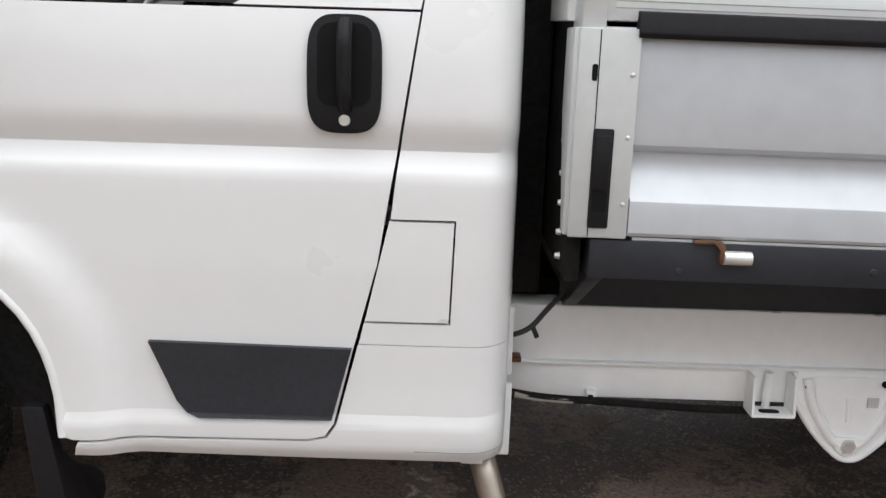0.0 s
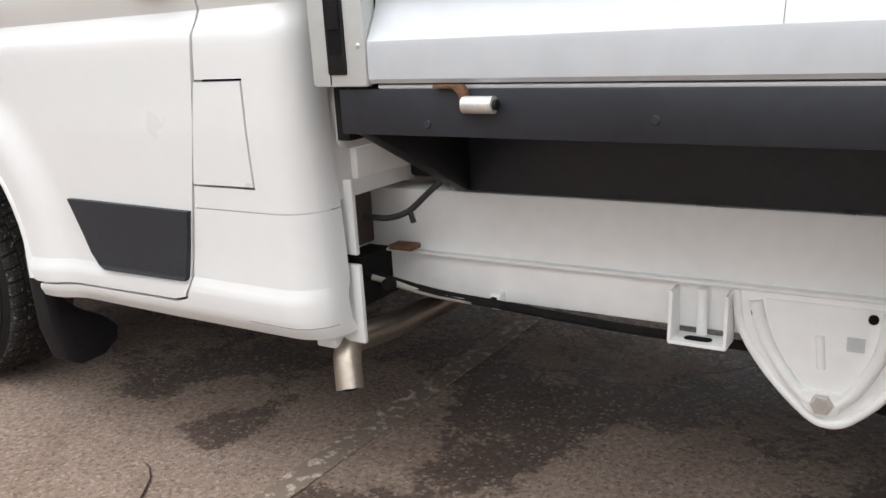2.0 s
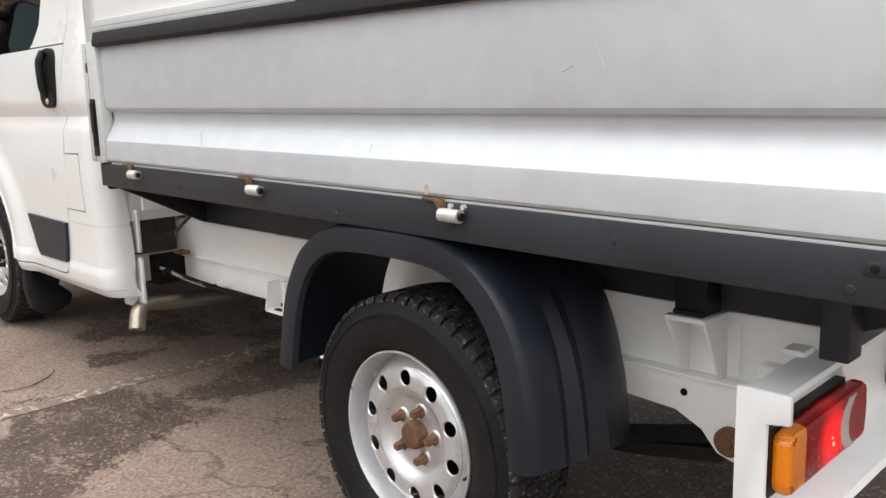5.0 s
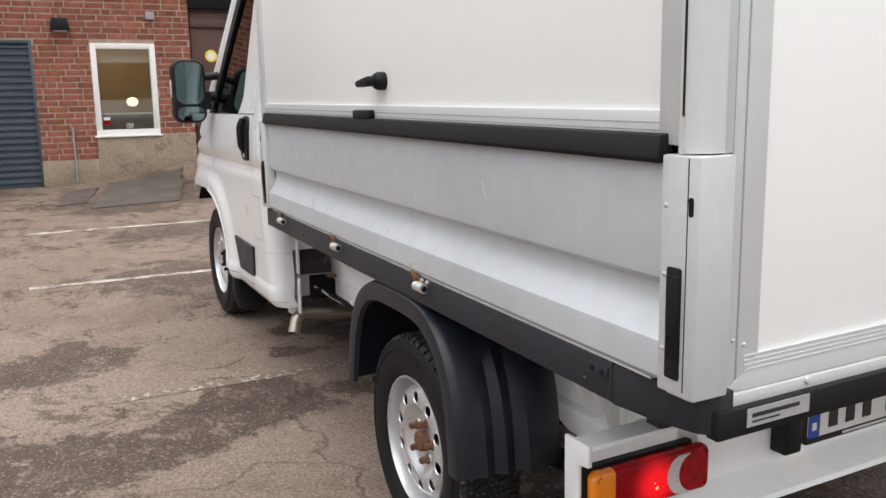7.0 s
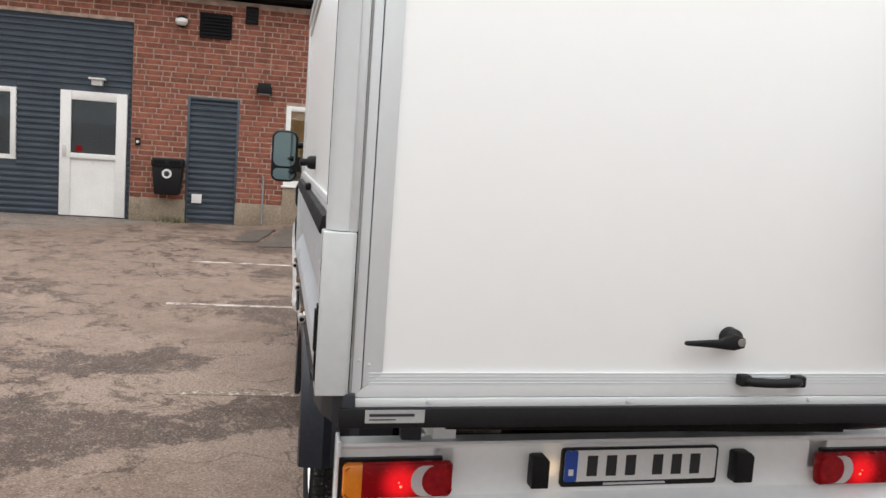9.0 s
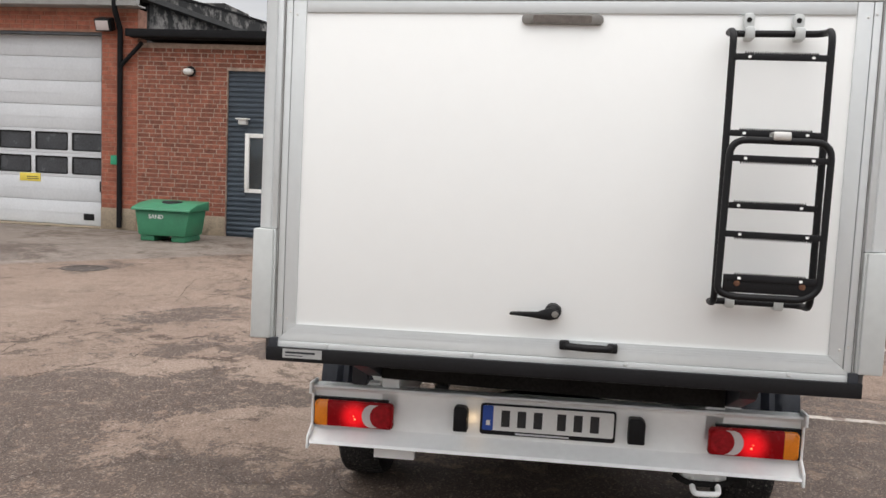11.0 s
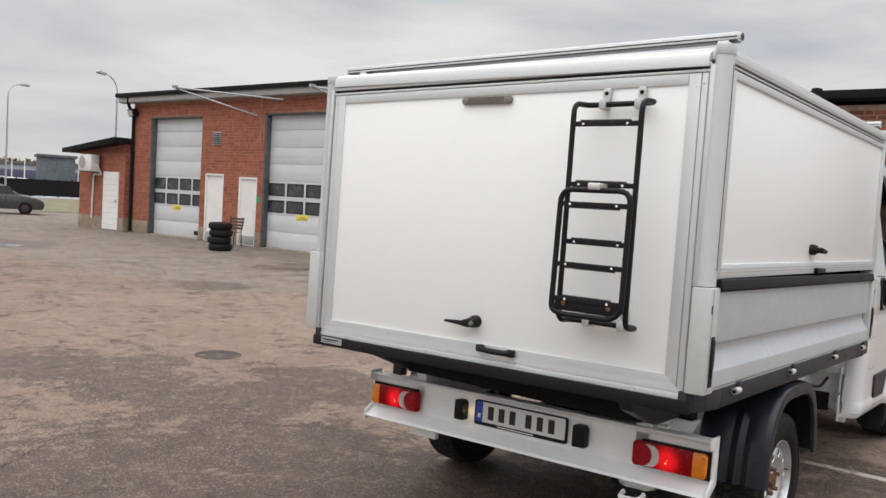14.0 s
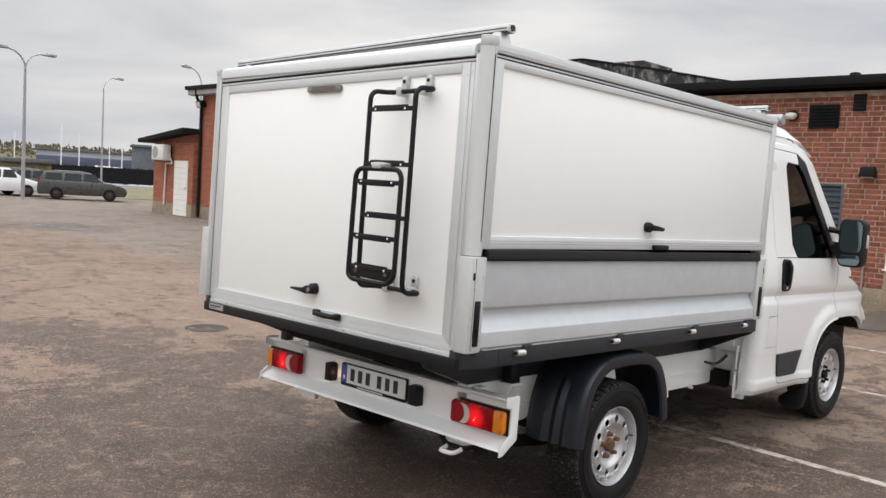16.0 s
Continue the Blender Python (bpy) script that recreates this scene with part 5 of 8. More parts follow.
for s in (-1, 1):
    door = skin("cab_door", DOOR_LOW, PW, s, truck, label="white cab door")
    skin("window_frame", FRAME_REAR, PW, s, door)
    skin("window_frame", FRAME_FRONT, M["black"], s, door, 0.002, label="black window frame")
    skin("side_glass", WINDOW, M["cabglass"], s, door, -0.012, 0.004, "dark side window")
    skin("protector", CLAD, M["protector"], s, door, 0.012, 0.02, "dark grey plastic door protector")
    skin("b_post", B_POST, PW, s, truck)
    skin("rocker_panel", ROCKER, PW, s, truck)
    skin("seam_sealer", [(-1.80, 0.68), (-1.80, 0.70), (-1.511, 0.70), (-1.511, 0.68)], M["sticker"], s, truck, -0.004, 0.004)
    skin("sill_joint", [(-1.70, 0.4545), (-1.70, 0.4565), (-1.512, 0.4545), (-1.512, 0.4525)], M["gutter"], s, truck, 0.0006, 0.004)
    skin("roof_rail", PILLAR, PW, s, truck)
    tube("roof_seam", truck, PW, [(x, s * (half_width(min(x, -1.62), z) - 0.016), z) for x, z in ((-1.53, 2.122), (-2.10, 2.122), (-2.21, 2.116), (-2.30, 2.08), (-2.41, 2.0), (-2.88, 1.445), (-3.06, 1.22))], 0.022, 10)
    skin("front_wing", WING, PW, s, truck)
    lip = [(x, z) for x, z in arch_low(0.992)]
    tube("arch_lip", truck, PW, [(x, s * (half_width(x, z) - 0.006), z) for x, z in lip], 0.011, 8)
    if s < 0:
        skin("fuel_flap", FLAP, PW, s, truck, 0.0015, label="white fuel filler flap")
        prism("flap_notch", truck, M["sticker"], [(-1.66, 0.742), (-1.637, 0.742), (-1.637, 0.762)], "y", -1.0165, -1.0135)
    else:
        skin("filler_panel", FLAP, PW, s, truck)
    # recessed handle
    hx, hz = -1.843, 1.22
    skin("door_handle", [(x, z) for x, z in [(hx + 0.069 * math.copysign(abs(math.cos(a)) ** 0.60, math.cos(a)), hz + 0.108 * math.copysign(abs(math.sin(a)) ** 0.5, math.sin(a))) for a in (2 * math.pi * k / 40 for k in range(40))]], M["black"], s, door, 0.012, 0.02, "black plastic door handle")
    skin("handle_recess", rounded(hx - 0.050, hx + 0.050, hz - 0.058, hz + 0.092, 0.026, 4), M["dark"], s, door, 0.0128, 0.004)
    bm = bmesh.new()
    add_tube(bm, bend([(hx + 0.002, s * 1.028, hz - 0.062), (hx + 0.002, s * 1.048, hz - 0.038), (hx + 0.002, s * 1.050, hz + 0.06), (hx + 0.002, s * 1.030, hz + 0.095)], 0.03), 0.0145, 10)
    part("handle_grip", bm, M["black"], door)
    lathe("door_lock", door, M["zinc"], [(0.0, s * 0.006), (0.010, s * 0.006), (0.012, 0.0)], 16, "y", (hx + 0.001, s * 1.030, hz - 0.083), False, "round steel lock")
    # mirror
    mir = part("door_mirror", finish_box(-2.695, -2.64, min(s * 1.02, s * 1.07), max(s * 1.02, s * 1.07), 1.36, 1.46), M["black"], truck, "large black door mirror")
    bm = bmesh.new()
    out = rounded(1.045, 1.225, 1.285, 1.64, 0.055, 5)
    add_prism(bm, [(s * y, z) for y, z in out], "x", -2.76, -2.64, 0.018)
    part("mirror_housing", bm, M["black"], mir)
    prism("mirror_glass", mir, M["mirror"], [(s * y, z) for y, z in rounded(1.062, 1.211, 1.392, 1.624, 0.045, 5)], "x", -2.64, -2.6355)
    prism("mirror_glass", mir, M["mirror"], [(s * y, z) for y, z in rounded(1.064, 1.209, 1.300, 1.378, 0.034, 5)], "x", -2.64, -2.6355)
    prism("indicator", mir, M["white_lens"], [(-2.745, 1.44), (-2.70, 1.43), (-2.70, 1.53), (-2.745, 1.52)], "y", min(s * 1.218, s * 1.231), max(s * 1.218, s * 1.231), 0.003, "pale indicator lens")
    tube("mirror_arm", mir, M["black"], [(-2.67, s * 0.98, 1.44), (-2.69, s * 1.06, 1.42)], 0.03, 8)
    tube("mirror_arm", mir, M["black"], [(-2.67, s * 0.96, 1.55), (-2.69, s * 1.06, 1.54)], 0.022, 8)
    box("side_repeater", truck, M["ink"], -2.70, -2.62, min(s * 1.012, s * 1.018), max(s * 1.012, s * 1.018), 1.175, 1.20, 0.004, "small dark badge")

# shell behind the skins, roof, windscreen, nose
prism("cab_floor", truck, M["under"], [(-3.7, 0.40), (-3.7, 0.75), (-3.55, 1.0), (-2.2, 1.02), (-2.1, 0.55), (-1.56, 0.55), (-1.56, 0.44), (-2.4, 0.44)], "y", -0.80, 0.80)
bm = bmesh.new()
prof = [(-1.512, 2.12), (-1.52, 2.17), (-1.60, 2.20), (-1.85, 2.205), (-2.10, 2.185), (-2.30, 2.115), (-2.42, 2.02), (-2.36, 2.01), (-1.60, 2.10)]
add_prism(bm, prof, "y", -0.80, 0.80, 0.0)
part("cab_roof", bm, PW, truck)
for s in (-1, 1):
    bm = bmesh.new()
    rows = []
    for x, z0, z1 in ((-1.512, 2.118, 2.17), (-1.60, 2.122, 2.20), (-1.85, 2.122, 2.205), (-2.1, 2.12, 2.185), (-2.25, 2.105, 2.14), (-2.40, 2.015, 2.035)):
        rows.append([bm.verts.new((x, s * (half_width(min(x, -1.62), z0) * (1 - t) + 0.795 * t), z0 + (z1 - z0) * math.sin(t * math.pi / 2))) for t in (0, 0.2, 0.4, 0.6, 0.8, 1.0)])
    for a, b in zip(rows, rows[1:]):
        for k in range(5):
            bm.faces.new((a[k], a[k + 1], b[k + 1], b[k]))
    part("roof_edge", bm, PW, truck, "", 60)
for s in (-1, 1):
    prism("roof_rail", truck, PW, [(-1.53, 2.02), (-1.53, 2.15), (-2.12, 2.15), (-2.28, 2.095), (-2.40, 2.02), (-2.34, 2.0)], "y", min(s * 0.79, s * 0.845), max(s * 0.79, s * 0.845), 0.004)
prism("windscreen", truck, M["cabglass"], [(-2.40, 2.03), (-2.41, 2.01), (-3.04, 1.20), (-3.06, 1.22)], "y", -0.86, 0.86)
prism("bonnet", truck, PW, [(-2.94, 1.20), (-3.25, 1.14), (-3.62, 1.02), (-3.80, 0.88), (-3.86, 0.80), (-3.60, 0.80), (-3.0, 1.05)], "y", -0.92, 0.92, 0.02)
prism("front_bumper", truck, M["black"], [(-3.62, 0.78), (-3.87, 0.78), (-3.92, 0.66), (-3.88, 0.56), (-3.80, 0.52), (-3.6, 0.52)], "y", -0.62, 0.62, 0.02)
box("dashboard", truck, M["black"], -2.95, -2.45, -0.85, 0.85, 1.0, 1.22, 0.05)
for y in (-0.45, 0.2, 0.6):
    box("seat_back", truck, M["fardark"], -1.86, -1.72, y - 0.22, y + 0.22, 0.9, 1.55, 0.06)
    box("headrest", truck, M["fardark"], -1.84, -1.75, y - 0.13, y + 0.13, 1.58, 1.78, 0.05)
# cab rear wall with pressed ribs
box("cab_rear_wall", truck, PW, -1.545, -1.515, -0.95, 0.95, 0.70, 2.12, 0.004)
for k in range(4):
    prism("pressed_rib", truck, PW, rounded(-0.9, 0.9, 0.80 + k * 0.145, 0.90 + k * 0.145, 0.02), "x", -1.516, -1.505, 0.003)
box("cab_rear_wall", truck, CH, -1.66, -1.62, -0.90, 0.90, 0.45, 0.72, 0.004)
for s in (-1, 1):
    box("rear_flange", truck, PW, -1.548, -1.495, s * 0.885 - 0.006, s * 0.885 + 0.006, 0.585, 0.74, 0.003)
    box("rear_flange", truck, PW, -1.548, -1.492, s * 0.885 - 0.006, s * 0.885 + 0.006, 0.395, 0.565, 0.003)
    box("jacking_lug", truck, PW, -1.60, -1.55, s * 0.90 - 0.02, s * 0.90 + 0.02, 0.385, 0.43, 0.004)
    # mud flap and inner arch
    bm = bmesh.new()
    o = arch_points(-3.545, -2.415, 18, 0.995)
    rows = [[bm.verts.new((x, s * y, z)) for y in (0.985, 0.60)] for x, z in [p for p in o if p[0] > -3.3 or p[1] > 0.70] + [(-2.405, 0.45)]]
    for a, b in zip(rows, rows[1:]):
        bm.faces.new((a[0], b[0], b[1], a[1]))
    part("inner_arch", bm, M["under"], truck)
    bm = bmesh.new()
    add_prism(bm, [(s * y, z) for y, z in ((0.99, 0.525), (0.955, 0.525), (0.95, 0.41), (0.905, 0.355), (0.845, 0.318), (0.805, 0.278), (0.815, 0.238), (0.87, 0.21), (0.94, 0.208), (0.98, 0.235), (0.996, 0.32))], "x", -2.525, -2.472, 0.012)
    for v in bm.verts:
        v.co.x += (0.050 if v.co.x > -2.498 else 0.030) * max(0.0, (0.525 - v.co.z) / 0.30)
    part("mud_flap", bm, M["rubber"], truck, "black rubber mud flap")

# ---- wheels ----
def tyre_mesh():
    bm = bmesh.new()
    prof = [(0.205, -0.078), (0.225, -0.098), (0.265, -0.107), (0.300, -0.104), (0.325, -0.094), (0.333, -0.086), (0.3405, -0.07), (0.3425, -0.03), (0.3425, 0.03), (0.3405, 0.07), (0.333, 0.086), (0.325, 0.094), (0.300, 0.104), (0.265, 0.107), (0.225, 0.098), (0.205, 0.078)]
    prof = prof[:3] + [(0.2950, -0.1055), (0.2975, -0.1085), (0.3005, -0.1080), (0.3020, -0.1035)] + prof[4:]
    add_lathe(bm, prof, 72, "y", (0, 0, 0), True)
    return finish(bm, 40)


def lugs_mesh():
    """Tread blocks: three rows on the crown, a chunky row over each shoulder."""
    bm = bmesh.new()
    n = 54
    shoulder = [(0.060, 0.325), (0.060, 0.3440), (0.084, 0.3420), (0.0945, 0.3350), (0.0965, 0.3265), (0.088, 0.320)]
    for k in range(n):
        a = 2 * math.pi * k / n
        for s in (-1, 1):
            off = 0.5 if s > 0 else 0.0
            add_block(bm, [(s * y, z) for y, z in shoulder], a + off * 2 * math.pi / n, 0.0152, 0.25 * s)
        for y0, y1, off, sk in ((-0.054, -0.020, 0.2, -0.35), (-0.016, 0.016, 0.6, 0.35), (0.020, 0.054, 0.0, -0.35)):
            add_block(bm, [(y0, 0.335), (y0, 0.3448), (y1, 0.3448), (y1, 0.335)], a + off * 2 * math.pi / n, 0.0158, sk)
    return finish(bm, 0)


def add_block(bm, outline, a, half, skew):
    c, sn = math.cos(a), math.sin(a)
    ym = sum(p[0] for p in outline) / len(outline)
    rings = []
    for dx in (-half, half):
        ring = []
        for y, r in outline:
            x = dx + skew * (y - ym)
            ring.append(bm.verts.new((x * c + r * sn, y, -x * sn + r * c)))
        rings.append(ring)
    n = len(outline)
    bm.faces.new(rings[0])
    bm.faces.new(rings[1][::-1])
    for i in range(n):
        bm.faces.new((rings[0][i], rings[1][i], rings[1][(i + 1) % n], rings[0][(i + 1) % n]))


DISC = [(0.0, -0.050), (0.040, -0.050), (0.072, -0.051), (0.086, -0.053), (0.097, -0.060), (0.108, -0.071), (0.118, -0.0765), (0.128, -0.0785), (0.150, -0.078), (0.163, -0.074), (0.173, -0.064), (0.184, -0.046), (0.197, -0.030)]


def rim_mesh():
    """Lip, barrel and dished disc with a ring of ten round holes; outer side at -y."""
    bm = bmesh.new()
    barrel = [(0.212, -0.090), (0.2105, -0.0945), (0.207, -0.0945), (0.2045, -0.088), (0.2015, -0.074), (0.199, -0.055), (0.197, -0.030), (0.197, 0.08), (0.205, 0.09), (0.208, 0.085)]
    add_lathe(bm, barrel, 60, "y", caps=False)

    def at(r, a):
        return bm.verts.new((r * math.cos(a), table(r, DISC), r * math.sin(a)))
    n = 80
    for lo, hi in (([r for r, _ in DISC if r < 0.117] + [0.1195], None), ([0.1665, 0.173, 0.184, 0.197], None)):
        rs = sorted(set(lo))
        rings = [[at(max(r, 0.0004), 2 * math.pi * k / n) for k in range(n)] for r in rs]
        for v in (rings[-1] if rs[0] < 0.1 else rings[0]):
            v.co.y += 0.001
        for p, q in zip(rings, rings[1:]):
            for k in range(n):
                bm.faces.new((p[k], p[(k + 1) % n], q[(k + 1) % n], q[k]))
    for h in range(10):
        am, da, r0, r1 = 2 * math.pi * h / 10, math.pi / 10, 0.1195, 0.1665
        outer, mid, inner = [], [], []
        m = 32
        for k in range(m):
            t = 2 * math.pi * k / m
            c, sn = math.cos(t), math.sin(t)
            q = 1 / max(abs(c), abs(sn))
            rr, aa = (r0 + r1) / 2 + c * q * (r1 - r0) / 2, am + sn * q * da
            outer.append(at(rr, aa))
            hr, ha = 0.1430 + 0.0178 * c, am + 0.0178 * sn / 0.1430
            mid.append(at(0.1430 + 0.0198 * c, am + 0.0198 * sn / 0.1430))
            v = at(hr, ha)
            v.co.y += 0.004
            inner.append(v)
        for p, q in ((outer, mid), (mid, inner)):
            for k in range(m):
                bm.faces.new((p[k], p[(k + 1) % m], q[(k + 1) % m], q[k]))
    bmesh.ops.remove_doubles(bm, verts=bm.verts, dist=2e-4)
    return finish(bm, 40)


TYRE, LUGS, RIM = tyre_mesh(), lugs_mesh(), rim_mesh()


def wheel(x, z, s, y, rusty):
    w = new("wheel")
    w.parent = truck
    w.location = (x, s * y, z)
    if s > 0:
        w.rotation_euler[2] = math.pi
    w.rotation_euler[1] = radians(14 if s < 0 else -8)
    w.scale = (0.980, 1, 0.980)
    part("tyre", TYRE, M["tyre"], w, "black worn tyre")
    tagged(part("tread", LUGS, M["tread"], w), kind="stuff")
    part("rim", RIM, M["rim"], w, "silver steel wheel rim")
    lathe("brake_disc", w, M["dark"], [(0.0, 0.03), (0.194, 0.03), (0.194, 0.06), (0.0, 0.05)], 32, "y")
    mt = M["rust"] if rusty else M["under"]
    lathe("hub_nut", w, mt, [(0.0, -0.080), (0.020, -0.080), (0.030, -0.077), (0.034, -0.070), (0.036, -0.046)], 20, "y", (0, 0, 0), False, "rusty hub centre" if rusty else "dark hub centre")
    for k in range(5):
        a = 2 * math.pi * k / 5 + 0.3
        lathe("bolt_pad", w, M["rim"], [(0.0, -0.0545), (0.017, -0.0545), (0.023, -0.050), (0.024, -0.046)], 16, "y", (0.061 * math.cos(a), 0, 0.061 * math.sin(a)))
        lathe("wheel_bolt", w, mt, [(0.0, -0.082), (0.009, -0.082), (0.011, -0.079), (0.011, -0.062), (0.016, -0.057), (0.017, -0.046)], 6, "y", (0.061 * math.cos(a), 0, 0.061 * math.sin(a)))
    lathe("valve", w, M["ink"], [(0.0, -0.085), (0.004, -0.085), (0.005, -0.045)], 8, "y", (0.190, 0, 0.0))


wheel(AXR, AZR, -1, 0.895, True)
wheel(AXR, AZR, 1, 0.895, True)
wheel(AXF, AZF, -1, 0.868, False)
wheel(AXF, AZF, 1, 0.868, False)
tube("rear_axle", truck, M["under"], [(AXR, -0.8, AZR), (AXR, 0.8, AZR)], 0.045, 12)

# ---- chassis ----
def spline(pts, m=3):
    """A smooth line through points, m steps between each two."""
    out = []
    for i in range(len(pts) - 1):
        q = [Vector(pts[min(max(j, 0), len(pts) - 1)]) for j in (i - 1, i, i + 1, i + 2)]
        for k in range(m):
            t = k / m
            v = 0.5 * ((2 * q[1]) + (q[2] - q[0]) * t + (2 * q[0] - 5 * q[1] + 4 * q[2] - q[3]) * t * t + (3 * q[1] - q[0] - 3 * q[2] + q[3]) * t ** 3)
            out.append((v.x, v.y))
    return out + [pts[-1]]


for s in (-1, 1):
    def yy(a, b):
        return (min(s * a, s * b), max(s * a, s * b))
    fr = box("frame_rail", truck, CH, -1.62, -0.415, *yy(0.69, 0.60), 0.548, 0.686, 0.006, "white painted chassis rail")
    box("frame_rail", truck, CH, -0.415, 0.86, *yy(0.672, 0.60), 0.548, 0.686, 0.004, "white painted chassis rail")
    tube("cover_pin", truck, CH, [(-0.42, s * 0.684, 0.668), (-0.355, s * 0.684, 0.668)], 0.007, 8)
    prism("web_bracket", truck, CH, [(-0.448, 0.545), (-0.43, 0.545), (-0.435, 0.42), (-0.46, 0.415), (-0.465, 0.43)], "y", *yy(0.705, 0.66), 0.003)
    # dark strip drawn as the shadow line under the rail flange
    box("shade_gap", fr, M["dark"], -1.50, -0.43, *yy(0.6905, 0.6865), 0.5405, 0.5430, 0)
    box("rail_flange", truck, CH, -1.62, 0.83, *yy(0.705, 0.60), 0.543, 0.549, 0.001)
    prism("frame_web", truck, CH, [(-1.62, 0.452), (-0.33, 0.452), (-0.20, 0.50), (0.34, 0.50), (0.44, 0.466), (0.56, 0.460), (0.62, 0.432), (0.655, 0.391), (0.69, 0.381), (0.722, 0.396), (0.76, 0.44), (0.84, 0.48), (0.84, 0.543), (-1.62, 0.543)], "y", *yy(0.686, 0.66), 0.003)
    # spring hanger: a pressed shield with a bolt
    hang = [(-0.795, 0.542), (-0.505, 0.542), (-0.51, 0.46), (-0.545, 0.385), (-0.60, 0.325), (-0.635, 0.312), (-0.67, 0.325), (-0.735, 0.39), (-0.785, 0.47)]
    hg = prism("spring_hanger", truck, CH, hang, "y", *yy(0.70, 0.665), 0.006, "white pressed-steel spring hanger")
    tube("rim", hg, CH, [(x, s * 0.7, z) for x, z in spline(hang[1:] + hang[:1], 3)], 0.008, 8)
    box("mark", hg, M["sticker"], -0.612, -0.585, *yy(0.7085, 0.7075), 0.455, 0.480, 0)
    inner = [(-0.745, 0.53), (-0.555, 0.53), (-0.56, 0.47), (-0.59, 0.39), (-0.612, 0.345), (-0.655, 0.345), (-0.69, 0.40), (-0.735, 0.47)]
    prism("pressing", hg, CH, inner, "y", *yy(0.7035, 0.69), 0.002)
    for line in ([(-0.762, 0.525), (-0.742, 0.455), (-0.70, 0.385), (-0.665, 0.352)], [(-0.550, 0.525), (-0.560, 0.455), (-0.592, 0.385), (-0.622, 0.352)]):
        tube("pressed_rib", hg, CH, [(x, s * 0.702, z) for x, z in spline(line, 3)], 0.012, 8)
    tube("pressed_rib", hg, CH, [(-0.655, s * 0.702, 0.475), (-0.650, s * 0.702, 0.415)], 0.008, 8)
    prism("bolt_boss", hg, CH, [(-0.685, 0.375), (-0.605, 0.375), (-0.618, 0.335), (-0.645, 0.326), (-0.672, 0.338)], "y", *yy(0.7115, 0.70), 0.003)
    lathe("bolt", hg, M["zinc"], [(0.0, s * 0.718), (0.016, s * 0.718), (0.018, s * 0.712), (0.024, s * 0.711), (0.024, s * 0.70)], 6, "y", (-0.645, 0, 0.352))
    for x, z in ((-0.76, 0.505), (-0.575, 0.515)):
        lathe("hole", hg, M["dark"], [(0.0, s * 0.7095), (0.008, s * 0.7095), (0.008, s * 0.70)], 12, "y", (x, 0, z))
    # towing bracket
    bk = box("tie_bracket", truck, CH, -0.905, -0.80, *yy(0.748, 0.69), 0.437, 0.445, 0.003, "white folded steel bracket")
    for x in (-0.905, -0.806):
        prism("bracket_side", bk, CH, [(s * 0.69, 0.535), (s * 0.735, 0.535), (s * 0.748, 0.442), (s * 0.69, 0.442)], "x", x, x + 0.006)
    prism("slot", bk, M["dark"], rounded(-0.88, -0.83, min(s * 0.712, s * 0.735), max(s * 0.712, s * 0.735), 0.01), "z", 0.4451, 0.4457)
    tube("bracket_tube", bk, CH, [(-0.855, s * 0.70, 0.535), (-0.855, s * 0.70, 0.447)], 0.010, 8)
    # nub and clip on the rail
    box("cable_clip", truck, CH, -1.295, -1.27, *yy(0.71, 0.68), 0.44, 0.475, 0.004)
    box("cable_clip", truck, M["under"], -1.29, -1.278, *yy(0.72, 0.70), 0.455, 0.468, 0.002)
    lathe("rail_hole", truck, M["dark"], [(0.0, s * 0.6875), (0.008, s * 0.6875), (0.008, s * 0.68)], 14, "y", (0.58, 0, 0.503))
    lathe("rail_hole", truck, M["dark"], [(0.0, s * 0.6875), (0.011, s * 0.6875), (0.011, s * 0.68)], 14, "y", (0.335, 0, 0.506))
    # bearing bracket under the bed, rear spring eye
    ob = prism("bed_bearing", truck, CH, [(s * 0.69, 0.699), (s * 0.69, 0.705), (s * 0.785, 0.705), (s * 0.785, 0.695), (s * 0.778, 0.695), (s * 0.778, 0.699)], "x", 0.590, 0.672, 0.001, "white U-shaped bearing bracket under the bed")
    for x in (0.588, 0.668):
        prism("bracket_leg", ob, CH, [(s * 0.69, 0.572), (s * 0.716, 0.572), (s * 0.781, 0.690), (s * 0.781, 0.704), (s * 0.69, 0.704)], "x", x, x + 0.006, 0.0015)
    box("rubber_pad", ob, M["rubber"], 0.600, 0.664, *yy(0.775, 0.70), 0.705, 0.716, 0.003)
    box("bearing_block", ob, M["black"], 0.604, 0.672, *yy(0.775, 0.69), 0.716, 0.80, 0.004)
    tube("weld_line", ob, CH, bend([(0.674, s * 0.691, 0.684), (0.694, s * 0.691, 0.684), (0.698, s * 0.691, 0.575), (0.674, s * 0.691, 0.572)], 0.012), 0.003, 6)
    ob.location.z = -0.014
    lathe("spring_bush", truck, M["rust"], [(0.0, s * 0.712), (0.012, s * 0.712), (0.014, s * 0.706), (0.026, s * 0.705), (0.030, s * 0.70), (0.030, s * 0.66)], 20, "y", (0.685, 0, 0.426), False, "rusty spring bush")
    tube("spring_leaf", truck, M["under"], [(-0.645, s * 0.64, 0.352), (-0.30, s * 0.64, 0.315), (AXR, s * 0.64, 0.298), (0.40, s * 0.64, 0.35), (0.685, s * 0.64, 0.426)], 0.022, 6)
    # bed bearer under the floor
    prism("bed_bearer", truck, M["rail"], [(-0.36, 0.78), (0.2, 0.70), (0.92, 0.70), (1.16, 0.79), (1.2, 0.85), (-0.38, 0.85)], "y", *yy(0.72, 0.66), 0.004, "dark steel bed bearer")
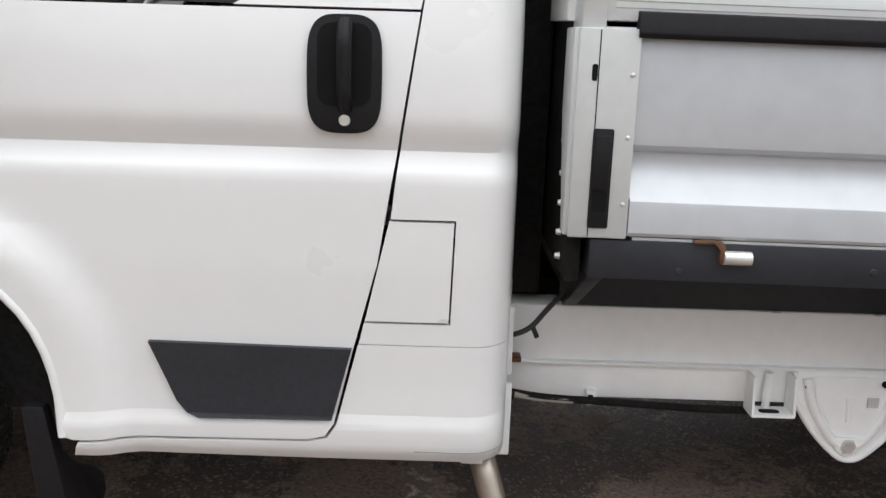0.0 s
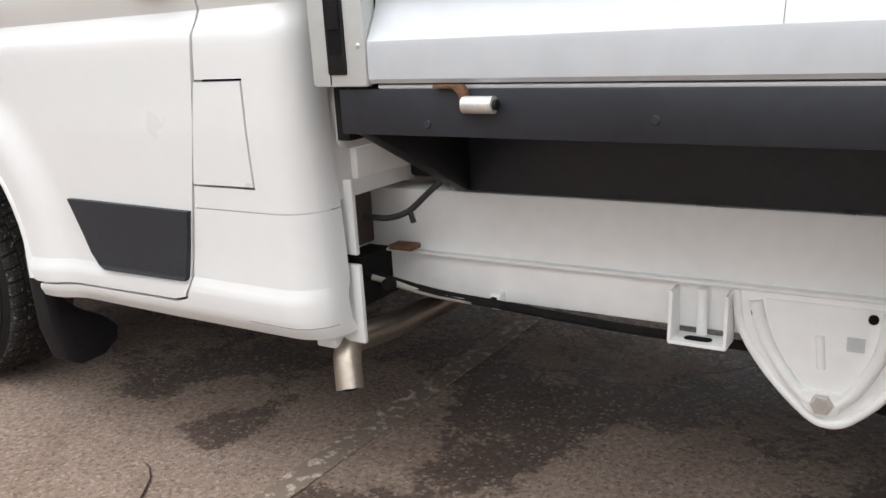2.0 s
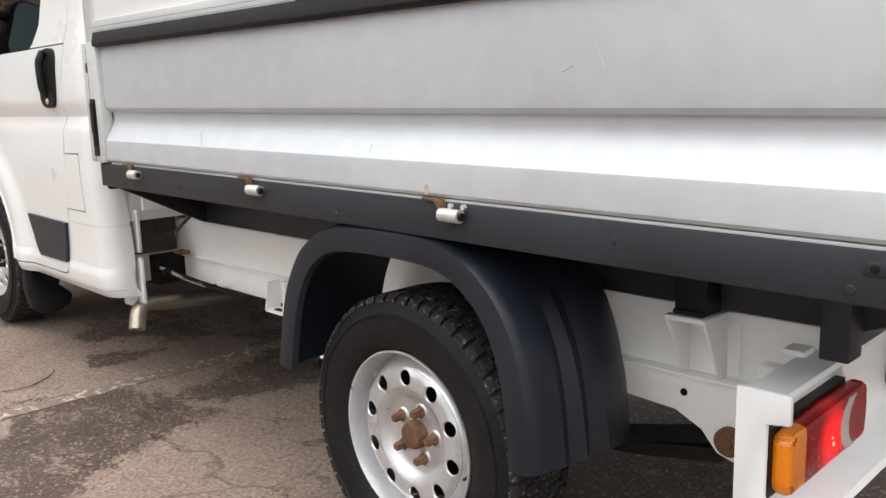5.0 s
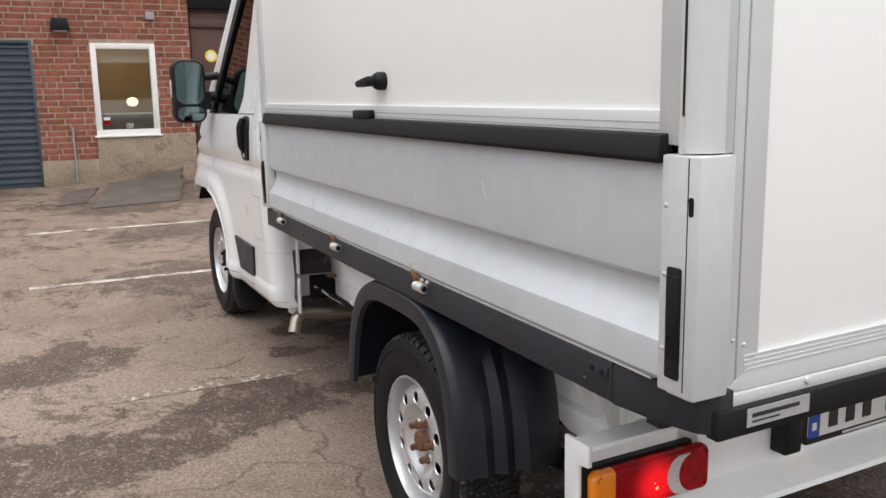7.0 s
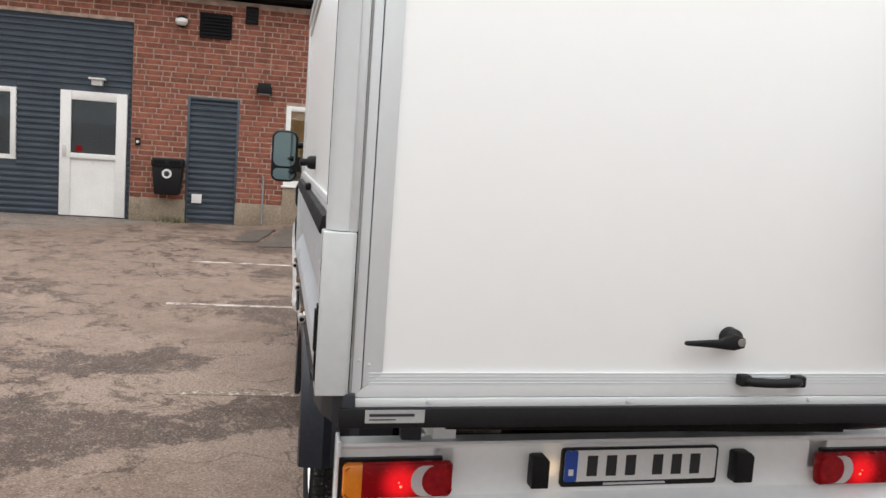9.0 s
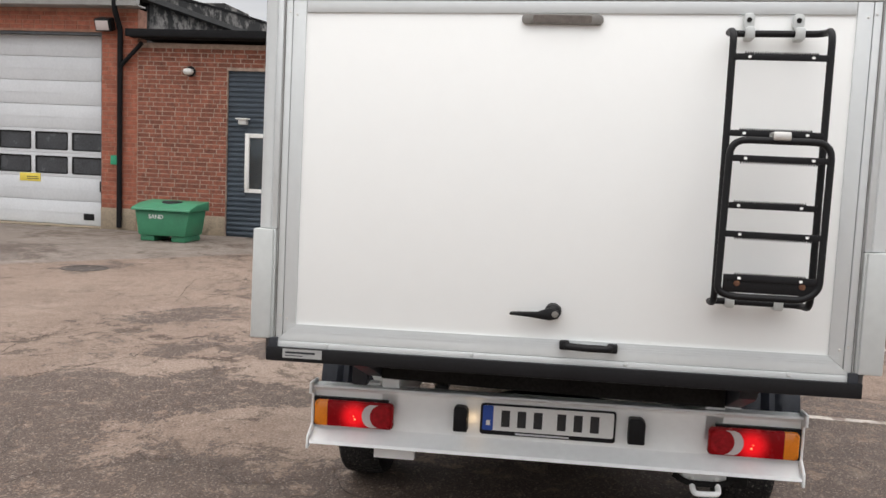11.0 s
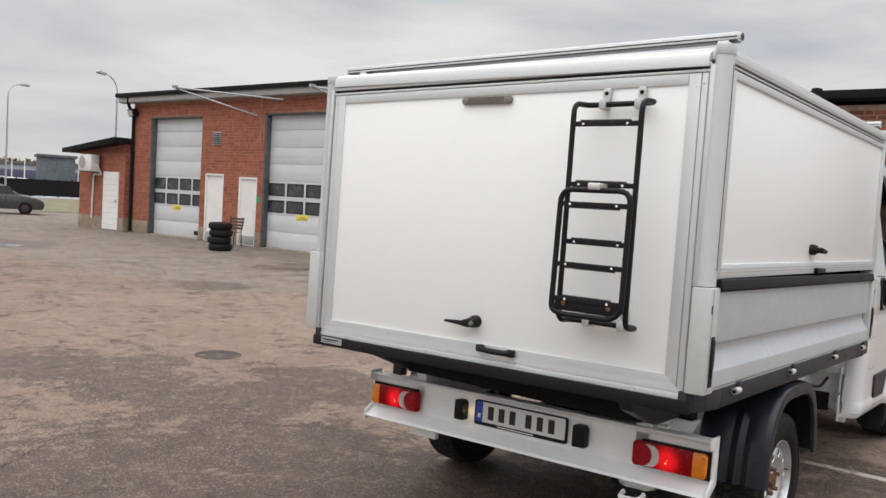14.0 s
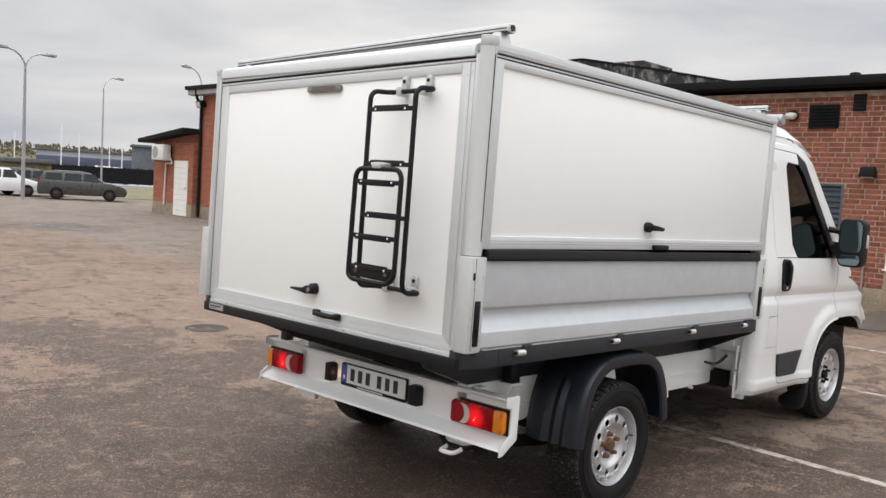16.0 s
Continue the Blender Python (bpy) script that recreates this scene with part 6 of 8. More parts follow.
    box("bed_skirt", truck, M["rail"], -1.35, -0.30, *yy(0.70, 0.665), 0.690, 0.86, 0.003, "dark steel bearer under the bed")
    prism("bed_gusset", truck, M["black"], [(s * 1.033, 0.856), (s * 0.705, 0.690), (s * 0.64, 0.690), (s * 0.64, 0.87), (s * 1.033, 0.87)], "x", -1.366, -1.334, 0.003, "dark steel gusset at the front of the bed")
    # pale strips stand in for daylight showing between rail and bed
    for x in (-0.86, -0.62):
        box("skirt_mark", truck, M["sticker"], x - 0.008, x + 0.008, *yy(0.712, 0.700), 0.6885, 0.6905, 0)
# cross members and dark underside
for x in (-1.1, -0.45, 0.35):
    box("cross_member", truck, M["under"], x - 0.04, x + 0.04, -0.66, 0.66, 0.56, 0.67, 0.005)
# block added to close the see-through space under the bed as dark underside
box("bed_frame", truck, M["under"], -0.43, 0.95, -0.655, 0.655, 0.70, 0.90, 0.003, "dark filler block under the bed")
# cross box added to close the bright see-through triangle at the bed's front
box("bed_bearer", truck, M["rail"], -1.35, -1.30, -0.66, 0.66, 0.695, 0.86, 0.003)
box("cross_member", truck, CH, -1.56, -1.50, -0.86, 0.86, 0.735, 0.80, 0.006)
box("fuel_tank", truck, M["under"], -1.45, -0.5, 0.05, 0.58, 0.34, 0.56, 0.05, "dark fuel tank")
lathe("spare_wheel", truck, M["tyre"], [(0.0, 0.37), (0.20, 0.37), (0.24, 0.34), (0.33, 0.36), (0.335, 0.47), (0.30, 0.51), (0.0, 0.51)], 36, "z", (0.40, 0.02, 0), False, "spare tyre slung under the bed")
for s in (-1, 1):
    bm = bmesh.new()
    for k in range(7):
        x = -0.55 + k * 0.2
        z = AZR - 0.06 + 0.10 * ((x - AXR) / 0.7) ** 2
        if k < 6:
            x2 = x + 0.2
            z2 = AZR - 0.06 + 0.10 * ((x2 - AXR) / 0.7) ** 2
            add_prism(bm, [(x, z), (x2, z2), (x2, z2 + 0.03), (x, z + 0.03)], "y", s * 0.62 - 0.035, s * 0.62 + 0.035)
    part("leaf_spring", bm, M["under"], truck, "dark leaf spring")
# exhaust
tube("exhaust_pipe", truck, M["exhaust"], bend([(-1.60, 0.35, 0.325), (-1.585, -0.33, 0.335), (-1.565, -0.70, 0.360), (-1.552, -0.885, 0.388), (-1.524, -0.915, 0.298)], 0.05, 6), 0.030, 16, "heat-stained steel exhaust pipe")
lathe("exhaust_bore", truck, M["dark"], [(0.0, 0.2625), (0.022, 0.2625), (0.022, 0.261)], 16, "z", (-1.524, -0.915, 0.042))
tube("brake_hose", truck, M["under"], bend([(-1.55, -0.80, 0.52), (-1.42, -0.74, 0.47), (-1.28, -0.715, 0.455), (-1.0, -0.70, 0.435), (-0.6, -0.66, 0.42)], 0.08), 0.010, 8)
tube("cable", truck, M["ink"], bend([(-1.54, -0.80, 0.645), (-1.49, -0.785, 0.638), (-1.445, -0.77, 0.652), (-1.41, -0.75, 0.69), (-1.355, -0.72, 0.74)], 0.05), 0.0065, 8, "black cable")
tube("cable", truck, M["ink"], bend([(-1.54, 0.80, 0.66), (-1.45, 0.78, 0.60), (-1.36, 0.74, 0.62)], 0.05), 0.009, 8, "black cable")
lathe("hose_joint", truck, M["under"], [(0.0, -0.81), (0.012, -0.81), (0.015, -0.79), (0.0, -0.78)], 12, "y", (-1.49, 0, 0.50))
tube("hose_sleeve", truck, M["sleeve"], bend([(-1.535, -0.795, 0.512), (-1.42, -0.742, 0.470), (-1.33, -0.724, 0.459)], 0.06), 0.0095, 10, "beige sleeve on the hose")
box("cab_mount", truck, M["primer"], -1.616, -1.598, -0.87, -0.692, 0.560, 0.70, 0.006, "brown primed cab mount")
tube("cable_clip", truck, M["ink"], [(-1.44, -0.772, 0.655), (-1.43, -0.776, 0.633)], 0.006, 6)
box("bracket", truck, M["rust"], -1.52, -1.46, -0.75, -0.71, 0.56, 0.572, 0.003)

# ---- rear wheel guards ----
GUARD = [(-0.364, 0.455), (-0.349, 0.527), (-0.324, 0.626), (-0.287, 0.706), (-0.234, 0.773), (-0.15, 0.821), (-0.06, 0.837), (0.08, 0.841), (0.205, 0.836), (0.285, 0.816), (0.354, 0.773), (0.408, 0.714), (0.442, 0.643), (0.461, 0.571), (0.472, 0.491), (0.478, 0.41)]
for s in (-1, 1):
    bm = bmesh.new()
    rows = []
    line = spline(GUARD)
    n = len(line)
    for i, (x, z) in enumerate(line):
        a, b = line[max(0, i - 1)], line[min(n - 1, i + 1)]
        t = Vector((b[0] - a[0], 0, b[1] - a[1])).normalized()
        nn = Vector((t.z, 0, -t.x))           # towards the wheel
        k = max(0.0, (i / 3 - 8) / 7)             # the rear half spreads and folds
        sec = [(1.040, 0.0), (1.052, 0.006), (1.056, 0.03), (1.052, 0.058), (1.036, 0.062), (1.028, 0.03), (0.74, 0.022), (0.735, 0.0),
               (0.76, -0.004 - 0.020 * k), (0.80, -0.005 - 0.034 * k), (0.855, -0.005 - 0.034 * k), (0.887, -0.004 - 0.008 * k), (0.92, -0.004 - 0.027 * k), (0.947, -0.003 - 0.004 * k), (0.975, -0.003 - 0.017 * k), (0.998, -0.003 - 0.006 * k), (1.025, -0.003 - 0.004 * k)]
        rows.append([bm.verts.new(Vector((x, s * y, z)) + nn * d) for y, d in sec])
    m = len(rows[0])
    for a, b in zip(rows, rows[1:]):
        for k in range(m):
            bm.faces.new((a[k], a[(k + 1) % m], b[(k + 1) % m], b[k]))
    bm.faces.new(rows[0])
    bm.faces.new(rows[-1][::-1])
    part("wheel_guard", bm, M["fender"], truck, "weathered black plastic wheel guard", 32)
    tube("guard_stay", truck, M["under"], [(-0.30, s * 0.98, 0.44), (-0.33, s * 0.62, 0.47)], 0.012, 8)

# ---- the bed ----
BX0, BX1 = -1.374, 1.335
for s in (-1, 1):
    y0, y1 = (min(s * 1.050, s * 0.97), max(s * 1.050, s * 0.97))
    bm = bmesh.new()
    add_prism(bm, [(s * 1.050, 0.853), (s * 1.050, 0.928), (s * 0.985, 0.928), (s * 0.985, 0.915), (s * 1.035, 0.915), (s * 1.035, 0.853)], "x", BX0, 1.105, 0.002)
    part("side_rail", bm, M["rail"], truck, "dark grey steel bed rail")
    prism("rail_end", truck, M["rail"], [(1.106, s * 0.985), (1.106, s * 1.0495), (1.215, s * 1.034), (1.285, s * 1.012), (1.312, s * 0.990), (1.312, s * 0.960), (1.25, s * 0.960)], "z", 0.850, 0.926, 0.002, "dark grey steel end of the bed rail")
    box("rail_lip", truck, AL, BX0 + 0.08, BX1 - 0.13, min(s * 1.046, s * 1.0), max(s * 1.046, s * 1.0), 0.928, 0.934, 0.001)
    # drop side: a rolled profile
    o = [(1.004, 1.300), (1.040, 1.300), (1.042, 1.290), (1.043, 1.13), (1.040, 1.108), (1.030, 1.098), (1.020, 1.094), (1.0185, 1.078), (1.0200, 1.066), (1.0240, 1.054), (1.0310, 1.040), (1.0400, 1.024), (1.0480, 1.011), (1.0525, 1.004), (1.054, 0.996), (1.054, 0.944), (1.050, 0.937), (1.004, 0.937)]
    bm = bmesh.new()
    add_prism(bm, [(s * y, z) for y, z in o], "x", -1.306, 1.236)
    part("drop_side", bm, M["alu_side"], truck, "pale aluminium drop side", 20)
    prism("seal_strip", truck, M["rubber"], [(s * 1.03, 1.302), (s * 1.060, 1.300), (s * 1.066, 1.308), (s * 1.058, 1.345), (s * 1.03, 1.348)], "x", -1.315, 1.230, 0.002, "black rubber seal")
    # posts with latches
    for x0, x1, xs in ((-1.420, -1.308, -1.370), (1.235, 1.322, 1.270)):
        p = box("corner_post", truck, M["post"], x0, x1, min(s * 1.058, s * (1.02 if x0 < 0 else 0.985)), max(s * 1.058, s * (1.02 if x0 < 0 else 0.985)), 0.925 if x0 > 0 else 0.932, 1.315, 0.004, "grey steel corner post")
        slot = prism("latch_plate", p, M["black"], rounded(xs - 0.014, xs + 0.024 if x0 < 0 else xs + 0.018, 0.952, 1.137, 0.004), "y", min(s * 1.0555, s * 1.0615), max(s * 1.0555, s * 1.0615), 0.001, "black drop-side latch")
        prism("latch_opening", p, M["dark"], rounded(xs - 0.009, xs + 0.019, 0.985, 1.022, 0.003), "y", min(s * 1.06, s * 1.0622), max(s * 1.06, s * 1.0622))
        box("latch_lever", p, M["black"], xs - 0.010, xs + 0.019, min(s * 1.061, s * 1.066), max(s * 1.061, s * 1.066), 1.025, 1.125, 0.002)
        box("post_seam", p, M["dark"], x0 + 0.037 if x0 < 0 else x1 - 0.026, x0 + 0.039 if x0 < 0 else x1 - 0.024, min(s * 1.058, s * 1.0586), max(s * 1.058, s * 1.0586), 0.935, 1.312, 0)
        prism("key_slot", p, M["dark"], rounded(x0 + 0.026 if x0 < 0 else x1 - 0.022, x0 + 0.036 if x0 < 0 else x1 - 0.012, 1.222, 1.252, 0.004), "y", min(s * 1.058, s * 1.0592), max(s * 1.058, s * 1.0592))
        for z in (1.235, 1.122, 0.998):
            lathe("rivet", p, M["zinc"], [(0.0, s * 1.0605), (0.003, s * 1.060), (0.0045, s * 1.059), (0.0045, s * 1.057)], 12, "y", ((x1 - 0.012) if x0 < 0 else (x0 + 0.012), 0, z))
    if s < 0:
        for x, z, w, h in ((0.215, 0.950, 0.014, 0.022), (-0.47, 0.944, 0.040, 0.005)):
            prism("rust_stain", truck, M["stain"], [(x + w * 0.5 * math.cos(k) * (1 + 0.2 * math.sin(3 * k)), z + h * 0.5 * math.sin(k)) for k in (2 * math.pi * q / 14 for q in range(14))], "y", -1.0546, -1.0540)
    # hinges
    for x in ((-1.075, -0.385, 0.310) if s < 0 else (-1.155, -0.505, 0.265, 1.0)):
        h = tube("hinge", truck, M["zinc"], [(x - 0.048, s * 1.062, 0.905), (x + 0.004, s * 1.062, 0.905)], 0.0135, 14, "zinc hinge barrel")
        tube("pin", h, M["black"], [(x + 0.003, s * 1.062, 0.905), (x + 0.010, s * 1.062, 0.905)], 0.008, 10)
        box("strap", h, M["rust" if s < 0 else "rail"], x - 0.105, x - 0.060, min(s * 1.050, s * 1.060), max(s * 1.050, s * 1.060), 0.929, 0.935, 0.001, "rusty hinge strap")
        prism("strap_leg", h, M["rust" if s < 0 else "rail"], [(x - 0.070, 0.935), (x - 0.052, 0.935), (x - 0.045, 0.924), (x - 0.046, 0.894), (x - 0.054, 0.892), (x - 0.056, 0.920)], "y", min(s * 1.050, s * 1.066), max(s * 1.050, s * 1.066), 0.001)
        for dx in (-0.03, 0.005) if x > 0 and s < 0 else ():
            lathe("bolt", h, M["zinc"], [(0.0, s * 1.057), (0.0055, s * 1.057), (0.0065, s * 1.050)], 6, "y", (x + dx, 0, 0.922))
    if s < 0:
        rb = box("bolted_plate", truck, M["rail"], 1.035, 1.095, -1.054, -1.050, 0.895, 0.915, 0.002)
    for dx in (-0.015, 0.015) if s < 0 else ():
        lathe("bolt", rb, M["under"], [(0.0, s * 1.057), (0.0055, s * 1.057), (0.0065, s * 1.054)], 6, "y", (1.065 + dx, 0, 0.905))
    rnd = random.Random(3)
    for k in range(7):
        x = -1.20 + k * 0.37
        lathe("rail_bolt", truck, M["rail"], [(0.0, s * 1.0525), (0.006, s * 1.052), (0.008, s * 1.049)], 10, "y", (x, 0, 0.872 + 0.012 * (k % 3)))
box("bed_floor", truck, M["rail"], BX0, 1.24, -1.03, 1.03, 0.905, 0.930, 0.003)
box("front_rail", truck, M["rail"], BX0, BX0 + 0.035, -1.036, 1.036, 0.853, 0.905, 0.002)
# dark block added to hide the bright gap between cab and bed
box("cab_gap_filler", truck, M["under"], -1.500, -1.42, -0.68, 0.68, 0.71, 1.40, 0.01, "dark filler block behind the cab")
# near-black colour also stands in for the shade between cab and bed
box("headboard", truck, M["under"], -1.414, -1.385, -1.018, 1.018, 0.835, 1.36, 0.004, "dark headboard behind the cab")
for s in (-1, 1):
    prism("headboard_corner", truck, M["post"], [(s * 1.05, 1.315), (s * 0.945, 1.315), (s * 0.945, 1.16), (s * 1.0, 1.0), (s * 1.02, 0.935), (s * 1.05, 0.935)], "x", -1.428, -1.4145, 0.002, "grey corner of the headboard")
    for z in (1.25, 1.10, 1.035, 0.975, 0.915, 0.865):
        lathe("headboard_bolt", truck, M["zinc"], [(0.0, -1.424), (0.006, -1.424), (0.008, -1.413)], 6, "x", (0, s * 0.935, z))
box("rear_rail", truck, M["black"], BX1 - 0.045, BX1 - 0.017, -0.998, 1.004, 0.820, 0.8695, 0.003, "dark grey steel rear rail")
st = box("maker_sticker", truck, M["gutter"], BX1 - 0.017, BX1 - 0.015, -0.935, -0.790, 0.834, 0.866, 0.0, "grey maker's sticker with unreadable print")
box("print_bar", st, M["rail"], BX1 - 0.015, BX1 - 0.0144, -0.925, -0.815, 0.850, 0.857, 0)
box("print_bar", st, M["rail"], BX1 - 0.015, BX1 - 0.0144, -0.925, -0.86, 0.841, 0.844, 0)

# ---- the box ----
TOP = 2.19
RX = 1.300           # rear face of the box
for s in (-1, 1):
    def yy(a, b):
        return (min(s * a, s * b), max(s * a, s * b))
    side = box("side_hatch", truck, M["panel"], -1.36, 1.21, *yy(1.030, 1.00), 1.39, 2.10, 0.002, "white side hatch panel")
    for n_, z0, z1, d in (("hatch_rail", 1.350, 1.405, 1.040), ("hatch_rail", 2.088, 2.118, 1.040), ("top_rail", 2.138, 2.185, 1.045)):
        box(n_, truck, AL, -1.40, 1.272, *yy(d, 0.99), z0, z1, 0.004, "ribbed aluminium rail")
    for z in (1.372, 1.384):
        box("rail_groove", truck, M["gutter"], -1.39, 1.21, *yy(1.0405, 1.035), z, z + 0.002, 0)
    for z in (2.118, 2.1315):
        box("hatch_seal", truck, M["rubber"], -1.39, 1.27, *yy(1.034, 0.99), z, z + 0.0065, 0, "black hatch seal")
    box("top_rail", truck, AL, -1.40, 1.272, *yy(1.038, 0.99), 2.1245, 2.1315, 0)
    for x0, x1 in ((-1.40, -1.355), (1.205, 1.272)):
        box("hatch_stile", truck, AL, x0, x1, *yy(1.0415, 0.99), 1.35, 2.118, 0.003)
    for x, w, d in ((1.2715, 0.0035, 1.0512),):
        box("hatch_seal", truck, M["rubber"], x - 0.001, x + w, *yy(d, 1.0), 1.352, 2.116, 0)
    # rounded corner post of the box
    bm = bmesh.new()
    R = 0.048
    arc = [(RX + 0.011 - R + R * math.sin(radians(a)), s * (1.050 - R + R * math.cos(radians(a)))) for a in range(0, 91, 10)]
    inner = [(RX + 0.011, s * 1.000), (RX - 0.01, s * 0.985), (1.276, s * 0.985)]
    add_prism(bm, [(1.276, s * 1.050)] + arc + inner, "z", 1.294, 2.150)
    part("box_post", bm, AL, truck, "rounded aluminium corner post", 30)
    bm = bmesh.new()
    arc2 = [(x + 0.002, y) for x, y in arc]
    add_prism(bm, [(1.255, s * 1.052)] + [(x, y * 1.002) for x, y in arc2] + inner, "z", 2.150, TOP, 0.003)
    part("corner_cap", bm, M["post"], truck, "grey corner cap")
    bm = bmesh.new()
    add_prism(bm, [(-1.415, s * 1.043), (-1.415, s * 0.93), (-1.40, s * 0.93), (-1.37, s * 1.0), (-1.37, s * 1.043)], "z", 1.32, 2.15, 0.006)
    part("box_post", bm, AL, truck, "aluminium front corner post", 30)
    # rounded roof edge
    bm = bmesh.new()
    add_prism(bm, [(s * 0.96, 2.15), (s * 1.047, 2.15), (s * 1.046, 2.17), (s * 1.035, 2.184), (s * 1.015, 2.192), (s * 0.96, 2.195)], "x", -1.41, 1.256)
    part("roof_edge", bm, AL, truck, "", 30)
    # lock and grip
    lk = lathe("hatch_lock", truck, M["black"], [(0.0, s * 1.062), (0.020, s * 1.062), (0.026, s * 1.050), (0.026, s * 1.030)], 20, "y", (0.0, 0, 1.452), False, "black T-handle lock")
    prism("lock_lever", lk, M["black"], [(-0.085, 1.441), (-0.075, 1.436), (0.012, 1.438), (0.020, 1.452), (0.012, 1.466), (-0.04, 1.460), (-0.085, 1.454)], "y", *yy(1.060, 1.090), 0.005)
    box("grip", truck, M["black"], -0.195, -0.055, *yy(1.062, 1.038), 1.358, 1.384, 0.007, "black hatch grip")
box("box_roof", truck, M["panel"], -1.43, RX - 0.02, -0.98, 0.98, 2.15, 2.194, 0.004, "white box roof")
box("front_panel", truck, M["panel"], -1.43, -1.40, -0.95, 0.95, 1.35, 2.15, 0.003)
# rear hatch
rp = box("rear_hatch", truck, M["panel"], RX - 0.03, RX - 0.006, -0.92, 0.92, 0.94, 2.06, 0.001, "white rear hatch panel")
for sy in (-1, 1):
    a, b = sy * 0.897, sy * 0.970
    box("seam", rp, M["dark"], RX - 0.03, RX - 0.012, min(sy * 0.965, sy * 0.985), max(sy * 0.965, sy * 0.985), 0.90, 2.10, 0)
    box("hatch_seal", truck, M["gutter"], RX - 0.03, RX + 0.0015, min(sy * 0.9715, sy * 0.9750), max(sy * 0.9715, sy * 0.9750), 0.897, 2.118, 0, "grey hatch seal")
    c = sy * 0.944
    prism("hatch_frame", rp, AL, [(a, 0.952), (c, 0.9135), (c, 2.0885), (a, 2.0885)], "x", RX - 0.03, RX, 0.002, "aluminium hatch frame")
    prism("frame_strip", rp, AL, [(c + sy * 0.0025, 0.911), (b, 0.892), (b, 2.0885), (c + sy * 0.0025, 2.0885)], "x", RX - 0.03, RX - 0.001, 0.002)
    box("box_stile", truck, AL, RX - 0.05, RX + 0.006, min(sy * 0.9765, sy * 0.997), max(sy * 0.9765, sy * 0.997), 1.292, 2.118, 0.003)
    box("lower_post", truck, M["post"], RX - 0.05, RX + 0.007, min(sy * 0.978, sy * 1.052), max(sy * 0.978, sy * 1.052), 0.897, 1.2905, 0.004, "grey steel corner post")
    for z in (1.225, 1.115, 0.992):
        lathe("rivet", truck, M["zinc"], [(0.0, RX + 0.0095), (0.003, RX + 0.009), (0.0042, RX + 0.0065)], 10, "x", (0, sy * 0.996, z))
    for z in (0.972, 2.04):
        lathe("rivet", truck, M["zinc"], [(0.0, RX + 0.003), (0.003, RX + 0.0025), (0.0042, RX)], 10, "x", (0, sy * 0.93, z))
        lathe("rivet", truck, M["zinc"], [(0.0, RX + 0.003), (0.003, RX + 0.0025), (0.0042, RX)], 10, "x", (0, sy * 0.955, z + 0.01))
prism("hatch_frame", rp, AL, [(-0.8965, 0.952), (0.8965, 0.952), (0.9695, 0.892), (-0.9695, 0.892)], "x", RX - 0.03, RX, 0.002, "aluminium hatch frame")
prism("hatch_frame", rp, AL, [(-0.8955, 2.048), (0.8955, 2.048), (0.8955, 2.0885), (-0.8955, 2.0885)], "x", RX - 0.03, RX, 0.002, "aluminium hatch frame")
for k in range(4):
    z = 0.926 + k * 0.008
    prism("frame_rib", rp, AL, [(-0.93, z), (0.93, z), (0.93, z + 0.003), (-0.93, z + 0.003)], "x", RX, RX + 0.0016)
box("sill_rail", truck, AL, RX - 0.03, RX + 0.004, -0.985, 0.985, 0.864, 0.8905, 0.002, "aluminium sill rail")
for k in range(4):
    lathe("sill_bolt", truck, AL, [(0.0, RX + 0.010), (0.006, RX + 0.009), (0.008, RX + 0.005)], 12, "x", (0, -0.78 + k * 0.52, 0.884))
box("rear_top_rail", truck, AL, RX - 0.05, RX + 0.002, -0.976, 0.976, 2.0905, 2.1015, 0.003)
box("hatch_seal", truck, M["rubber"], RX - 0.05, RX - 0.006, -0.976, 0.976, 2.1015, 2.1135, 0.0)
box("rear_top_rail", truck, AL, RX - 0.05, RX + 0.003, -0.976, 0.976, 2.1135, 2.1285, 0.003)
box("hatch_seal", truck, M["rubber"], RX - 0.05, RX - 0.006, -0.976, 0.976, 2.1285, 2.132, 0.0)
bm = bmesh.new()
add_prism(bm, [(RX - 0.09, 2.132), (RX + 0.010, 2.132), (RX + 0.010, 2.160), (RX + 0.002, 2.180), (RX - 0.02, 2.192), (RX - 0.09, 2.195)], "y", -0.972, 0.972)
part("rear_roof_edge", bm, AL, truck, "", 30)
# brake light strip, lock, grip
bl = prism("high_brake_light", truck, M["grey_lens"], rounded(-0.150, 0.118, 2.022, 2.056, 0.016, 5), "x", RX - 0.006, RX + 0.009, 0.003, "high-level brake light")
prism("lens", bl, M["brown_lens"], rounded(-0.112, 0.080, 2.027, 2.051, 0.006), "x", RX + 0.009, RX + 0.0105)
lk = lathe("hatch_lock", truck, M["black"], [(0.0, RX + 0.032), (0.014, RX + 0.032), (0.026, RX + 0.022), (0.028, RX - 0.006)], 24, "x", (0, 0.010, 1.068), False, "black swing-handle lock")
prism("lock_lever", lk, M["black"], [(-0.135, 1.052), (-0.132, 1.062), (-0.04, 1.068), (0.0, 1.085), (0.030, 1.075), (0.030, 1.050), (0.0, 1.042), (-0.06, 1.048)], "x", RX + 0.028, RX + 0.046, 0.004)
lathe("lock_cylinder", lk, M["grey_lens"], [(0.0, RX + 0.050), (0.010, RX + 0.049), (0.012, RX + 0.044)], 14, "x", (0, 0.018, 1.064))
tube("pull_grip", truck, M["black"], bend([(RX - 0.0, 0.055, 0.958), (RX + 0.032, 0.062, 0.958), (RX + 0.034, 0.13, 0.956), (RX + 0.032, 0.206, 0.958), (RX - 0.0, 0.214, 0.958)], 0.02), 0.0125, 10, "black pull grip")
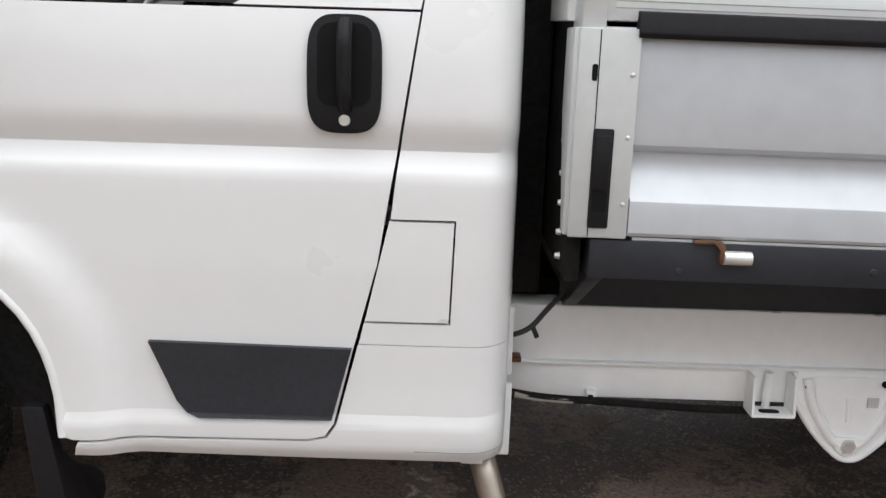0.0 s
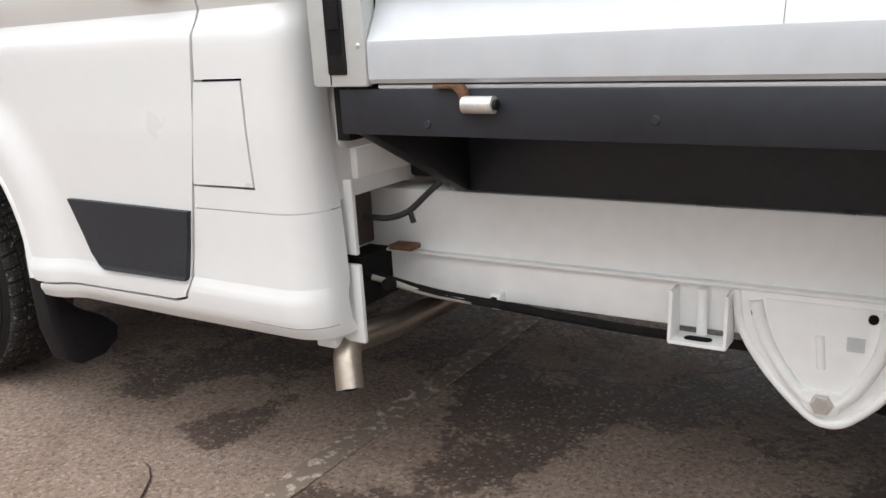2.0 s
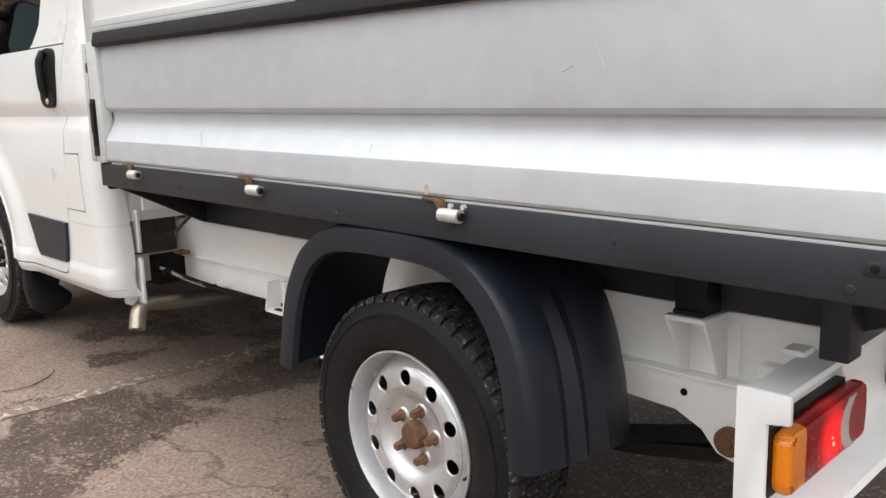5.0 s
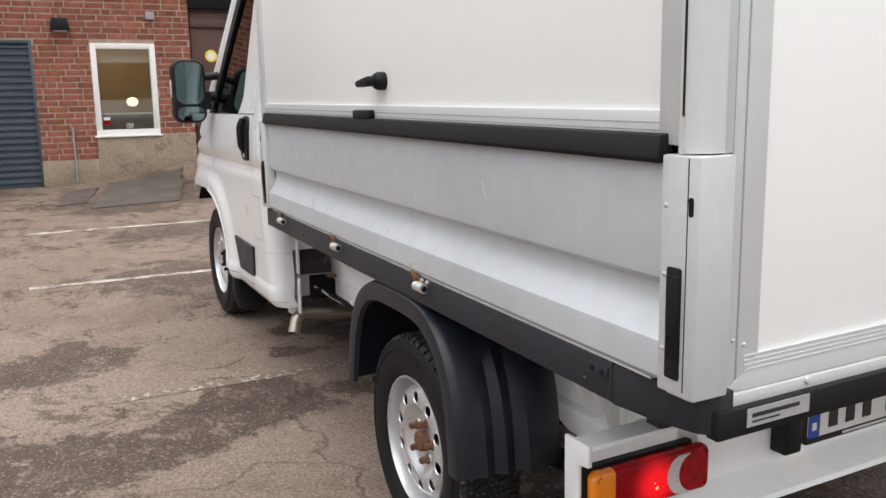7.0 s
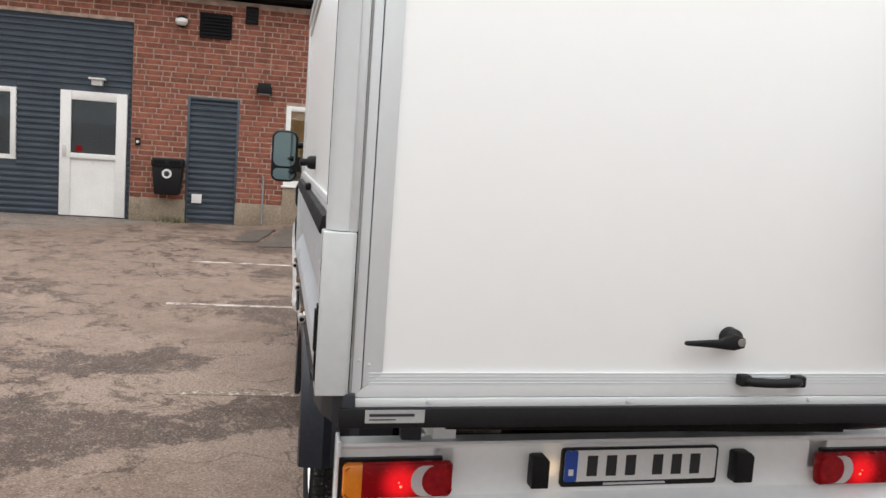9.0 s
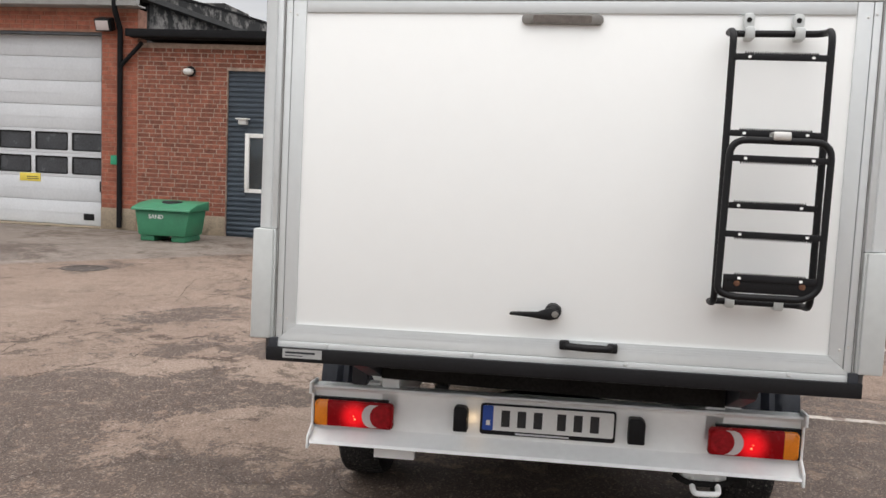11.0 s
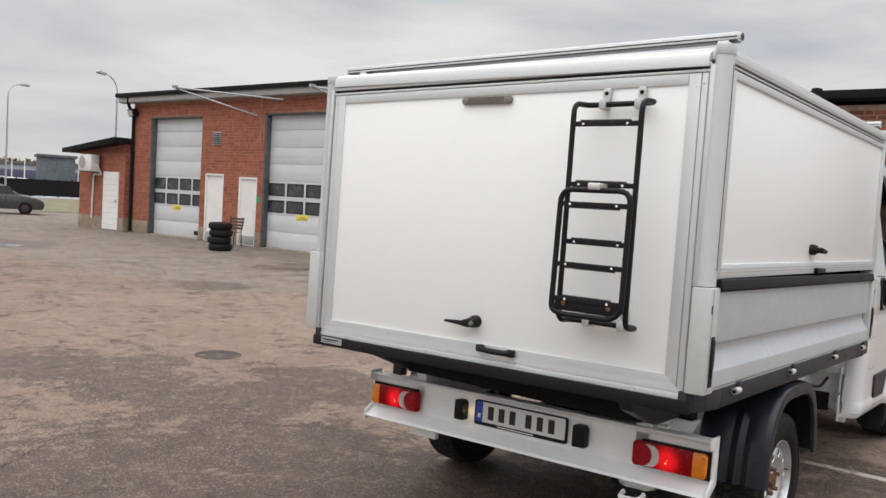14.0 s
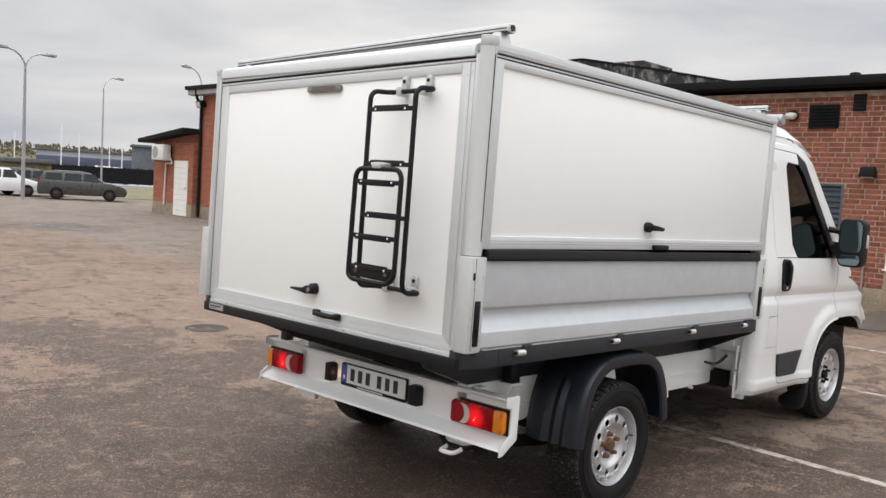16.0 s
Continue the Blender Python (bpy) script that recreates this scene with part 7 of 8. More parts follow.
for y in (0.055, 0.214):
    box("grip_foot", truck, M["black"], RX - 0.001, RX + 0.028, y - 0.017, y + 0.017, 0.943, 0.974, 0.006)

# ---- folding ladder ----
LX = RX + 0.145
BAR = RX + 0.034     # the cross bars lie close to the hatch, the stiles stand off
ld = tube("ladder", truck, M["black"], bend([(LX, 0.507, 1.30), (LX, 0.507, 1.990), (BAR, 0.503, 1.997), (BAR, 0.796, 2.001), (LX, 0.790, 1.994), (LX, 0.790, 1.152), (BAR, 0.790, 1.148), (BAR, 0.503, 1.146), (LX, 0.507, 1.150), (LX, 0.507, 1.30)], 0.045, 6), 0.0108, 12, "black tubular folding ladder")


def rung(x, z, y0, y1, w=0.019, up=True):
    r = box("rung", ld, M["black"], x - 0.004, x + 0.004, y0, y1, z - w / 2, z + w / 2, 0.001)
    bm = bmesh.new()
    n = 30
    for k in range(n):
        y = y0 + 0.03 + (y1 - y0 - 0.06) * k / n
        h = 0.007 if up else -0.007
        zz = z + (w / 2 if up else -w / 2)
        vs = [bm.verts.new(c) for c in ((x - 0.004, y, zz), (x - 0.004, y + 0.006, zz), (x - 0.004, y + 0.003, zz + h), (x + 0.004, y, zz), (x + 0.004, y + 0.006, zz), (x + 0.004, y + 0.003, zz + h))]
        for f in ((0, 1, 2), (3, 5, 4), (0, 3, 4, 1), (1, 4, 5, 2), (2, 5, 3, 0)):
            bm.faces.new([vs[i] for i in f])
    tagged(part("tread_teeth", bm, M["black"], ld, "", 0), kind="stuff")
    for y in (y0 + 0.045, y1 - 0.045):
        prism("rung_hole", ld, M["panel"], rounded(y - 0.005, y + 0.005, z - 0.0042, z + 0.0042, 0.0035), "x", x + 0.0041, x + 0.0046)


rung(LX + 0.006, 1.908, 0.512, 0.785)
rung(LX + 0.006, 1.678, 0.512, 0.785)
rung(LX + 0.006, 1.458, 0.512, 0.785)
lo = LX + 0.055
tube("lower_section", ld, M["black"], bend([(lo, 0.64, 1.655), (lo, 0.512, 1.655), (lo, 0.505, 1.196), (lo, 0.545, 1.182), (lo, 0.755, 1.184), (lo, 0.797, 1.215), (lo, 0.801, 1.655), (lo, 0.64, 1.655)], 0.05, 5), 0.0108, 12)
rung(lo + 0.004, 1.600, 0.512, 0.795, up=False)
rung(lo + 0.004, 1.372, 0.512, 0.795, up=False)
bm = bmesh.new()
add_box(bm, lo - 0.004, lo + 0.004, 0.52, 0.787, 1.196, 1.25, 0.002)
part("step_plate", bm, M["black"], ld)
rung(lo + 0.004, 1.240, 0.52, 0.787)
for y in (0.56, 0.748):
    lathe("bolt", ld, M["rust"], [(0.0, lo + 0.009), (0.009, lo + 0.008), (0.010, lo + 0.004)], 8, "x", (0, y, 1.224))
box("fold_catch", ld, M["zinc"], LX + 0.008, lo + 0.018, 0.630, 0.682, 1.656, 1.682, 0.006, "steel fold catch")
for z0 in (1.999, 1.147):
    for y in (0.572, 0.722):
        box("clamp", ld, M["post"], RX - 0.002, BAR + 0.017, y - 0.015, y + 0.015, z0 - 0.020, z0 + 0.020, 0.007, "grey ladder clamp")
        prism("clamp_plate", ld, M["post"], rounded(y - 0.017, y + 0.017, z0 + 0.016, z0 + 0.068, 0.012), "x", RX - 0.002, RX + 0.016, 0.003, "grey ladder clamp")
        lathe("clamp_bolt", ld, M["under"], [(0.0, RX + 0.020), (0.008, RX + 0.020), (0.009, RX + 0.014)], 8, "x", (0, y, z0 + 0.046))

# ---- roof bars ----
for x in (1.16, -1.30):
    rb = box("roof_bar", truck, AL, x - 0.025, x + 0.025, -1.02, 1.03, 2.236, 2.268, 0.006, "aluminium roof bar")
    box("bar_slot", rb, M["ink"], x + 0.0251, x + 0.0256, -1.01, 1.02, 2.2475, 2.2525, 0)
    box("bar_slot", rb, M["ink"], x - 0.02, x + 0.0256, -1.01, 1.02, 2.2335, 2.2395, 0)
    box("bar_slot", rb, M["ink"], x - 0.0256, x - 0.0251, -1.01, 1.02, 2.2475, 2.2525, 0)
    for y in (-0.90, 0.97):
        prism("bar_foot", rb, AL, [(y - 0.035, 2.19), (y + 0.035, 2.19), (y + 0.02, 2.237), (y - 0.02, 2.237)], "x", x - 0.03, x + 0.03, 0.003)
    lathe("end_cap", rb, M["ink"], [(0.0, 1.033), (0.014, 1.033), (0.014, 1.029)], 12, "y", (x, 0, 2.252))
lathe("stowage_tube", truck, M["galv"], [(0.0, -0.5), (0.032, -0.5), (0.036, -0.48), (0.036, 1.03), (0.032, 1.05), (0.0, 1.05)], 18, "y", (-1.48, 0, 2.215), False, "grey stowage tube")

# ---- rear beam ----
bx = 0.86
bm = bmesh.new()
out = [(bx - 0.035, 0.640), (bx + 0.03, 0.640), (bx + 0.034, 0.632), (bx + 0.006, 0.622), (bx, 0.612), (bx, 0.462), (bx + 0.010, 0.448), (bx + 0.07, 0.420), (bx + 0.076, 0.408), (bx + 0.066, 0.404), (bx, 0.436), (bx - 0.012, 0.456), (bx - 0.012, 0.618), (bx - 0.035, 0.626)]
add_prism(bm, out, "y", -0.955, 0.955)
lens_red = {s: lit_lens("lit_red_lens", (bx + 0.05, s * 0.770, 0.540 + 0.017 * s)) for s in (-1, 1)}
beam = part("rear_beam", bm, CH, truck, "white painted rear beam", 30)
for s in (-1, 1):
    def yy(a, b):
        return (min(s * a, s * b), max(s * a, s * b))
    prism("beam_end", beam, M["paint"], [(bx - 0.035, 0.655), (bx + 0.055, 0.655), (bx + 0.055, 0.606), (bx + 0.018, 0.600), (bx + 0.018, 0.475), (bx + 0.075, 0.435), (bx + 0.080, 0.385), (bx + 0.055, 0.390), (bx - 0.035, 0.450)], "y", *yy(0.962, 0.950), 0.004, "white beam end plate")
    lp = part("tail_lamp", finish_box(bx, bx + 0.018, *yy(0.950, 0.640), 0.470, 0.588), M["black"], truck, "lit red, amber and white tail lamp")
    lens_out = rounded(0.612, 0.940, 0.476, 0.582, 0.019, 6)
    for ya, yb, mt in ((0.942, 0.884, "amber"), (0.8835, 0.612, "red_lit")):
        bm = bmesh.new()
        add_prism(bm, [(s * y, z) for y, z in lens_out], "x", bx + 0.016, bx + 0.050, 0.010)
        for cut, sg in ((ya, 1), (yb, -1)):
            if 0.62 < cut < 0.94:
                bmesh.ops.bisect_plane(bm, geom=bm.verts[:] + bm.edges[:] + bm.faces[:], plane_co=(0, s * cut, 0), plane_no=(0, s * sg, 0), clear_outer=True, dist=1e-5)
        part("lens", bm, lens_red[s] if mt == "red_lit" else M[mt], lp, {"amber": "amber indicator lens", "red_lit": "lit red lens"}[mt], 40)
    arc_a = [(0.660 + 0.046 * math.cos(radians(a)), 0.529 + 0.048 * math.sin(radians(a))) for a in range(-75, 76, 15)]
    arc_b = [(0.699 + 0.040 * math.cos(radians(a)), 0.529 + 0.047 * math.sin(radians(a))) for a in range(100, -101, -20)]
    prism("white_lens", lp, M["white_lens"], [(s * y, z) for y, z in arc_a + arc_b], "x", bx + 0.048, bx + 0.0516, 0, "white crescent reversing lens")
    for dy, dz, rr in ((0.0, 0.0, 0.0038), (0.006, 0.013, 0.0018)):
        lathe("bulb", lp, M["bulb"], [(0.0, bx + 0.0512), (rr, bx + 0.0511), (rr + 0.001, bx + 0.049)], 10, "x", (0, s * (0.768 + dy), 0.512 + dz), False, "bright lamp spot")
    disc = [(max(0.621, 0.660 + 0.044 * math.cos(radians(a))), 0.529 + 0.044 * math.sin(radians(a))) for a in range(0, 360, 15)]
    prism("reflector", lp, M["reflector"], [(s * y, z) for y, z in disc], "x", bx + 0.046, bx + 0.0505, 0, "red reflector")
    ya, yb = (0.314, 0.378) if s > 0 else (-0.366, -0.310)
    prism("plate_lamp", truck, M["black"], [(ya, 0.492), (yb, 0.492), (yb, 0.578), (yb - 0.014, 0.592), (ya + 0.006, 0.592), (ya, 0.586)], "x", bx, bx + 0.05, 0.005, "black number-plate lamp")
    box("tow_bracket", truck, CH, bx - 0.05, bx - 0.02, *yy(0.70, 0.53), 0.338, 0.43, 0.003)
    lathe("bracket_hole", truck, M["dark"], [(0.0, bx - 0.0195), (0.010, bx - 0.0195), (0.010, bx - 0.022)], 10, "x", (0, s * 0.60, 0.385))
    box("beam_stay", truck, CH, 0.74, bx - 0.03, *yy(0.70, 0.64), 0.50, 0.60, 0.004)
    box("beam_hook", truck, CH, bx - 0.06, bx - 0.02, *yy(0.735, 0.69), 0.640, 0.652, 0.003)
    if s < 0:
        box("bed_leg", truck, M["rail"], 0.88, 0.93, -0.78, -0.72, 0.66, 0.82, 0.004)
tube("tow_eye", truck, M["chassis"], bend([(bx - 0.03, 0.57, 0.36), (bx + 0.02, 0.57, 0.33), (bx + 0.06, 0.575, 0.325), (bx + 0.065, 0.66, 0.33), (bx + 0.02, 0.665, 0.335), (bx - 0.03, 0.665, 0.36)], 0.025), 0.011, 10, "white painted towing eye")
tube("tow_ring", truck, M["under"], bend([(bx - 0.02, 0.50, 0.37), (bx + 0.0, 0.55, 0.345), (bx + 0.0, 0.68, 0.345), (bx - 0.02, 0.74, 0.37)], 0.04), 0.012, 8)
box("trailer_socket", truck, M["under"], bx - 0.06, bx - 0.01, 0.72, 0.78, 0.33, 0.40, 0.012)
# number plate: its characters are plain bars
np_ = prism("number_plate", truck, M["black"], rounded(-0.262, 0.268, 0.482, 0.606, 0.012), "x", bx + 0.002, bx + 0.016, 0.002, "white number plate in a black holder")
prism("plate_face", np_, M["plate"], rounded(-0.252, 0.260, 0.500, 0.600, 0.008), "x", bx + 0.016, bx + 0.0175)
prism("plate_band", np_, M["blue"], rounded(-0.252, -0.210, 0.500, 0.600, 0.006), "x", bx + 0.0175, bx + 0.0185, 0, "blue plate band")
box("band_bar", np_, M["plate"], bx + 0.0185, bx + 0.0192, -0.238, -0.222, 0.520, 0.540, 0)
for k in range(6):
    y = -0.172 + k * 0.064 + (0.028 if k > 2 else 0)
    box("character_bar", np_, M["ink"], bx + 0.0175, bx + 0.0188, y - 0.006, y + 0.028, 0.517, 0.583, 0)
box("holder_bar", np_, M["sticker"], bx + 0.016, bx + 0.0166, -0.12, 0.09, 0.487, 0.494, 0)
pl = new("plate_light", bpy.data.lights.new("plate_light", "POINT"))
pl.data.energy, pl.data.color, pl.data.shadow_soft_size = 0.03, (1.0, 0.72, 0.42), 0.01
pl.location = (bx + 0.03 - 0.0135, -0.292, 0.55 + 0.02)
# small scratches and scuffs on the drop side
for x, z, h, a in ((-0.67, 1.035, 0.040, 4), (0.62, 1.20, 0.05, -25), (0.05, 1.045, 0.02, 30), (0.55, 1.185, 0.03, 70)):
    sc = box("scratch", truck, M["gutter"] if x < -0.5 else M["sticker"], -0.0006, 0.0006, -0.0005, 0.0005, 0, h, 0)
    y = 1.0545 if z < 1.06 else 1.0435
    sc.location = (x, -y, z - 0.03)
    sc.rotation_euler = (radians(0 if z > 1.06 else 0), radians(a), 0)

# the body leans a little to its left, and the bed and box slope less than the cab
BED = {"side_rail", "rail_end", "rail_lip", "drop_side", "seal_strip", "corner_post", "hinge", "bolted_plate", "rust_stain", "rail_bolt", "bed_floor", "front_rail", "headboard", "headboard_corner", "headboard_bolt", "scratch", "scuff"}
SIDES = {"side_hatch", "hatch_rail", "top_rail", "rail_groove", "hatch_stile", "grip", "box_roof", "front_panel", "hatch_seal", "hatch_lock", "box_post", "roof_edge"}
REAR = {"rear_hatch", "sill_rail", "sill_bolt", "lower_post", "box_stile", "rear_rail", "maker_sticker", "hatch_seal", "rear_top_rail", "rear_roof_edge", "rivet", "corner_cap", "box_post"}
BEAM = {"rear_beam", "tail_lamp", "plate_lamp", "number_plate", "tow_bracket", "bracket_hole", "beam_stay", "beam_hook", "tow_eye", "tow_ring", "trailer_socket"}


def clamp(v):
    return min(1.0, max(0.0, v))


def lean_bed(x, y, z):
    return -0.0095 * (x + 1.27) + (0.009 + 0.0036 * (x + 1.27)) * (y + 1.05)


def lean_sides(x, y, z):
    d = -0.0095 * (x - 1.29)
    return d + 0.010 * clamp(y) - 0.046 * clamp(-y * 2) * clamp((2.13 - z) / 0.75)


def lean_rear(x, y, z):
    return (0.019 - 0.008 * clamp((z - 1.35) / 0.6)) * (y + 1.0)


def lean_beam(x, y, z):
    return 0.017 + 0.022 * y


def lean_bars(x, y, z):
    return 0.012 * y


def shift(ob, fn):
    for o in (ob, *ob.children_recursive):
        if o.type == "MESH":
            p = o.location
            if o.data.users > 1:
                o.location.z += fn(*p)
                continue
            for v in o.data.vertices:
                v.co.z += fn(v.co.x + p.x, v.co.y + p.y, v.co.z + p.z)


for o in list(truck.children):
    if o.type != "MESH":
        continue
    kind = o.name.split(".")[0]
    x0, x1 = min(c[0] for c in o.bound_box), max(c[0] for c in o.bound_box)
    y0, y1 = min(c[1] for c in o.bound_box), max(c[1] for c in o.bound_box)
    at_rear = x0 > 1.22
    if kind in BED:
        shift(o, lean_bed)
    elif kind == "hatch_lock" and not at_rear:
        shift(o, lambda x, y, z: 0.012 + (0.024 if y > 0 else -0.022))
    elif kind == "grip":
        shift(o, lambda x, y, z: 0.012 + (0.004 if y > 0 else -0.036))
    elif kind in SIDES and not at_rear:
        shift(o, lean_sides)
    elif kind in REAR and at_rear:
        shift(o, lean_rear)
    elif kind in BEAM:
        shift(o, lean_beam)
    elif kind == "roof_bar":
        shift(o, lean_bars)


# ---- distance ----
def street_lamp(x, y, h, arms, rz=0, k=1.0):
    t = thing("street_lamp", "tall galvanised street lamp with a curved arm", "street lamp", pose(x, y, 0, 0, 0, rz), "street lamps")
    tube("post", t, M["galv"], [(0, 0, 0), (0, 0, h * 0.5), (0, 0, h)], [0.085, 0.07, 0.05], 10)
    for s in arms:
        arc = [(s * k * 0.9 * (1 - math.cos(a)), 0, h - 0.02 + k * 0.72 * math.sin(a)) for a in (radians(9 * i) for i in range(11))]
        tube("arm", t, M["galv"], arc, 0.035, 8)
        prism("head", t, M["galv"], [(s * k * 0.88, h + 0.66 * k), (s * k * 0.92, h + 0.76 * k), (s * k * 1.4, h + 0.80 * k), (s * k * 1.5, h + 0.74 * k), (s * k * 1.45, h + 0.66 * k)], "y", -0.13, 0.13, 0.02)
    return t


street_lamp(-8.95, -34.6, 5.55, (-1, 1), 200)
street_lamp(-25.5, -65.8, 7.9, (1,), 205, 1.5)
street_lamp(-25.2, -49.3, 7.5, (-1,), 205, 1.4)


def car(name, label, m, paint, profile, cabin, wheels, width=1.72, size=0.9):
    t = thing(name, label, "car", m @ Matrix.Scale(size, 4))
    profile, cabin, wheels = [(x * 0.93, z) for x, z in profile], [(x * 0.93, z) for x, z in cabin], [x * 0.93 for x in wheels]
    bm = bmesh.new()
    add_prism(bm, profile, "y", -width / 2, width / 2, 0.05)
    part("body", bm, M[paint], t)
    bm = bmesh.new()
    add_prism(bm, cabin, "y", -width / 2 + 0.10, width / 2 - 0.10, 0.03)
    for v in bm.verts:
        k = (v.co.z - 0.88) / 0.55
        v.co.y *= 1.075 - 0.16 * max(0, k)
    part("roof", bm, M[paint], t)
    zs = (0.93, 1.33)
    xs = [p[0] for p in cabin]
    x0, x1 = min(xs), max(xs)
    for s in (-1, 1):
        for a, b in ((0.10, 0.34), (0.37, 0.62), (0.65, 0.86)):
            bm = bmesh.new()
            xa, xb = x0 + (x1 - x0) * a, x0 + (x1 - x0) * b
            add_prism(bm, [(xa, 0.93), (xb + (0.12 if b > 0.8 else 0), 0.93), (xb - (0.10 if b > 0.8 else 0), 1.33), (xa + 0.04, 1.33)], "y", -0.01, 0.01)
            for v in bm.verts:
                v.co.y += s * (width / 2 - 0.10) * (1.075 - 0.16 * (v.co.z - 0.88) / 0.55) + s * 0.004
            part("side_window", bm, M["carglass"], t)
        box("tail_lamp", t, M["red"], x0 - 0.02, x0 + 0.10, s * (width / 2 - 0.17) - 0.1, s * (width / 2 - 0.17) + 0.1, 0.75, 1.05, 0.02)
    for wx in wheels:
        for s in (-1, 1):
            w = lathe("wheel", t, M["tyre"], [(0.0, 0.0), (0.19, 0.0), (0.2, -0.02), (0.29, -0.02), (0.315, 0.02), (0.315, 0.18), (0.0, 0.2)] if s < 0 else [(0.0, 0.2), (0.315, 0.18), (0.315, 0.02), (0.29, -0.02), (0.2, -0.02), (0.0, 0.0)], 24, "y", (wx, 0, 0.315))
            if s > 0:
                w.rotation_euler[2] = 0
                w.location = (0, width / 2 - 0.18, 0)
            else:
                w.location = (0, -width / 2, 0)
            lathe("wheel_trim", t, M["iron"], [(0.0, 0.0), (0.15, 0.0), (0.17, 0.01)], 20, "y", (wx, s * (width / 2 + 0.006), 0.315))
    return t


WAGON = [(-2.2, 0.25), (2.15, 0.25), (2.25, 0.45), (2.2, 0.66), (1.95, 0.80), (1.2, 0.93), (-2.1, 0.98), (-2.25, 0.75), (-2.25, 0.45)]
CABIN = [(-2.2, 0.92), (1.20, 0.88), (0.32, 1.38), (-0.2, 1.45), (-1.4, 1.46), (-1.92, 1.36)]
car("station_wagon", "dark grey-green station wagon parked on the asphalt", pose(-11.95, -35.7, 0, 0, 0, 157), "cargrey", WAGON, CABIN, (-1.3, 1.35))
HATCH = [(-1.9, 0.25), (1.9, 0.25), (1.98, 0.45), (1.9, 0.70), (1.1, 0.92), (-1.85, 0.96), (-1.95, 0.6)]
HCAB = [(-1.85, 0.92), (1.05, 0.90), (0.3, 1.42), (-1.2, 1.45), (-1.6, 1.36)]
car("hatchback", "white hatchback parked behind the street lamp", pose(-9.4, -38.6, 0, 0, 0, 160), "carwhite", HATCH, HCAB, (-1.2, 1.25), 1.66)
car("hatchback", "grey-green hatchback parked behind the wagon", pose(-10.9, -39.2, 0, 0, 0, 160), "cargrey", HATCH, HCAB, (-1.2, 1.25), 1.66)
car("white_van", "small white van far beyond the grass", pose(-29.5, -72.5, 0, 0, 0, 150), "carwhite", HATCH, [(-1.9, 0.92), (1.2, 0.9), (0.8, 1.7), (-1.9, 1.8)], (-1.2, 1.25), 1.7)

flat("grass_verge", [(-14.8, -38.3), (-60, -20), (-80, -60), (-40, -66), (-20, -58)], M["grass"], 0.02, "dull green and straw grass verge", "grass")
flat("far_grass", [(-90, -84), (10, -120), (40, -300), (-200, -300), (-260, -100)], M["grass"], 0.02, "far dull grass field", "grass")
flat("far_road", [(-60, -60.5), (-8, -70), (10, -84), (6, -90), (-14, -78), (-66, -70)], M["fargrey"], 0.024, "pale far road", "road")


def far_hall(label, x, y, w, d, h, rz, body, band=None, windows=0):
    t = thing("far_building", label, "building", pose(x, y, 0, 0, 0, rz))
    box("wall", t, M[body], -w / 2, w / 2, -d / 2, d / 2, 0, h, 0.02)
    box("roof", t, M["fardark"], -w / 2 - 0.2, w / 2 + 0.2, -d / 2 - 0.2, d / 2 + 0.2, h, h + 0.25, 0.02)
    if band:
        box("band", t, M[band], -w / 2, w / 2, d / 2, d / 2 + 0.06, h * 0.45, h * 0.8, 0.01)
    for k in range(windows):
        xx = -w / 2 + (k + 0.5) * w / windows
        box("window", t, M["carglass"], xx - w / windows * 0.3, xx + w / windows * 0.3, d / 2, d / 2 + 0.09, h * 0.15, h * 0.40, 0.01)
    return t


far_hall("far grey hall with a long blue band", -42.5, -103, 17, 9, 3.1, -22, "fargrey", "farblue", 10)
far_hall("far dark grey office block", -36.2, -79.5, 3.2, 4, 3.7, -22, "fardark", None, 3)
far_hall("far grey low hall", -70, -92, 34, 12, 3.6, -30, "fargrey", "farblue", 12)
far_hall("dull green shed behind parked cars", -10.2, -51.0, 11.0, 3.0, 1.55, -18, "grass", None, 0)
t = thing("fence", "dark mesh fence before the far road", "fence")
for k in range(22):
    a = Vector((-20.5 - k * 1.0, -74.0 + k * 0.42, 0))
    box("post", t, M["fascia"], a.x - 0.04, a.x + 0.04, a.y - 0.04, a.y + 0.04, 0, 1.6, 0)
    prism("mesh_panel", t, M["fascia"], [(a.x, a.y), (a.x - 1.0, a.y + 0.42), (a.x - 1.0, a.y + 0.46), (a.x, a.y + 0.04)], "z", 0.1, 1.5)
for k in range(9):
    x, y = -24 - k * 2.9, -96 + (k % 4) * 5
    t = thing("flag_pole", "thin white pole far off", "pole", pose(x, y, 0), "far poles")
    tube("pole", t, M["doorwhite"], [(0, 0, 0), (0, 0, 3.6 + (k * 7 % 5) * 0.5)], 0.06, 6)

# wooded ridge: a low hill with many bare crowns
bm = bmesh.new()
n = 90
rnd = random.Random(11)
rows = []
for i in range(n + 1):
    a = radians(185 + 110 * i / n)
    h = 6.4 + 3.5 * i / n + 1.6 * math.sin(i * 0.21) + 0.8 * math.sin(i * 0.63 + 1)
    rows.append([bm.verts.new((math.cos(a) * r, math.sin(a) * r, z)) for r, z in ((270, -0.2), (300, h * 0.7), (340, h), (420, h * 0.9))])
for a, b in zip(rows, rows[1:]):
    for k in range(3):
        bm.faces.new((a[k], b[k], b[k + 1], a[k + 1]))
tagged(part("hill", bm, M["grass"], None), "low wooded ridge on the horizon", "hill", kind="structure")
verts, faces = [], []
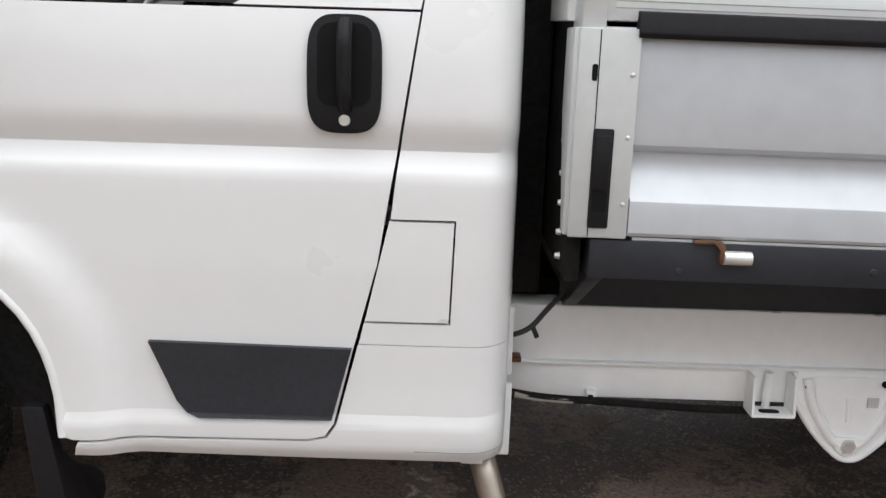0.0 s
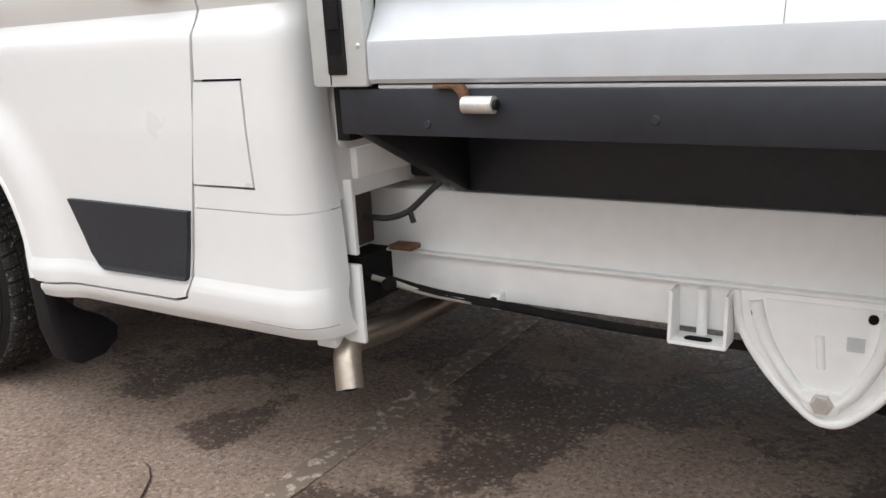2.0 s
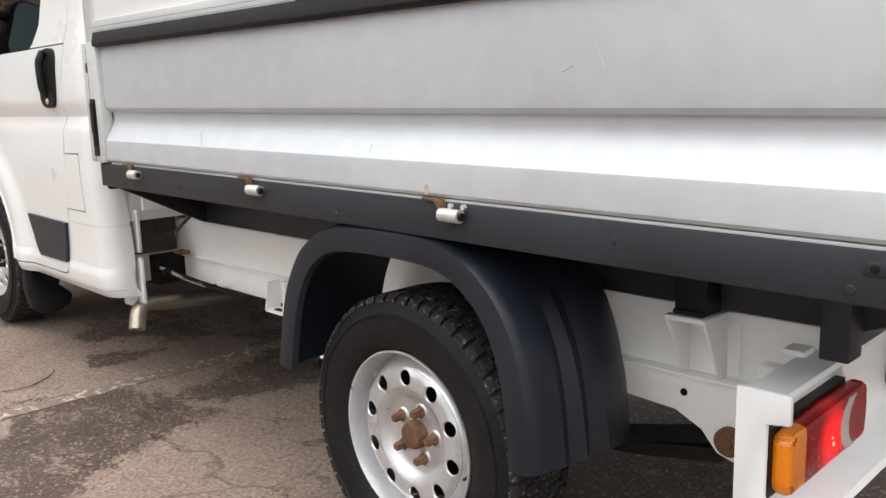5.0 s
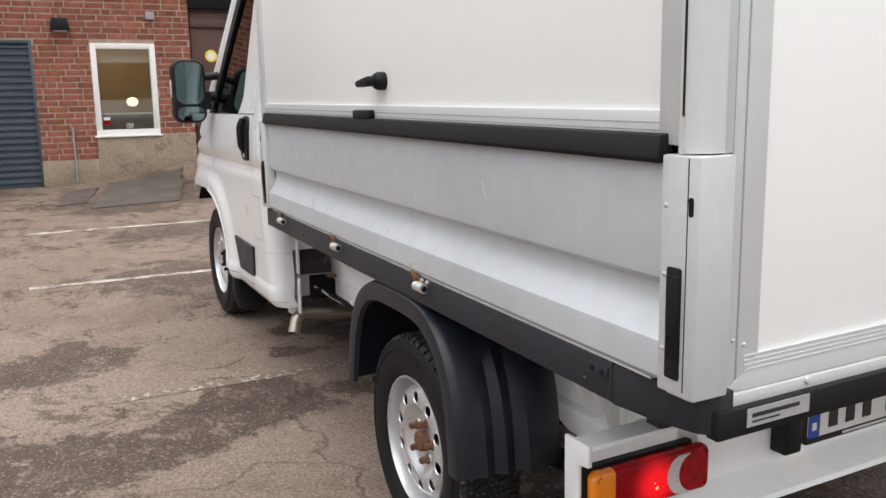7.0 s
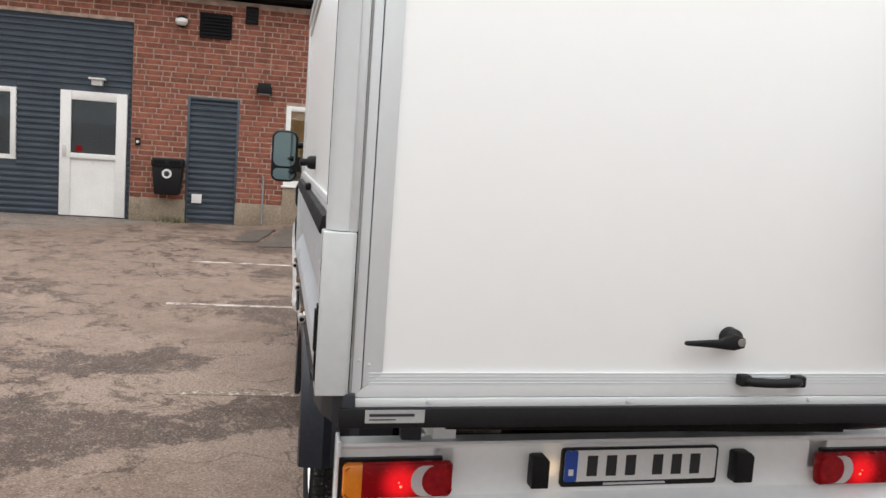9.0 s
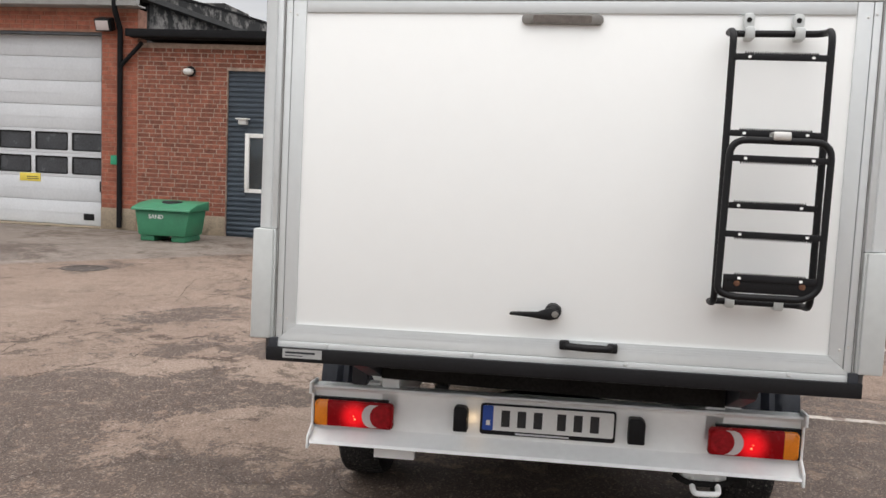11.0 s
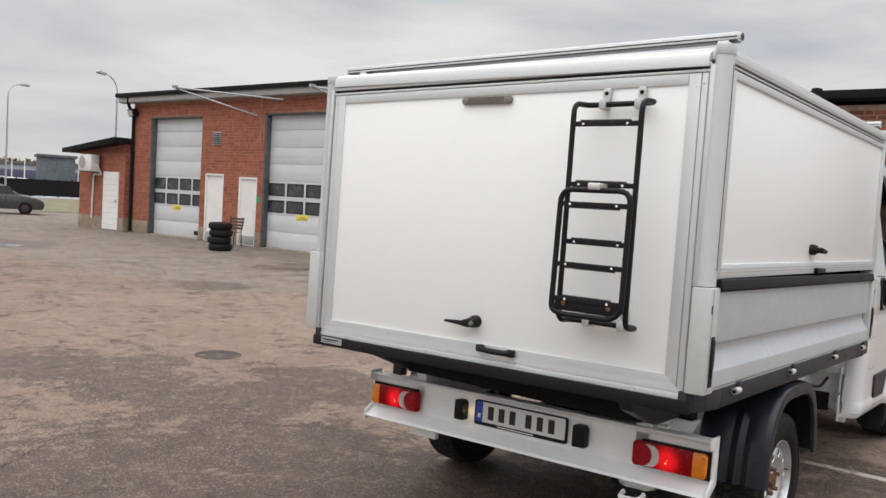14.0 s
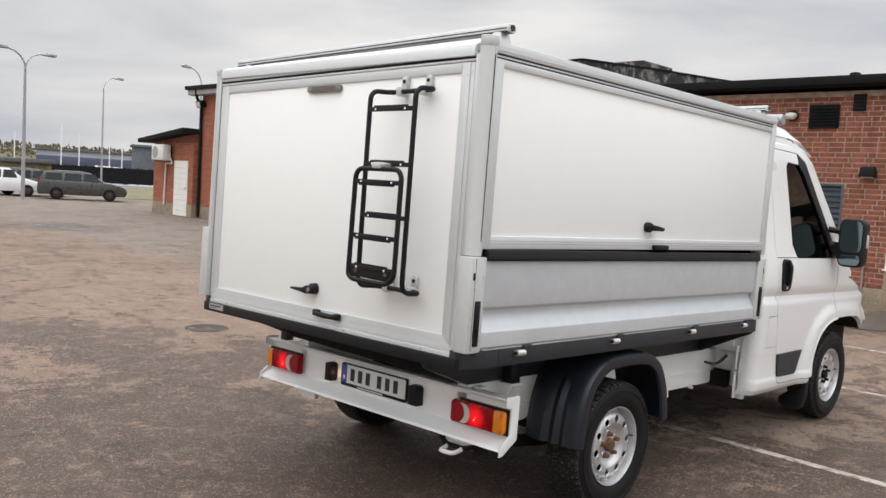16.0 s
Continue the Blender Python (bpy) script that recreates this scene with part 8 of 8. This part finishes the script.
for i in range(5200):
    a = radians(rnd.uniform(187, 293))
    r = rnd.uniform(285, 330)
    z0 = table(r, [(270, 0), (300, 5.0), (340, 7.5)])
    hh, ww = rnd.uniform(0.5, 2.3), rnd.uniform(0.5, 1.3)
    c = Vector((math.cos(a) * r, math.sin(a) * r, z0))
    for j in range(4):
        o = c + Vector((rnd.gauss(0, ww * 0.5), rnd.gauss(0, ww * 0.5), hh * rnd.uniform(0.3, 0.9)))
        s = ww * rnd.uniform(0.2, 0.5)
        k = len(verts)
        verts += [tuple(o + Vector(q) * s * rnd.uniform(0.7, 1.3)) for q in ((1, 0, 0), (-1, 0, 0), (0, 1, 0), (0, -1, 0), (0, 0, 1.2), (0, 0, -0.8))]
        faces += [(k + p, k + q, k + e) for p, q in ((0, 2), (2, 1), (1, 3), (3, 0)) for e in (4, 5)]
me = bpy.data.meshes.new("crowns")
me.from_pydata(verts, [], faces)
tagged(part("far_woods", me, M["leaf"], None), "bare brown far woods along the ridge", "trees", kind="stuff")

# ---- bricks nearest the camera, each a part of the wall ----
singles.sort(key=lambda s: abs(s[0] + 2.3) + 0.4 * abs(s[2] - 1.3))
brick_mesh = {}
for i, (p, q, z, d) in enumerate(singles):
    key = round(q - p, 2)
    if key not in brick_mesh:
        w, c = q - p, 0.003
        me = bpy.data.meshes.new("brick")
        v = [(0, 0, 0), (0, w, 0), (0, w, BH), (0, 0, BH), (0.006, c, c), (0.006, w - c, c), (0.006, w - c, BH - c), (0.006, c, BH - c)]
        me.from_pydata(v, [], [(4, 5, 6, 7)] + [(k, (k + 1) % 4, 4 + (k + 1) % 4, 4 + k) for k in range(4)])
        me.materials.append(M["brick"])
        brick_mesh[key] = me
rest_v, rest_f = [], []
for i, (p, q, z, d) in enumerate(singles):
    if i < 300:
        b = new("brick", brick_mesh[round(q - p, 2)])
        b.parent = wall_low
        b.location = (WX - 0.006 + d, p, z)
    else:
        k, c = len(rest_v), 0.003
        rest_v += [(WX, p, z), (WX, q, z), (WX, q, z + BH), (WX, p, z + BH), (WX + d, p + c, z + c), (WX + d, q - c, z + c), (WX + d, q - c, z + BH - c), (WX + d, p + c, z + BH - c)]
        rest_f += [(k + 4, k + 5, k + 6, k + 7)] + [(k + j, k + (j + 1) % 4, k + 4 + (j + 1) % 4, k + 4 + j) for j in range(4)]
if rest_v:
    me = bpy.data.meshes.new("bricks")
    me.from_pydata(rest_v, [], rest_f)
    tagged(part("bricks", me, M["brick"], wall_low, "red brick courses"), kind="stuff")
